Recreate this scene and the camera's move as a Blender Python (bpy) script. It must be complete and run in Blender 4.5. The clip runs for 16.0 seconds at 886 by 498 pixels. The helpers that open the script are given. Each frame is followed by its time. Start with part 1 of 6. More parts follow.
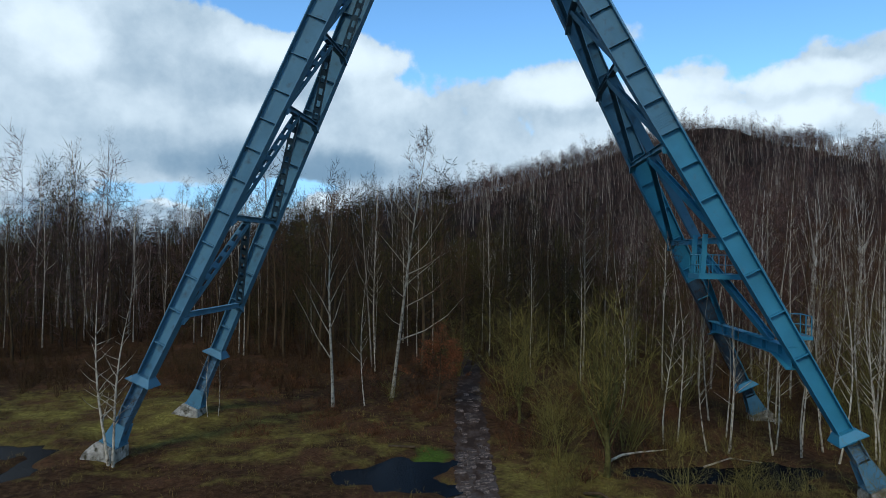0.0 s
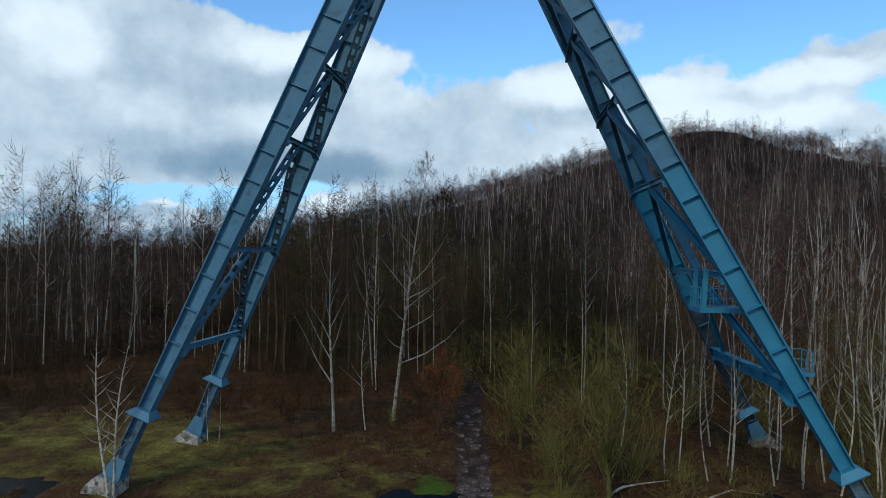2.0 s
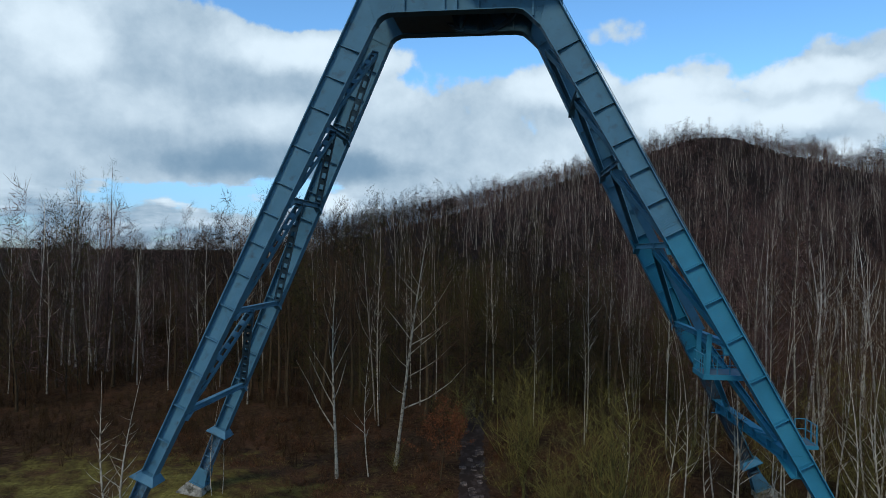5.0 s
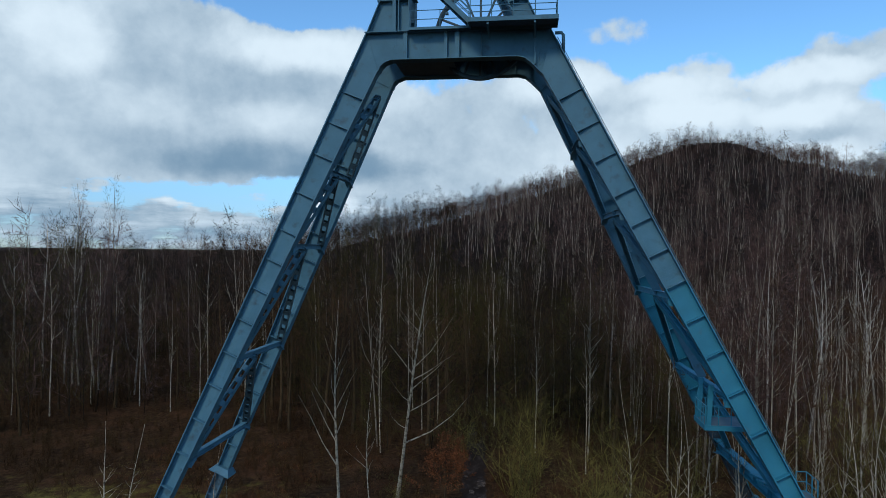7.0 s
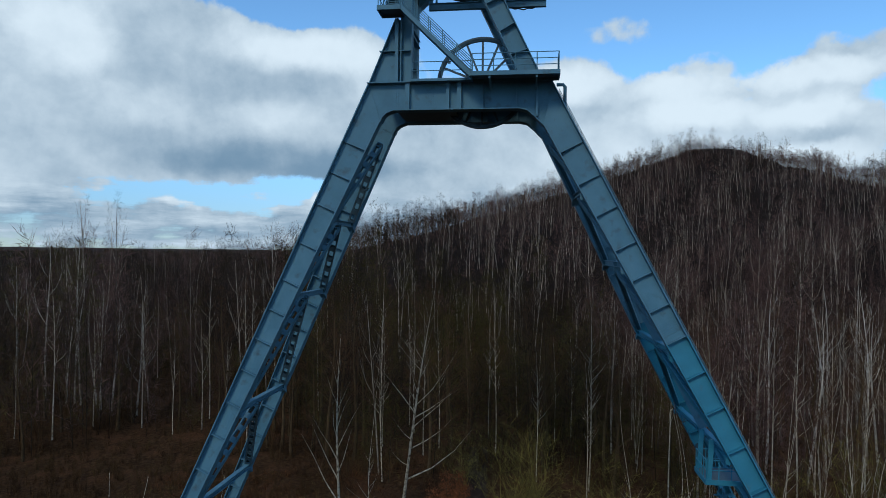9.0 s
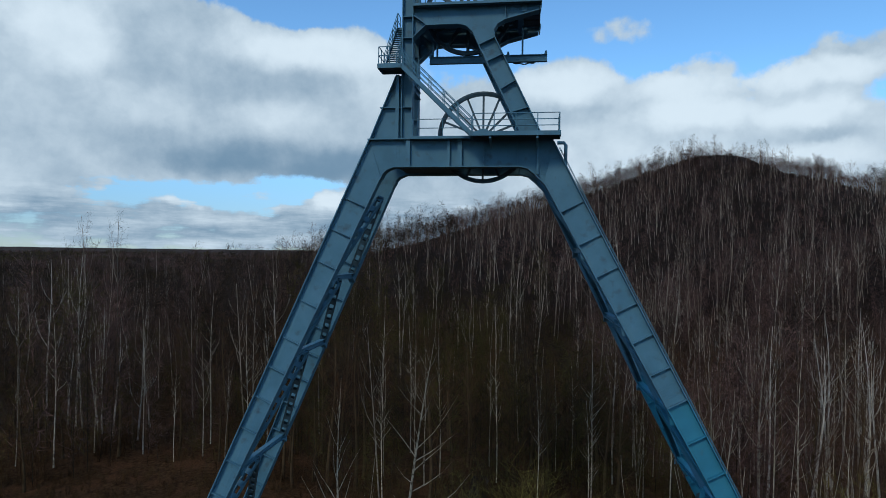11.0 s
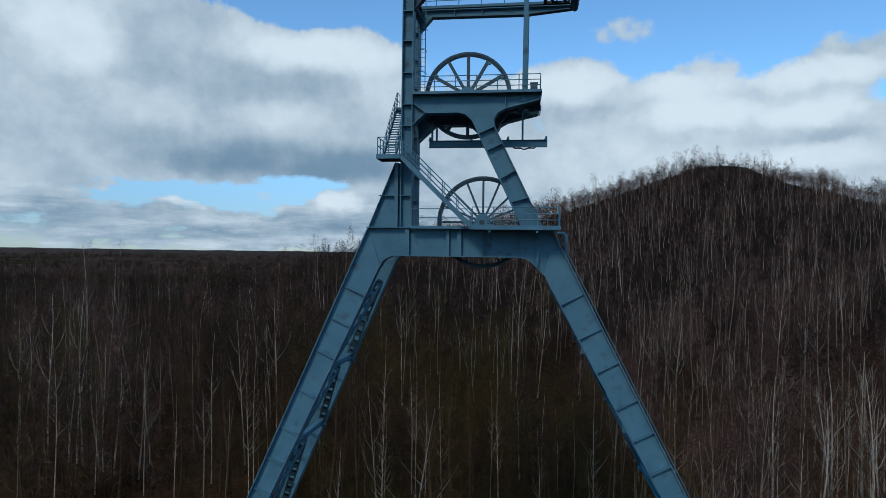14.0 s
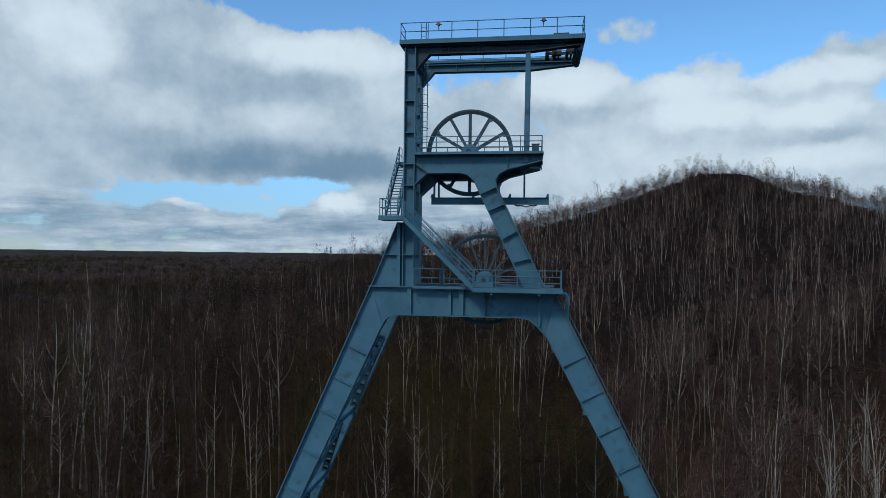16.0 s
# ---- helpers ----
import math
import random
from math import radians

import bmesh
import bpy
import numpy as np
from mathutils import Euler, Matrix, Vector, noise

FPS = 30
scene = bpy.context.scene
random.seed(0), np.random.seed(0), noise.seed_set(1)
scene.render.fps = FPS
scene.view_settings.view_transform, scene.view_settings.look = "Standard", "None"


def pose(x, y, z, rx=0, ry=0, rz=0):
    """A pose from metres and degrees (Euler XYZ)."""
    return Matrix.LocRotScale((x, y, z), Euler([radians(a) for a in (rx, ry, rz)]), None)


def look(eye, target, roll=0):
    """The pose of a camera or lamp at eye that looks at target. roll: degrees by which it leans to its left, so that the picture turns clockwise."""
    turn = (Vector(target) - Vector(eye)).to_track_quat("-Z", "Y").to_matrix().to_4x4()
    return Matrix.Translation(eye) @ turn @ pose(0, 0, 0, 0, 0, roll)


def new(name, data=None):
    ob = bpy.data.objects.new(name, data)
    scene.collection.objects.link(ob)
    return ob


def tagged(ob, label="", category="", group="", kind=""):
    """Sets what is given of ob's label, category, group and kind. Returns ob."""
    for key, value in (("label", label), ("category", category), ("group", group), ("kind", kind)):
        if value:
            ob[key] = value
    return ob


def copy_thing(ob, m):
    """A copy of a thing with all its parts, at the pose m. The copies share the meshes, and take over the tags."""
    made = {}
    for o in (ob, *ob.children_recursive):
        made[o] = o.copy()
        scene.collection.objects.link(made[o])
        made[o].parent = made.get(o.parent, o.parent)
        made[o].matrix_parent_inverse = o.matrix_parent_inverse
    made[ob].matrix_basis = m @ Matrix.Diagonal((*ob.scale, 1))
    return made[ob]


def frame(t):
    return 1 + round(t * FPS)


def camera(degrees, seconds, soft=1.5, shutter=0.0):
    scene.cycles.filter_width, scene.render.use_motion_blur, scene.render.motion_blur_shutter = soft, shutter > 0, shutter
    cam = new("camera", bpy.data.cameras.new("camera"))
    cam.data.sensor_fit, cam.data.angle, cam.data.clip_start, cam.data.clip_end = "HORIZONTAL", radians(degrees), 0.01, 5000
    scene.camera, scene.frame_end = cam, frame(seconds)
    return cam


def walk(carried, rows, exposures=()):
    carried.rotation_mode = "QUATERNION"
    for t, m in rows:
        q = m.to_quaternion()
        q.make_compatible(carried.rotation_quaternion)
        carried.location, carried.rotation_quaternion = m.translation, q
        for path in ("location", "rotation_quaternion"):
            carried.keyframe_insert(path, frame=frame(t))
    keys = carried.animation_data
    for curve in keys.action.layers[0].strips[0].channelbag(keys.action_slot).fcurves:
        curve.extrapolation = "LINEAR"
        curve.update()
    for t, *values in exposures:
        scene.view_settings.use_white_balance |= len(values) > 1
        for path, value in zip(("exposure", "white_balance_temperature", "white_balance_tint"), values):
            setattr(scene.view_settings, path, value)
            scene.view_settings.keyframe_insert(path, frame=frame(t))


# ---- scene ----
cam = camera(69.5, 16.0, soft=0.5)
# seconds, x, y, z, yaw to the left, pitch up, roll to the left
PATH = [
    (0.0, 0.101, 0.080, 12.562, -0.89, 0.30, 0.69),
    (0.5, 0.115, 0.052, 13.005, -0.86, 0.30, 0.66),
    (1.0, 0.125, 0.054, 13.504, -0.83, 0.30, 0.63),
    (1.5, 0.138, 0.085, 14.011, -0.81, 0.30, 0.61),
    (2.0, 0.138, 0.131, 14.520, -0.78, 0.29, 0.59),
    (2.5, 0.145, 0.174, 15.062, -0.75, 0.28, 0.58),
    (3.0, 0.142, 0.216, 15.689, -0.73, 0.27, 0.57),
    (3.5, 0.122, 0.241, 16.324, -0.70, 0.26, 0.57),
    (4.0, 0.083, 0.206, 16.977, -0.68, 0.25, 0.57),
    (6.5, -0.087, -0.031, 20.644, -0.55, 0.18, 0.61),
    (7.0, -0.095, -0.055, 21.378, -0.52, 0.16, 0.63),
    (7.5, -0.113, -0.102, 22.154, -0.50, 0.15, 0.64),
    (8.0, -0.139, -0.150, 22.943, -0.47, 0.13, 0.66),
    (8.5, -0.169, -0.217, 23.749, -0.44, 0.12, 0.67),
    (9.0, -0.172, -0.238, 24.589, -0.41, 0.10, 0.69),
    (11.5, -0.136, -0.152, 29.134, -0.24, 0.07, 0.75),
    (12.0, -0.120, -0.091, 30.043, -0.21, 0.06, 0.76),
    (12.5, -0.090, -0.046, 30.984, -0.17, 0.07, 0.77),
    (13.0, -0.075, -0.040, 31.915, -0.12, 0.07, 0.77),
    (13.5, -0.040, 0.013, 32.865, -0.08, 0.08, 0.77),
    (14.0, -0.007, 0.060, 33.832, -0.03, 0.09, 0.77),
    (14.5, 0.001, 0.097, 34.795, 0.01, 0.11, 0.76),
    (15.0, -0.001, 0.062, 35.720, 0.07, 0.13, 0.75),
    (15.5, 0.004, -0.003, 36.621, 0.12, 0.15, 0.73),
    (16.0, -0.043, -0.089, 37.513, 0.17, 0.18, 0.71),
]
walk(cam, [(t, pose(x, y, z, 90 + pitch, 0, yaw) @ pose(0, 0, 0, 0, 0, roll)) for t, x, y, z, yaw, pitch, roll in PATH],
     [(0.0, 0.28), (4.0, 0.20), (9.0, 0.08), (12.5, 0.0), (16.0, -0.05)])

# ---------------------------------------------------------------- world and light
SUN_AZ, SUN_EL = radians(205.0), radians(40.0)     # clockwise from +y, above the horizon
world = bpy.data.worlds.new("world")
scene.world = world
world.use_nodes = True
wt = world.node_tree
wt.nodes.clear()


def wn(kind, **values):
    n = wt.nodes.new(kind)
    for key, value in values.items():
        if isinstance(value, tuple) and len(value) == 2 and hasattr(value[0], "outputs"):
            wt.links.new(value[0].outputs[value[1]], n.inputs[key])
        else:
            n.inputs[key].default_value = value
    return n


def wmath(op, a, b=None, c=None):
    n = wt.nodes.new("ShaderNodeMath")
    n.operation = op
    for i, x in enumerate((a, b, c)):
        if x is None:
            continue
        if hasattr(x, "outputs"):
            wt.links.new(x.outputs[0], n.inputs[i])
        elif isinstance(x, tuple):
            wt.links.new(x[0].outputs[x[1]], n.inputs[i])
        else:
            n.inputs[i].default_value = x
    return n


def wmix(fac, a, b):
    n = wt.nodes.new("ShaderNodeMix")
    n.data_type = "RGBA"
    wt.links.new(fac.outputs[0], n.inputs[0])
    for i, x in ((6, a), (7, b)):
        if hasattr(x, "outputs"):
            wt.links.new(x.outputs[2] if x.bl_idname == "ShaderNodeMix" else x.outputs[0], n.inputs[i])
        else:
            n.inputs[i].default_value = (*x, 1)
    return n


def wrange(x, a, b, c=0.0, d=1.0):
    n = wt.nodes.new("ShaderNodeMapRange")
    n.interpolation_type = "SMOOTHSTEP"
    wt.links.new(x.outputs[0], n.inputs[0])
    for i, value in enumerate((a, b, c, d)):
        n.inputs[i + 1].default_value = value
    return n


sky = wt.nodes.new("ShaderNodeTexSky")
sky.sky_type = "NISHITA"
sky.sun_disc = False
sky.sun_elevation, sky.sun_rotation = SUN_EL, SUN_AZ
sky.air_density, sky.dust_density, sky.ozone_density = 1.0, 0.0, 3.0
coord = wt.nodes.new("ShaderNodeTexCoord")
sep = wn("ShaderNodeSeparateXYZ", Vector=(coord, "Generated"))
flat = wmath("SQRT", wmath("ADD", wmath("MULTIPLY", (sep, 0), (sep, 0)), wmath("MULTIPLY", (sep, 1), (sep, 1))))
azim = wmath("MULTIPLY", wmath("ARCTAN2", (sep, 0), (sep, 1)), 57.2958)
elev = wmath("MULTIPLY", wmath("ARCTAN2", (sep, 2), flat), 57.2958)
place = wt.nodes.new("ShaderNodeCombineXYZ")
wt.links.new(azim.outputs[0], place.inputs[0])
wt.links.new(elev.outputs[0], place.inputs[1])
# clouds lie flatter towards the horizon
warp = wn("ShaderNodeTexNoise", Vector=(place, 0), Scale=0.16, Detail=5.0, Roughness=0.6)
warp_off = wt.nodes.new("ShaderNodeVectorMath")
warp_off.operation = "MULTIPLY_ADD"
wt.links.new(warp.outputs["Color"], warp_off.inputs[0])
warp_off.inputs[1].default_value = (6.0, 3.0, 0)
wt.links.new(place.outputs[0], warp_off.inputs[2])
warped = wt.nodes.new("ShaderNodeVectorMath")
warped.operation = "SUBTRACT"
wt.links.new(warp_off.outputs[0], warped.inputs[0])
warped.inputs[1].default_value = (3.0, 1.5, 0)


def cloud_field(blobs, base):
    """Soft round masses at (azimuth, elevation), with their half sizes in degrees and weights, over a base value."""
    total = base
    for az, el, ra, re, weight in blobs:
        away = wt.nodes.new("ShaderNodeVectorMath")
        away.operation = "SUBTRACT"
        wt.links.new(warped.outputs[0], away.inputs[0])
        away.inputs[1].default_value = (az, el, 0)
        scaled = wt.nodes.new("ShaderNodeVectorMath")
        scaled.operation = "MULTIPLY"
        wt.links.new(away.outputs[0], scaled.inputs[0])
        scaled.inputs[1].default_value = (1 / ra, 1 / re, 0)
        size = wt.nodes.new("ShaderNodeVectorMath")
        size.operation = "LENGTH"
        wt.links.new(scaled.outputs[0], size.inputs[0])
        near = wt.nodes.new("ShaderNodeMapRange")
        near.interpolation_type = "SMOOTHSTEP"
        wt.links.new(size.outputs["Value"], near.inputs[0])
        for i, value in enumerate((0.35, 1.25, weight, 0.0)):
            near.inputs[i + 1].default_value = value
        total = wmath("ADD", total, near)
    return total


fine = wn("ShaderNodeTexNoise", Vector=(place, 0), Scale=0.30, Detail=8.0, Roughness=0.55)
broad = wn("ShaderNodeTexNoise", Vector=(place, 0), Scale=0.055, Detail=4.0, Roughness=0.5)
stretch = wn("ShaderNodeMapping", Vector=(place, 0), Scale=(0.12, 0.75, 1.0))
streak = wn("ShaderNodeTexNoise", Vector=(stretch, 0), Scale=1.0, Detail=6.0, Roughness=0.6)
in_front = wrange(wmath("ABSOLUTE", azim), 46.0, 60.0)
CLOUDS = [(-32, 13, 14, 8.5, 1.1), (-20, 12.5, 13, 6.6, 1.1), (-9, 12.5, 9, 6.2, 1.0), (-11, 17.0, 10, 2.6, 0.9), (-27, 18.5, 8, 3.5, 0.8), (-4, 9, 7, 4, 0.9), (-34, 22, 8, 5, 0.8),
          (-20, 7.0, 18, 1.7, 0.6), (-33, 6.5, 6, 2, 0.5), (-22, 2.3, 40, 1.9, 0.72), (-18, 4.6, 5, 0.5, 0.3), (-27, 4.9, 4, 0.4, 0.25), (0, 0.2, 70, 1.1, 0.45), (0, 1.0, 20, 2.0, 0.8), (-8.8, 4.1, 3.2, 1.5, 0.7), (-33, 4.6, 5, 2.0, 0.6), (-3, 4.5, 5, 3, 0.8),
          (11, 14.0, 6.0, 3.2, 1.0), (20, 12.8, 4.5, 2.4, 0.9), (22, 10.5, 9, 2.6, 1.0), (31, 10.5, 6, 2.4, 0.9), (30, 13.8, 8, 1.9, 0.8), (35, 15.2, 6, 1.8, 0.7), (14, 8, 14, 4.5, 1.0), (28, 6.5, 14, 4.0, 1.0), (3, 12, 5, 4.5, 0.8), (5, 6, 10, 4, 0.8),
          (15.5, 18.5, 3.6, 2.0, 0.42), (22.5, 15.4, 3, 1.1, 0.42), (21, 22.4, 6, 1.4, 0.45), (31, 22, 6, 1.2, 0.45), (-10, 22, 5, 0.8, 0.4)]
BRIGHT = [(24, 10, 18, 7, 0.17), (-15, 6.4, 12, 1.1, -0.08), (-31, 16, 4.5, 3, 0.35), (-34, 20, 8, 4, 0.15), (-11, 17, 9, 2.0, 0.45), (-4, 14.5, 4, 3, 0.2), (-18, 14.2, 9, 2.4, -0.14), (-25, 11.3, 4, 2, 0.12), (-14, 11.2, 5, 1.8, 0.15),
          (-14, 7.3, 10, 1.9, -0.30), (-22, 8.2, 8, 2, -0.15), (-7, 7.0, 6, 1.7, -0.2), (-20, 2.0, 34, 2.0, -0.16), (-9, 4.3, 2.4, 0.9, 0.45), (-22, 3.6, 2, 0.5, 0.25), (-15, 3.3, 2, 0.5, 0.2),
          (10.5, 14.6, 5, 1.8, 0.4), (13, 12.0, 5, 1.1, -0.12), (20.5, 13.4, 4, 1.2, 0.3), (22, 11.4, 6, 1.3, 0.4), (25, 9.3, 8, 0.9, -0.05), (30.5, 11.2, 3.5, 1.3, 0.35), (31, 14.2, 7, 1.1, 0.35), (30, 7.6, 6, 1.2, 0.25), (12, 7, 9, 3, 0.12), (31, 9.2, 4, 0.8, -0.15)]
behind = wmath("MULTIPLY", wrange(broad, 0.42, 0.6), in_front)
field = wmath("ADD", cloud_field(CLOUDS, -0.36), wmath("MULTIPLY", wmath("SUBTRACT", (fine, 0), 0.5), 1.25))
field = wmath("ADD", field, behind)
field = wmath("ADD", field, wmath("MULTIPLY", wmath("MULTIPLY", wmath("SUBTRACT", (streak, 0), 0.5), 2.0), wrange(elev, 8.0, 3.0)))
glow_low = wmath("MULTIPLY", wmath("MULTIPLY", wmath("SUBTRACT", (streak, 0), 0.5), 1.5), wrange(elev, 6.0, 3.0))
cover = wrange(field, -0.03, 0.32)
glow = wmath("ADD", cloud_field(BRIGHT, 0.545), wmath("MULTIPLY", wmath("SUBTRACT", (fine, 0), 0.5), 0.50))
glow = wmath("ADD", wmath("ADD", glow, glow_low), wmath("MULTIPLY", wmath("SUBTRACT", (broad, 0), 0.5), 0.2))
billow = wn("ShaderNodeTexNoise", Vector=(warped, 0), Scale=0.8, Detail=6.0, Roughness=0.55)
glow = wmath("ADD", glow, wmath("MULTIPLY", wmath("SUBTRACT", (billow, 0), 0.5), 0.16))
cloud = wmix(wrange(glow, 0.0, 1.1), (0.165, 0.280, 0.405), (0.67, 0.80, 0.905))
# the clear sky, as strong as the clouds are bright
clear = wt.nodes.new("ShaderNodeMix")
clear.data_type, clear.blend_type = "RGBA", "MULTIPLY"
clear.inputs[0].default_value = 1.0
wt.links.new(sky.outputs[0], clear.inputs[6])
tint = wmix(wrange(elev, 0.0, 13.0), (0.048, 0.069, 0.104), (0.104, 0.150, 0.172))
wt.links.new(tint.outputs[2], clear.inputs[7])
sky_all = wmix(cover, clear, cloud)
back = wt.nodes.new("ShaderNodeBackground")
wt.links.new(sky_all.outputs[2], back.inputs[0])
back.inputs[1].default_value = 1.0
out = wt.nodes.new("ShaderNodeOutputWorld")
wt.links.new(back.outputs[0], out.inputs[0])

sun = new("sun", bpy.data.lights.new("sun", "SUN"))
sun.data.energy, sun.data.angle, sun.data.color = 1.25, radians(12.0), (1.0, 0.90, 0.76)
sun_way = Vector((math.sin(SUN_AZ) * math.cos(SUN_EL), math.cos(SUN_AZ) * math.cos(SUN_EL), math.sin(SUN_EL)))
sun.matrix_world = look(sun_way * 100, (0, 0, 0))

# ---------------------------------------------------------------- materials
def material(name, stops, scale=3.0, detail=6.0, rough=(0.6, 0.8), bump=0.0, bump_scale=40.0, metal=0.0, spread=0.0, island=False, second=None, stretch=(1, 1, 1), gloss=0.35):
    """Colour stops along a noise of real size; spread: how far single objects (or islands) vary in brightness.
    second: (scale, low, high, colour) stains laid over it."""
    m = bpy.data.materials.new(name)
    m.use_nodes = True
    t = m.node_tree
    bsdf = t.nodes["Principled BSDF"]
    co = t.nodes.new("ShaderNodeTexCoord")
    mp = t.nodes.new("ShaderNodeMapping")
    mp.inputs["Scale"].default_value = stretch
    t.links.new(co.outputs["Object"], mp.inputs[0])
    nz = t.nodes.new("ShaderNodeTexNoise")
    nz.inputs["Scale"].default_value, nz.inputs["Detail"].default_value, nz.inputs["Roughness"].default_value = scale, detail, 0.6
    t.links.new(mp.outputs[0], nz.inputs["Vector"])
    ramp = t.nodes.new("ShaderNodeValToRGB")
    ramp.color_ramp.elements[0].position, ramp.color_ramp.elements[1].position = stops[0][0], stops[-1][0]
    ramp.color_ramp.elements[0].color, ramp.color_ramp.elements[1].color = (*stops[0][1], 1), (*stops[-1][1], 1)
    for at, colour in stops[1:-1]:
        ramp.color_ramp.elements.new(at).color = (*colour, 1)
    t.links.new(nz.outputs[0], ramp.inputs[0])
    colour = ramp.outputs[0]
    if second:
        n2 = t.nodes.new("ShaderNodeTexNoise")
        n2.inputs["Scale"].default_value, n2.inputs["Detail"].default_value = second[0], 7.0
        t.links.new(mp.outputs[0], n2.inputs["Vector"])
        r2 = t.nodes.new("ShaderNodeMapRange")
        t.links.new(n2.outputs[0], r2.inputs[0])
        r2.inputs[1].default_value, r2.inputs[2].default_value = second[1], second[2]
        mx = t.nodes.new("ShaderNodeMix")
        mx.data_type = "RGBA"
        t.links.new(r2.outputs[0], mx.inputs[0])
        t.links.new(colour, mx.inputs[6])
        mx.inputs[7].default_value = (*second[3], 1)
        colour = mx.outputs[2]
    if spread:
        if island:
            rnd = t.nodes.new("ShaderNodeNewGeometry").outputs["Random Per Island"]
        else:
            rnd = t.nodes.new("ShaderNodeObjectInfo").outputs["Random"]
        rr = t.nodes.new("ShaderNodeMapRange")
        t.links.new(rnd, rr.inputs[0])
        rr.inputs[3].default_value, rr.inputs[4].default_value = 1 - spread, 1 + spread
        hv = t.nodes.new("ShaderNodeHueSaturation")
        t.links.new(colour, hv.inputs["Color"])
        t.links.new(rr.outputs[0], hv.inputs["Value"])
        colour = hv.outputs[0]
    t.links.new(colour, bsdf.inputs["Base Color"])
    rg = t.nodes.new("ShaderNodeMapRange")
    t.links.new(nz.outputs[0], rg.inputs[0])
    rg.inputs[3].default_value, rg.inputs[4].default_value = rough
    t.links.new(rg.outputs[0], bsdf.inputs["Roughness"])
    bsdf.inputs["Metallic"].default_value = metal
    bsdf.inputs["Specular IOR Level"].default_value = gloss
    if bump:
        nb = t.nodes.new("ShaderNodeTexNoise")
        nb.inputs["Scale"].default_value, nb.inputs["Detail"].default_value = bump_scale, 5.0
        t.links.new(mp.outputs[0], nb.inputs["Vector"])
        bp = t.nodes.new("ShaderNodeBump")
        bp.inputs["Strength"].default_value, bp.inputs["Distance"].default_value = bump, 0.05
        t.links.new(nb.outputs[0], bp.inputs["Height"])
        t.links.new(bp.outputs[0], bsdf.inputs["Normal"])
    return m


PAINT = material("weathered_blue_paint", [(0.3, (0.050, 0.140, 0.200)), (0.5, (0.063, 0.168, 0.236)), (0.72, (0.082, 0.196, 0.268))], 0.55, 8, (0.55, 0.72), 0.12, 9.0, second=(1.6, 0.58, 0.78, (0.050, 0.085, 0.108)), gloss=0.25)
PAINT_NEW = material("fresh_blue_paint", [(0.3, (0.015, 0.140, 0.215)), (0.5, (0.019, 0.170, 0.258)), (0.72, (0.027, 0.195, 0.290))], 0.5, 8, (0.45, 0.62), 0.12, 9.0, second=(1.3, 0.62, 0.80, (0.055, 0.13, 0.175)))
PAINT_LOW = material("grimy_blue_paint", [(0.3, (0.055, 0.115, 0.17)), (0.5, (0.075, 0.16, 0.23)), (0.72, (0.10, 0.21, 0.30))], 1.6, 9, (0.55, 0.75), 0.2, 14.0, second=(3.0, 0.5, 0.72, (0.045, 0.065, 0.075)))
CONCRETE = material("old_concrete", [(0.25, (0.10, 0.090, 0.070)), (0.5, (0.30, 0.28, 0.235)), (0.72, (0.52, 0.49, 0.43))], 1.8, 10, (0.85, 0.95), 0.9, 7.0, second=(2.6, 0.48, 0.66, (0.060, 0.055, 0.035)), gloss=0.1)
# blue steel with the roof walk's and far leg's shade put into its colour
SHADE_STEEL = material("shade_darkened_blue_steel", [(0.3, (0.010, 0.020, 0.030)), (0.5, (0.022, 0.042, 0.060)), (0.72, (0.045, 0.085, 0.115))], 1.3, 8, (0.6, 0.8), 0.2, 14.0)
GRATE = material("dark_walkway_steel", [(0.3, (0.05, 0.085, 0.11)), (0.7, (0.085, 0.135, 0.165))], 3.0, 6, (0.6, 0.8), 0.1, 30.0)
# dark blue of the sheaves, also the shade painted into the far left braces
SHEAVE_AND_SHADE = material("dark_blue_sheave_and_shaded_brace_steel", [(0.3, (0.020, 0.042, 0.058)), (0.5, (0.034, 0.070, 0.094)), (0.72, (0.055, 0.108, 0.140))], 1.2, 8, (0.5, 0.7), 0.15, 14.0)
RUST_DARK = material("greasy_dark_steel", [(0.3, (0.02, 0.024, 0.028)), (0.7, (0.05, 0.055, 0.06))], 4.0, 6, (0.5, 0.7), 0.1, 30.0)
LAMP_GREY = material("floodlight_housing", [(0.3, (0.06, 0.07, 0.08)), (0.7, (0.10, 0.11, 0.12))], 8.0, 4, (0.4, 0.6))
BARK = material("birch_bark", [(0.30, (0.022, 0.018, 0.013)), (0.39, (0.16, 0.135, 0.098)), (0.49, (0.36, 0.315, 0.24)), (0.75, (0.58, 0.52, 0.41))], 4.0, 9, (0.7, 0.9), 0.4, 20.0, spread=0.3, stretch=(1.0, 1.0, 0.9), second=(0.9, 0.60, 0.72, (0.12, 0.10, 0.072)), gloss=0.1)
BARK_FAR = material("pale_trunks", [(0.30, (0.064, 0.052, 0.041)), (0.5, (0.225, 0.190, 0.150)), (0.75, (0.46, 0.40, 0.325))], 0.5, 6, (0.8, 0.95), spread=0.6, island=True, gloss=0.06)
BARK_MID = material("wood_birch_bark", [(0.30, (0.07, 0.055, 0.040)), (0.5, (0.27, 0.23, 0.18)), (0.75, (0.50, 0.44, 0.36))], 0.9, 7, (0.8, 0.95), spread=0.5, gloss=0.06)
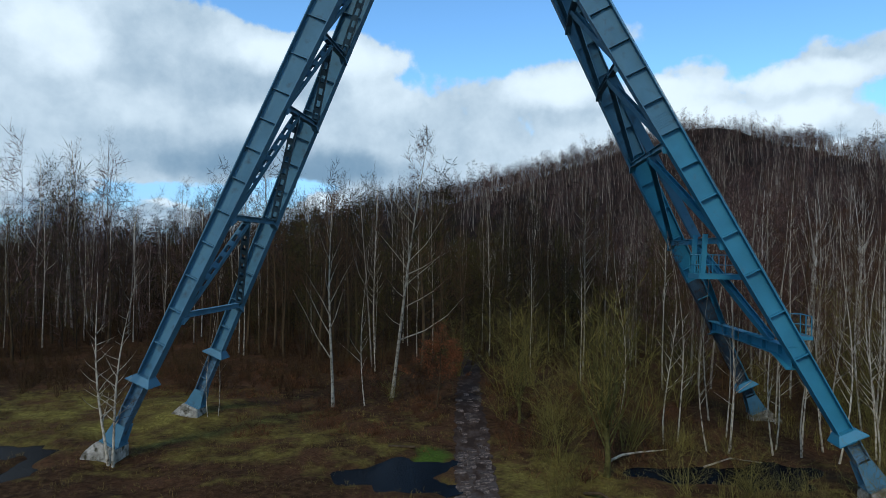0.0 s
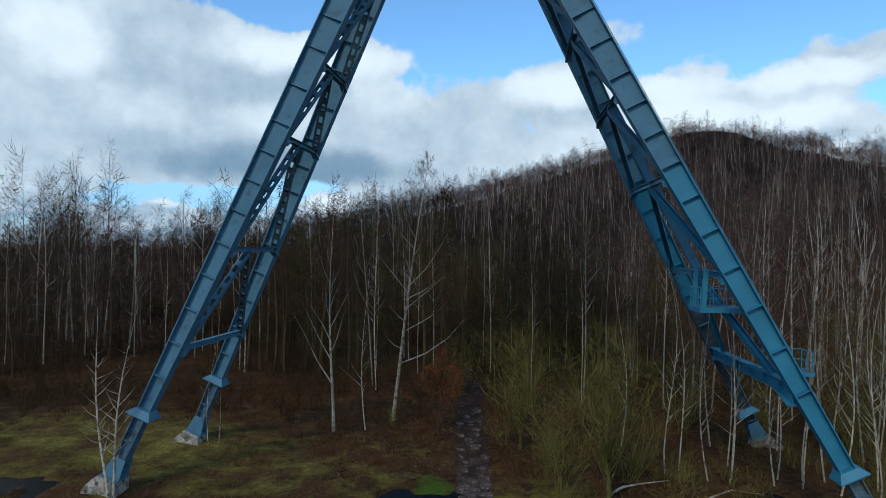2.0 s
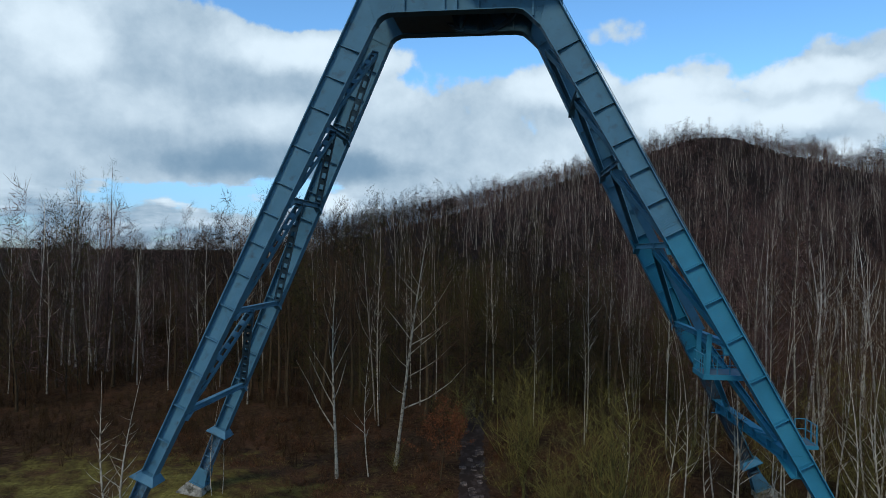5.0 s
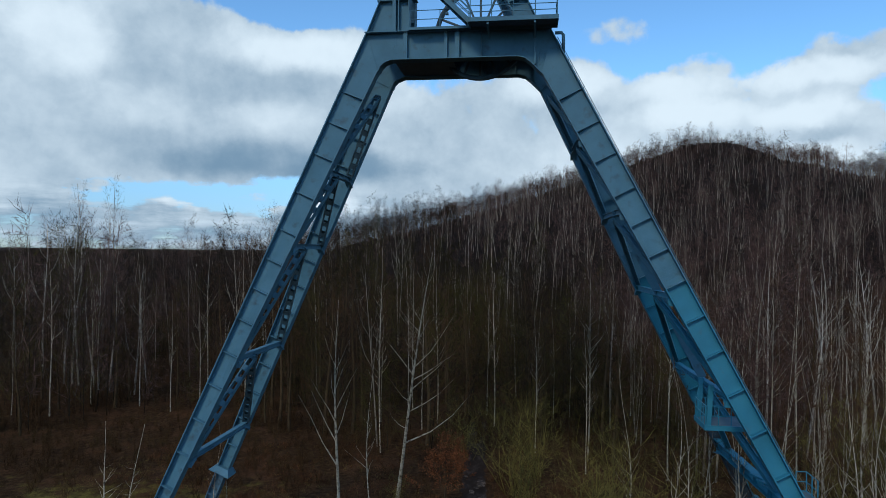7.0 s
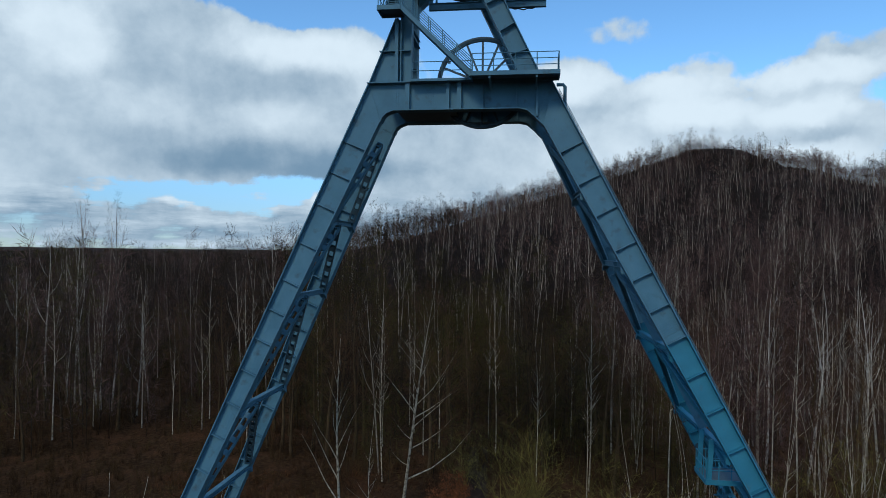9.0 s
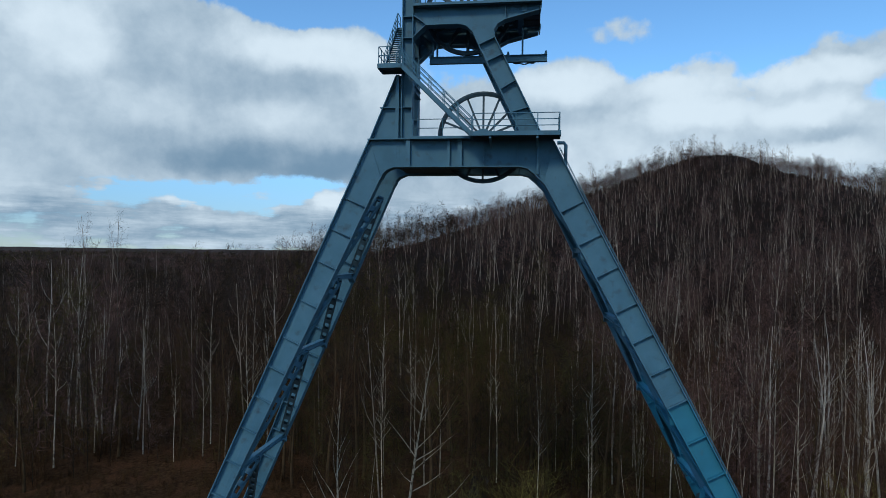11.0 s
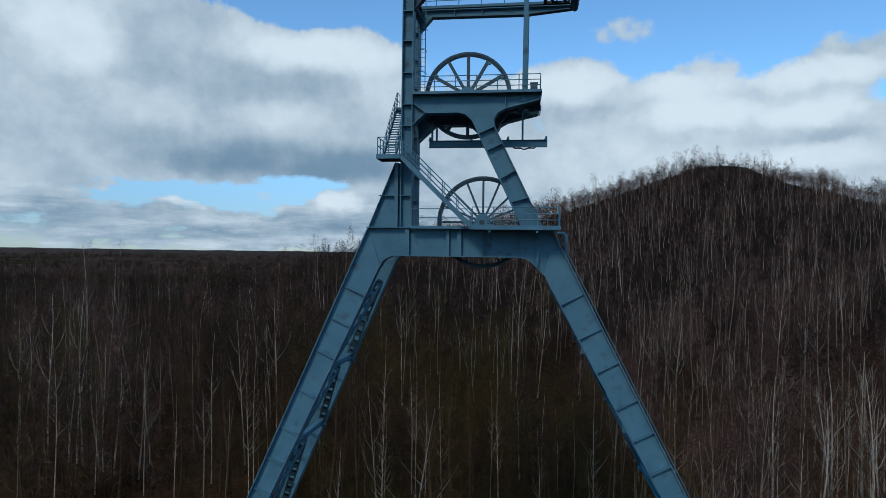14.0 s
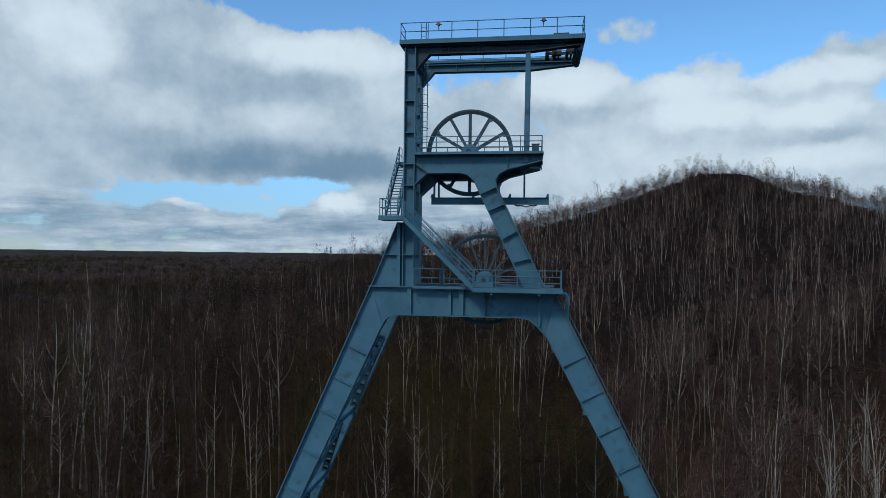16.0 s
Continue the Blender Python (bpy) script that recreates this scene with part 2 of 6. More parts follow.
BARK_PALE = material("white_birch_bark", [(0.30, (0.10, 0.085, 0.065)), (0.45, (0.34, 0.31, 0.26)), (0.75, (0.62, 0.58, 0.50))], 1.2, 8, (0.75, 0.9), 0.3, 15.0, spread=0.2, gloss=0.08)
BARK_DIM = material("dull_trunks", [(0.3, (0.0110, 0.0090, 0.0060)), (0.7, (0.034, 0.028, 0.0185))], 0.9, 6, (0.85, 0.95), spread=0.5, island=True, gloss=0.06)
BARK_DARK = material("brown_bark", [(0.3, (0.0324, 0.0213, 0.0122)), (0.7, (0.0918, 0.0630, 0.0340))], 3.0, 8, (0.85, 0.95), 0.4, 20.0, spread=0.3, stretch=(1, 1, 0.3), gloss=0.06)
TWIG = material("birch_twigs", [(0.3, (0.0486, 0.0243, 0.0129)), (0.7, (0.0918, 0.0485, 0.0258))], 0.5, 5, (0.8, 0.95), spread=0.35, island=True, gloss=0.06)
TWIG_TONES = [material("distant_twigs_" + n, [(0.32, a), (0.5, b), (0.68, c)], 0.10, 6, (0.85, 0.95), spread=0.5, island=True, gloss=0.06) for n, a, b, c in (
    ("red", (0.046, 0.0265, 0.0225), (0.095, 0.0560, 0.0470), (0.148, 0.094, 0.078)), ("grey", (0.018, 0.0134, 0.0116), (0.038, 0.0290, 0.0255), (0.068, 0.052, 0.046)),
    ("olive", (0.018, 0.0148, 0.0048), (0.043, 0.0360, 0.0112), (0.072, 0.060, 0.020)), ("dark", (0.0105, 0.0078, 0.0055), (0.0240, 0.0172, 0.0118), (0.048, 0.0340, 0.0225)))]
OLIVE = material("willow_stems", [(0.3, (0.064, 0.053, 0.0140)), (0.7, (0.185, 0.152, 0.043))], 1.0, 5, (0.75, 0.9), spread=0.5, island=True, gloss=0.1)
MOSSY = material("mossy_willow_bark", [(0.3, (0.030, 0.026, 0.010)), (0.5, (0.070, 0.062, 0.020)), (0.72, (0.135, 0.120, 0.040))], 2.5, 8, (0.8, 0.95), 0.4, 20.0, gloss=0.06)
RED_LEAF = material("dry_beech_leaves", [(0.3, (0.075, 0.026, 0.011)), (0.7, (0.17, 0.063, 0.025))], 3.0, 5, (0.7, 0.9), spread=0.5, island=True, gloss=0.06)
BRUSH = material("brown_brush", [(0.3, (0.022, 0.0122, 0.0062)), (0.5, (0.046, 0.0260, 0.0120)), (0.7, (0.060, 0.041, 0.0165))], 0.09, 5, (0.85, 0.95), spread=0.5, island=True, gloss=0.06)
STRAW = material("winter_grass", [(0.3, (0.085, 0.050, 0.019)), (0.5, (0.118, 0.084, 0.028)), (0.7, (0.145, 0.112, 0.037))], 0.14, 5, (0.8, 0.95), spread=0.45, island=True, gloss=0.06)


def ground_material():
    """Leaf litter and mud, with grass where the clearing is open."""
    m = bpy.data.materials.new("forest_floor")
    m.use_nodes = True
    t = m.node_tree
    bsdf = t.nodes["Principled BSDF"]
    co = t.nodes.new("ShaderNodeTexCoord")

    def nz(scale, detail=8.0):
        n = t.nodes.new("ShaderNodeTexNoise")
        n.inputs["Scale"].default_value, n.inputs["Detail"].default_value, n.inputs["Roughness"].default_value = scale, detail, 0.65
        t.links.new(co.outputs["Object"], n.inputs["Vector"])
        return n

    def ramp(source, stops):
        r = t.nodes.new("ShaderNodeValToRGB")
        r.color_ramp.elements[0].position, r.color_ramp.elements[1].position = stops[0][0], stops[-1][0]
        r.color_ramp.elements[0].color, r.color_ramp.elements[1].color = (*stops[0][1], 1), (*stops[-1][1], 1)
        for at, c in stops[1:-1]:
            r.color_ramp.elements.new(at).color = (*c, 1)
        t.links.new(source, r.inputs[0])
        return r

    def mix(fac, a, b):
        n = t.nodes.new("ShaderNodeMix")
        n.data_type = "RGBA"
        t.links.new(fac, n.inputs[0])
        t.links.new(a, n.inputs[6])
        t.links.new(b, n.inputs[7])
        return n.outputs[2]

    litter = ramp(nz(2.2, 10).outputs[0], [(0.3, (0.017, 0.0092, 0.0050)), (0.5, (0.044, 0.0235, 0.0115)), (0.72, (0.095, 0.054, 0.026))])
    grass = ramp(nz(3.5, 10).outputs[0], [(0.3, (0.088, 0.074, 0.017)), (0.5, (0.178, 0.146, 0.034)), (0.72, (0.270, 0.226, 0.060))])
    green = ramp(nz(6.0, 8).outputs[0], [(0.3, (0.030, 0.060, 0.008)), (0.7, (0.075, 0.115, 0.020))])
    attr = t.nodes.new("ShaderNodeAttribute")
    attr.attribute_name = "cover"
    parts = t.nodes.new("ShaderNodeSeparateColor")
    t.links.new(attr.outputs["Color"], parts.inputs[0])
    wob = nz(0.45, 8)

    def masked(channel, lo, hi):
        add = t.nodes.new("ShaderNodeMath")
        add.operation = "MULTIPLY_ADD"
        t.links.new(wob.outputs[0], add.inputs[0])
        add.inputs[1].default_value = 1.6
        t.links.new(parts.outputs[channel], add.inputs[2])
        r = t.nodes.new("ShaderNodeMapRange")
        t.links.new(add.outputs[0], r.inputs[0])
        r.inputs[1].default_value, r.inputs[2].default_value = lo, hi
        return r.outputs[0]

    colour = mix(masked(0, 1.05, 1.55), litter.outputs[0], grass.outputs[0])
    colour = mix(masked(1, 1.25, 1.6), colour, green.outputs[0])
    shale = ramp(nz(1.2, 10).outputs[0], [(0.3, (0.0075, 0.0055, 0.0045)), (0.7, (0.024, 0.0165, 0.0130))])
    heap = t.nodes.new("ShaderNodeMapRange")
    t.links.new(parts.outputs[2], heap.inputs[0])
    heap.inputs[1].default_value, heap.inputs[2].default_value = 0.03, 0.2
    # bare red-brown patches of dead bracken
    bracken = ramp(nz(5.0, 9).outputs[0], [(0.35, (0.036, 0.0165, 0.0085)), (0.7, (0.120, 0.060, 0.030))])
    spots = t.nodes.new("ShaderNodeMapRange")
    t.links.new(nz(0.21, 9).outputs[0], spots.inputs[0])
    spots.inputs[1].default_value, spots.inputs[2].default_value, spots.inputs[4].default_value = 0.49, 0.60, 0.85
    colour = mix(spots.outputs[0], colour, bracken.outputs[0])
    colour = mix(heap.outputs[0], colour, shale.outputs[0])
    t.links.new(colour, bsdf.inputs["Base Color"])
    bsdf.inputs["Roughness"].default_value = 0.95
    bsdf.inputs["Specular IOR Level"].default_value = 0.03
    bp = t.nodes.new("ShaderNodeBump")
    bp.inputs["Strength"].default_value, bp.inputs["Distance"].default_value = 0.8, 0.12
    t.links.new(nz(7.0, 8).outputs[0], bp.inputs["Height"])
    t.links.new(bp.outputs[0], bsdf.inputs["Normal"])
    return m


GROUND = ground_material()


def track_material():
    """Wet broken concrete: pale damp slabs between dark mud."""
    m = bpy.data.materials.new("muddy_track")
    m.use_nodes = True
    t = m.node_tree
    bsdf = t.nodes["Principled BSDF"]
    co = t.nodes.new("ShaderNodeTexCoord")
    mp = t.nodes.new("ShaderNodeMapping")
    mp.inputs["Scale"].default_value = (0.9, 0.45, 1)
    t.links.new(co.outputs["Object"], mp.inputs[0])
    n = t.nodes.new("ShaderNodeTexNoise")
    n.inputs["Scale"].default_value, n.inputs["Detail"].default_value, n.inputs["Roughness"].default_value = 1.1, 9.0, 0.62
    t.links.new(mp.outputs[0], n.inputs["Vector"])
    r = t.nodes.new("ShaderNodeValToRGB")
    r.color_ramp.elements[0].position, r.color_ramp.elements[1].position = 0.42, 0.62
    r.color_ramp.elements[0].color, r.color_ramp.elements[1].color = (0.030, 0.0195, 0.0140, 1), (0.070, 0.053, 0.043, 1)
    r.color_ramp.elements.new(0.50).color = (0.050, 0.032, 0.022, 1)
    # farther along, mud lies over the slabs
    along = t.nodes.new("ShaderNodeSeparateXYZ")
    t.links.new(co.outputs["Object"], along.inputs[0])
    mud = t.nodes.new("ShaderNodeMapRange")
    t.links.new(along.outputs[1], mud.inputs[0])
    mud.inputs[1].default_value, mud.inputs[2].default_value, mud.inputs[3].default_value, mud.inputs[4].default_value = 33.0, 52.0, 0.05, -0.09
    worn = t.nodes.new("ShaderNodeMath")
    t.links.new(n.outputs[0], worn.inputs[0])
    t.links.new(mud.outputs[0], worn.inputs[1])
    t.links.new(worn.outputs[0], r.inputs[0])
    t.links.new(r.outputs[0], bsdf.inputs["Base Color"])
    g = t.nodes.new("ShaderNodeMapRange")
    t.links.new(n.outputs[0], g.inputs[0])
    g.inputs[1].default_value, g.inputs[2].default_value, g.inputs[3].default_value, g.inputs[4].default_value = 0.42, 0.6, 0.95, 0.7
    t.links.new(g.outputs[0], bsdf.inputs["Roughness"])
    bp = t.nodes.new("ShaderNodeBump")
    bsdf.inputs["Specular IOR Level"].default_value = 0.08
    bp.inputs["Strength"].default_value, bp.inputs["Distance"].default_value = 0.6, 0.06
    t.links.new(n.outputs[0], bp.inputs["Height"])
    t.links.new(bp.outputs[0], bsdf.inputs["Normal"])
    return m


TRACK = track_material()
SLAB = material("worn_track_concrete", [(0.38, (0.040, 0.031, 0.026)), (0.50, (0.080, 0.062, 0.051)), (0.74, (0.270, 0.198, 0.155))], 2.2, 9, (0.7, 0.9), 0.5, 9.0, spread=0.3, gloss=0.04)
WATER = bpy.data.materials.new("dark_pond_water")
WATER.use_nodes = True
_b = WATER.node_tree.nodes["Principled BSDF"]
_b.inputs["Base Color"].default_value, _b.inputs["Roughness"].default_value, _b.inputs["IOR"].default_value = (0.003, 0.0035, 0.0045, 1), 0.22, 1.33
_b.inputs["Specular IOR Level"].default_value = 0.035
_n = WATER.node_tree.nodes.new("ShaderNodeTexNoise")
_n.inputs["Scale"].default_value = 6.0
_p = WATER.node_tree.nodes.new("ShaderNodeBump")
_p.inputs["Strength"].default_value, _p.inputs["Distance"].default_value = 0.08, 0.02
WATER.node_tree.links.new(_n.outputs[0], _p.inputs["Height"])
WATER.node_tree.links.new(_p.outputs[0], _b.inputs["Normal"])


# ---------------------------------------------------------------- mesh helpers
class Build:
    """Vertices and faces of one mesh."""

    def __init__(self):
        self.v, self.f, self.mi = [], [], []

    def hexa(self, eight):
        """A block from its four lower and four upper corners, each round the same way."""
        n = len(self.v)
        self.v += [tuple(p) for p in eight]
        self.f += [(n, n + 3, n + 2, n + 1), (n + 4, n + 5, n + 6, n + 7)] + [(n + i, n + (i + 1) % 4, n + 4 + (i + 1) % 4, n + 4 + i) for i in range(4)]

    def box(self, lo, hi):
        (a, b, c), (d, e, g) = lo, hi
        self.hexa([(a, b, c), (d, b, c), (d, e, c), (a, e, c), (a, b, g), (d, b, g), (d, e, g), (a, e, g)])

    def plate(self, outline, v0, v1, vf=None):
        """An outline of (u, z) made thick from v0 to v1, laid along vf(z)."""
        vf = vf or (lambda z: 0.0)
        n, k = len(self.v), len(outline)
        self.v += [(u, vf(z) + v0, z) for u, z in outline] + [(u, vf(z) + v1, z) for u, z in outline]
        self.f += [tuple(range(n, n + k)), tuple(range(n + 2 * k - 1, n + k - 1, -1))]
        self.f += [(n + i, n + k + i, n + k + (i + 1) % k, n + (i + 1) % k) for i in range(k)]

    def strip(self, line, thick, v0, v1, vf=None, side=0.0):
        """A flange along a line of (u, z) points; side: -1 to 1, on which side of the line its thickness lies."""
        vf = vf or (lambda z: 0.0)
        pts = [np.array(p, float) for p in line]
        segs = [(b - a) / np.linalg.norm(b - a) for a, b in zip(pts, pts[1:])]
        norms = [np.array((-s[1], s[0])) for s in segs]
        rows = []
        for i, p in enumerate(pts):
            a, b = norms[max(i - 1, 0)], norms[min(i, len(norms) - 1)]
            m = (a + b) / max(1e-6, 1 + a @ b)
            rows.append((p + m * thick * (side - 1) / 2, p + m * thick * (side + 1) / 2))
        n = len(self.v)
        for a, b in rows:
            self.v += [(a[0], vf(a[1]) + v0, a[1]), (b[0], vf(b[1]) + v0, b[1]), (b[0], vf(b[1]) + v1, b[1]), (a[0], vf(a[1]) + v1, a[1])]
        for i in range(len(rows) - 1):
            q = n + 4 * i
            self.f += [(q + j, q + (j + 1) % 4, q + 4 + (j + 1) % 4, q + 4 + j) for j in range(4)]
        q = n + 4 * (len(rows) - 1)
        self.f += [(n + 3, n + 2, n + 1, n), (q, q + 1, q + 2, q + 3)]

    def tube(self, pts, radii, sides=6, mi=0, cap=False):
        pts = [Vector(p) for p in pts]
        if not hasattr(radii, "__len__"):
            radii = [radii] * len(pts)
        n = len(self.v)
        for i, p in enumerate(pts):
            d = (pts[min(i + 1, len(pts) - 1)] - pts[max(i - 1, 0)]).normalized()
            a = d.orthogonal().normalized() if i == 0 else (side - d * side.dot(d)).normalized()
            side = a
            b = d.cross(a)
            for k in range(sides):
                w = 2 * math.pi * k / sides
                self.v.append(tuple(p + (a * math.cos(w) + b * math.sin(w)) * radii[i]))
        for i in range(len(pts) - 1):
            for k in range(sides):
                q = n + i * sides
                self.f.append((q + k, q + (k + 1) % sides, q + sides + (k + 1) % sides, q + sides + k))
                self.mi.append(mi)
        if cap:
            q = n + (len(pts) - 1) * sides
            self.f += [tuple(range(n + sides - 1, n - 1, -1)), tuple(range(q, q + sides))]

    def beam(self, p, q, wide, high, up=(0, 0, 1)):
        """A square bar from p to q."""
        p, q = Vector(p), Vector(q)
        d = (q - p).normalized()
        a = d.cross(Vector(up))
        a = a.normalized() if a.length > 1e-4 else Vector((1, 0, 0))
        b = a.cross(d)
        rows = []
        for e in (p, q):
            rows.append([tuple(e + a * sx * wide / 2 + b * sz * high / 2) for sx, sz in ((-1, -1), (1, -1), (1, 1), (-1, 1))])
        self.hexa(rows[0] + rows[1])

    def channel(self, p, q, wide, high, up=(0, 0, 1), web=0.04):
        """A rolled channel or I bar: a web with two flanges."""
        p, q = Vector(p), Vector(q)
        d = (q - p).normalized()
        a = d.cross(Vector(up)).normalized()
        b = a.cross(d)
        self.beam(p, q, web, high - 0.07, b)
        for s in (-1, 1):
            o = b * s * (high / 2 - 0.0175)
            self.beam(p + o, q + o, wide, 0.035, b)

    def mesh(self, name, smooth=False):
        me = bpy.data.meshes.new(name)
        me.from_pydata(self.v, [], self.f)
        if smooth:
            me.polygons.foreach_set("use_smooth", [True] * len(me.polygons))
        return me


def tidy(me):
    bm = bmesh.new()
    bm.from_mesh(me)
    bmesh.ops.recalc_face_normals(bm, faces=bm.faces)
    bm.to_mesh(me)
    bm.free()
    return me


def part(name, build, mat, parent, label="", smooth=False, fix=True):
    me = build.mesh(name, smooth)
    if fix:
        tidy(me)
    me.materials.append(mat)
    ob = new(name, me)
    ob.parent = parent
    if label:
        tagged(ob, label)
    return ob


def thing(name, m, label, category, group="", kind=""):
    ob = new(name)
    ob.matrix_world = m
    return tagged(ob, label, category, group, kind)


# ---------------------------------------------------------------- ground
PONDS = [(-1.9, 36.4, 3.3, 2.6), (18.2, 36.5, 5.4, 2.0), (-25.8, 40.2, 3.6, 1.3), (-23.3, 36.7, 1.0, 2.7)]
TRACK_LINE = [(1.6, 5.0), (2.0, 20.0), (2.55, 33.0), (2.95, 45.0), (3.45, 58.6), (4.7, 74.0), (6.6, 95.0), (10.0, 120.0)]


def track_x(y):
    return float(np.interp(y, [p[1] for p in TRACK_LINE], [p[0] for p in TRACK_LINE]))


def hill(x, y):
    """The spoil heap: a blunt cone with a level top and a notch on its shoulder."""
    d = np.hypot(x - 149, (y - 345) * 1.02)
    z = np.interp(d, [0, 12, 17, 72, 150, 240, 262, 285], [80.6, 80.2, 78.6, 58.0, 35.0, 8.6, 3.0, 0.0])
    return z - 3.2 * np.exp(-(((x - 176) / 9) ** 2 + ((y - 332) / 22) ** 2))


def ground_z(x, y):
    """The lie of the land, for numbers or arrays."""
    x, y = np.asarray(x, float), np.asarray(y, float)
    z = hill(x, y)
    calm = np.ones_like(z)
    for px, py, rx, ry in PONDS:
        calm = calm * (1 - 0.9 * np.exp(-((((x - px) / rx) ** 2 + ((y - py) / ry) ** 2) / 3) ** 2))
    z = z + calm * 0.16 * np.sin(x * 0.31 + 1.3) * np.sin(y * 0.27 + 0.4) + calm * 0.08 * np.sin(x * 0.83 + y * 0.51) + 0.05 * np.sin(x * 1.7 - y * 1.3 + 2.0)
    z = z + 2.0 * np.clip((np.hypot(x, y) - 60) / 60, 0, 1) * (np.sin(x * 0.043 + 0.5) * np.sin(y * 0.037)) 
    for px, py, up in ((-18.0, 50.0, 0.45), (-20.0, 40.0, 0.35), (24.0, 45.5, 0.35)):
        z = z + up * np.exp(-(((x - px) / 3.5) ** 2 + ((y - py) / 3.0) ** 2))
    for px, py, rx, ry in PONDS:
        turn = np.arctan2(y - py, x - px)
        edge = 1 + 0.22 * np.sin(3 * turn + px) + 0.15 * np.sin(5 * turn + py) + 0.08 * np.sin(9 * turn)
        z = z - 0.36 * np.exp(-((((x - px) / rx) ** 2 + ((y - py) / ry) ** 2) / edge ** 2) ** 2)
    tx = np.interp(y, [p[1] for p in TRACK_LINE], [p[0] for p in TRACK_LINE])
    z = z - 0.10 * np.exp(-(((x - tx) / 1.5) ** 4)) * np.clip((130 - y) / 30, 0, 1)
    return z


def smooth01(a):
    a = np.clip(a, 0, 1)
    return a * a * (3 - 2 * a)


def grass_cover(x, y):
    g = 0.55 * np.exp(-(((x + 28) / 16) ** 2 + ((y - 50) / 11) ** 2)) + 0.34 * np.exp(-(((x + 9) / 14) ** 2 + ((y - 42) / 9) ** 2))
    g = g + 0.40 * np.exp(-(((x - 6) / 6) ** 2 + ((y - 35) / 6) ** 2)) + 0.25 * np.exp(-(((x - 18) / 12) ** 2 + ((y - 34) / 7) ** 2))
    return g


def moss_cover(x, y):
    return 1.0 * np.exp(-(((x - 0.1) / 1.7) ** 2 + ((y - 39.3) / 3.0) ** 2)) + 0.4 * np.exp(-(((x - 7) / 4) ** 2 + ((y - 34) / 3) ** 2))


def build_ground():
    fine_x = np.concatenate([np.arange(-60, -32, 1.0), np.arange(-32, 30, 0.45), np.arange(30, 60.1, 1.0)])
    fine_y = np.concatenate([np.arange(12, 28, 1.0), np.arange(28, 60, 0.45), np.arange(60, 84.1, 1.0)])
    grow = np.array([3, 7, 12, 18, 26, 35, 45, 57, 70, 85, 100, 118, 138, 160, 185, 212, 245, 285, 335, 400, 520, 750, 1200, 2000, 3200, 4800])
    far_out = grow[grow > 300]
    xs = np.concatenate([-60 - far_out[::-1], np.arange(-310, -60.5, 14), fine_x, np.arange(67, 331, 6.6), 60 + far_out])
    ys = np.concatenate([12 - grow[::-1], fine_y, np.arange(92, 391, 6.6), 84 + far_out])
    X, Y = np.meshgrid(xs, ys)
    Z = ground_z(X, Y)
    far = smooth01((np.hypot(X, Y) - 500) / 400)
    Z = Z * (1 - far)
    nx, ny = len(xs), len(ys)
    verts = np.stack([X.ravel(), Y.ravel(), Z.ravel()], -1)
    i = np.arange(nx * ny).reshape(ny, nx)
    faces = np.stack([i[:-1, :-1].ravel(), i[:-1, 1:].ravel(), i[1:, 1:].ravel(), i[1:, :-1].ravel()], -1)
    me = bpy.data.meshes.new("ground")
    me.from_pydata(verts.tolist(), [], faces.tolist())
    me.polygons.foreach_set("use_smooth", [True] * len(me.polygons))
    col = me.color_attributes.new("cover", "FLOAT_COLOR", "POINT")
    data = np.zeros((nx * ny, 4), np.float32)
    data[:, 0], data[:, 1], data[:, 2], data[:, 3] = grass_cover(X, Y).ravel(), moss_cover(X, Y).ravel(), (hill(X, Y) / 78).ravel(), 1
    col.data.foreach_set("color", data.ravel())
    me.materials.append(GROUND)
    return tagged(new("ground", me), "brown leaf litter and winter grass of a forest clearing", "ground", kind="structure")


build_ground()


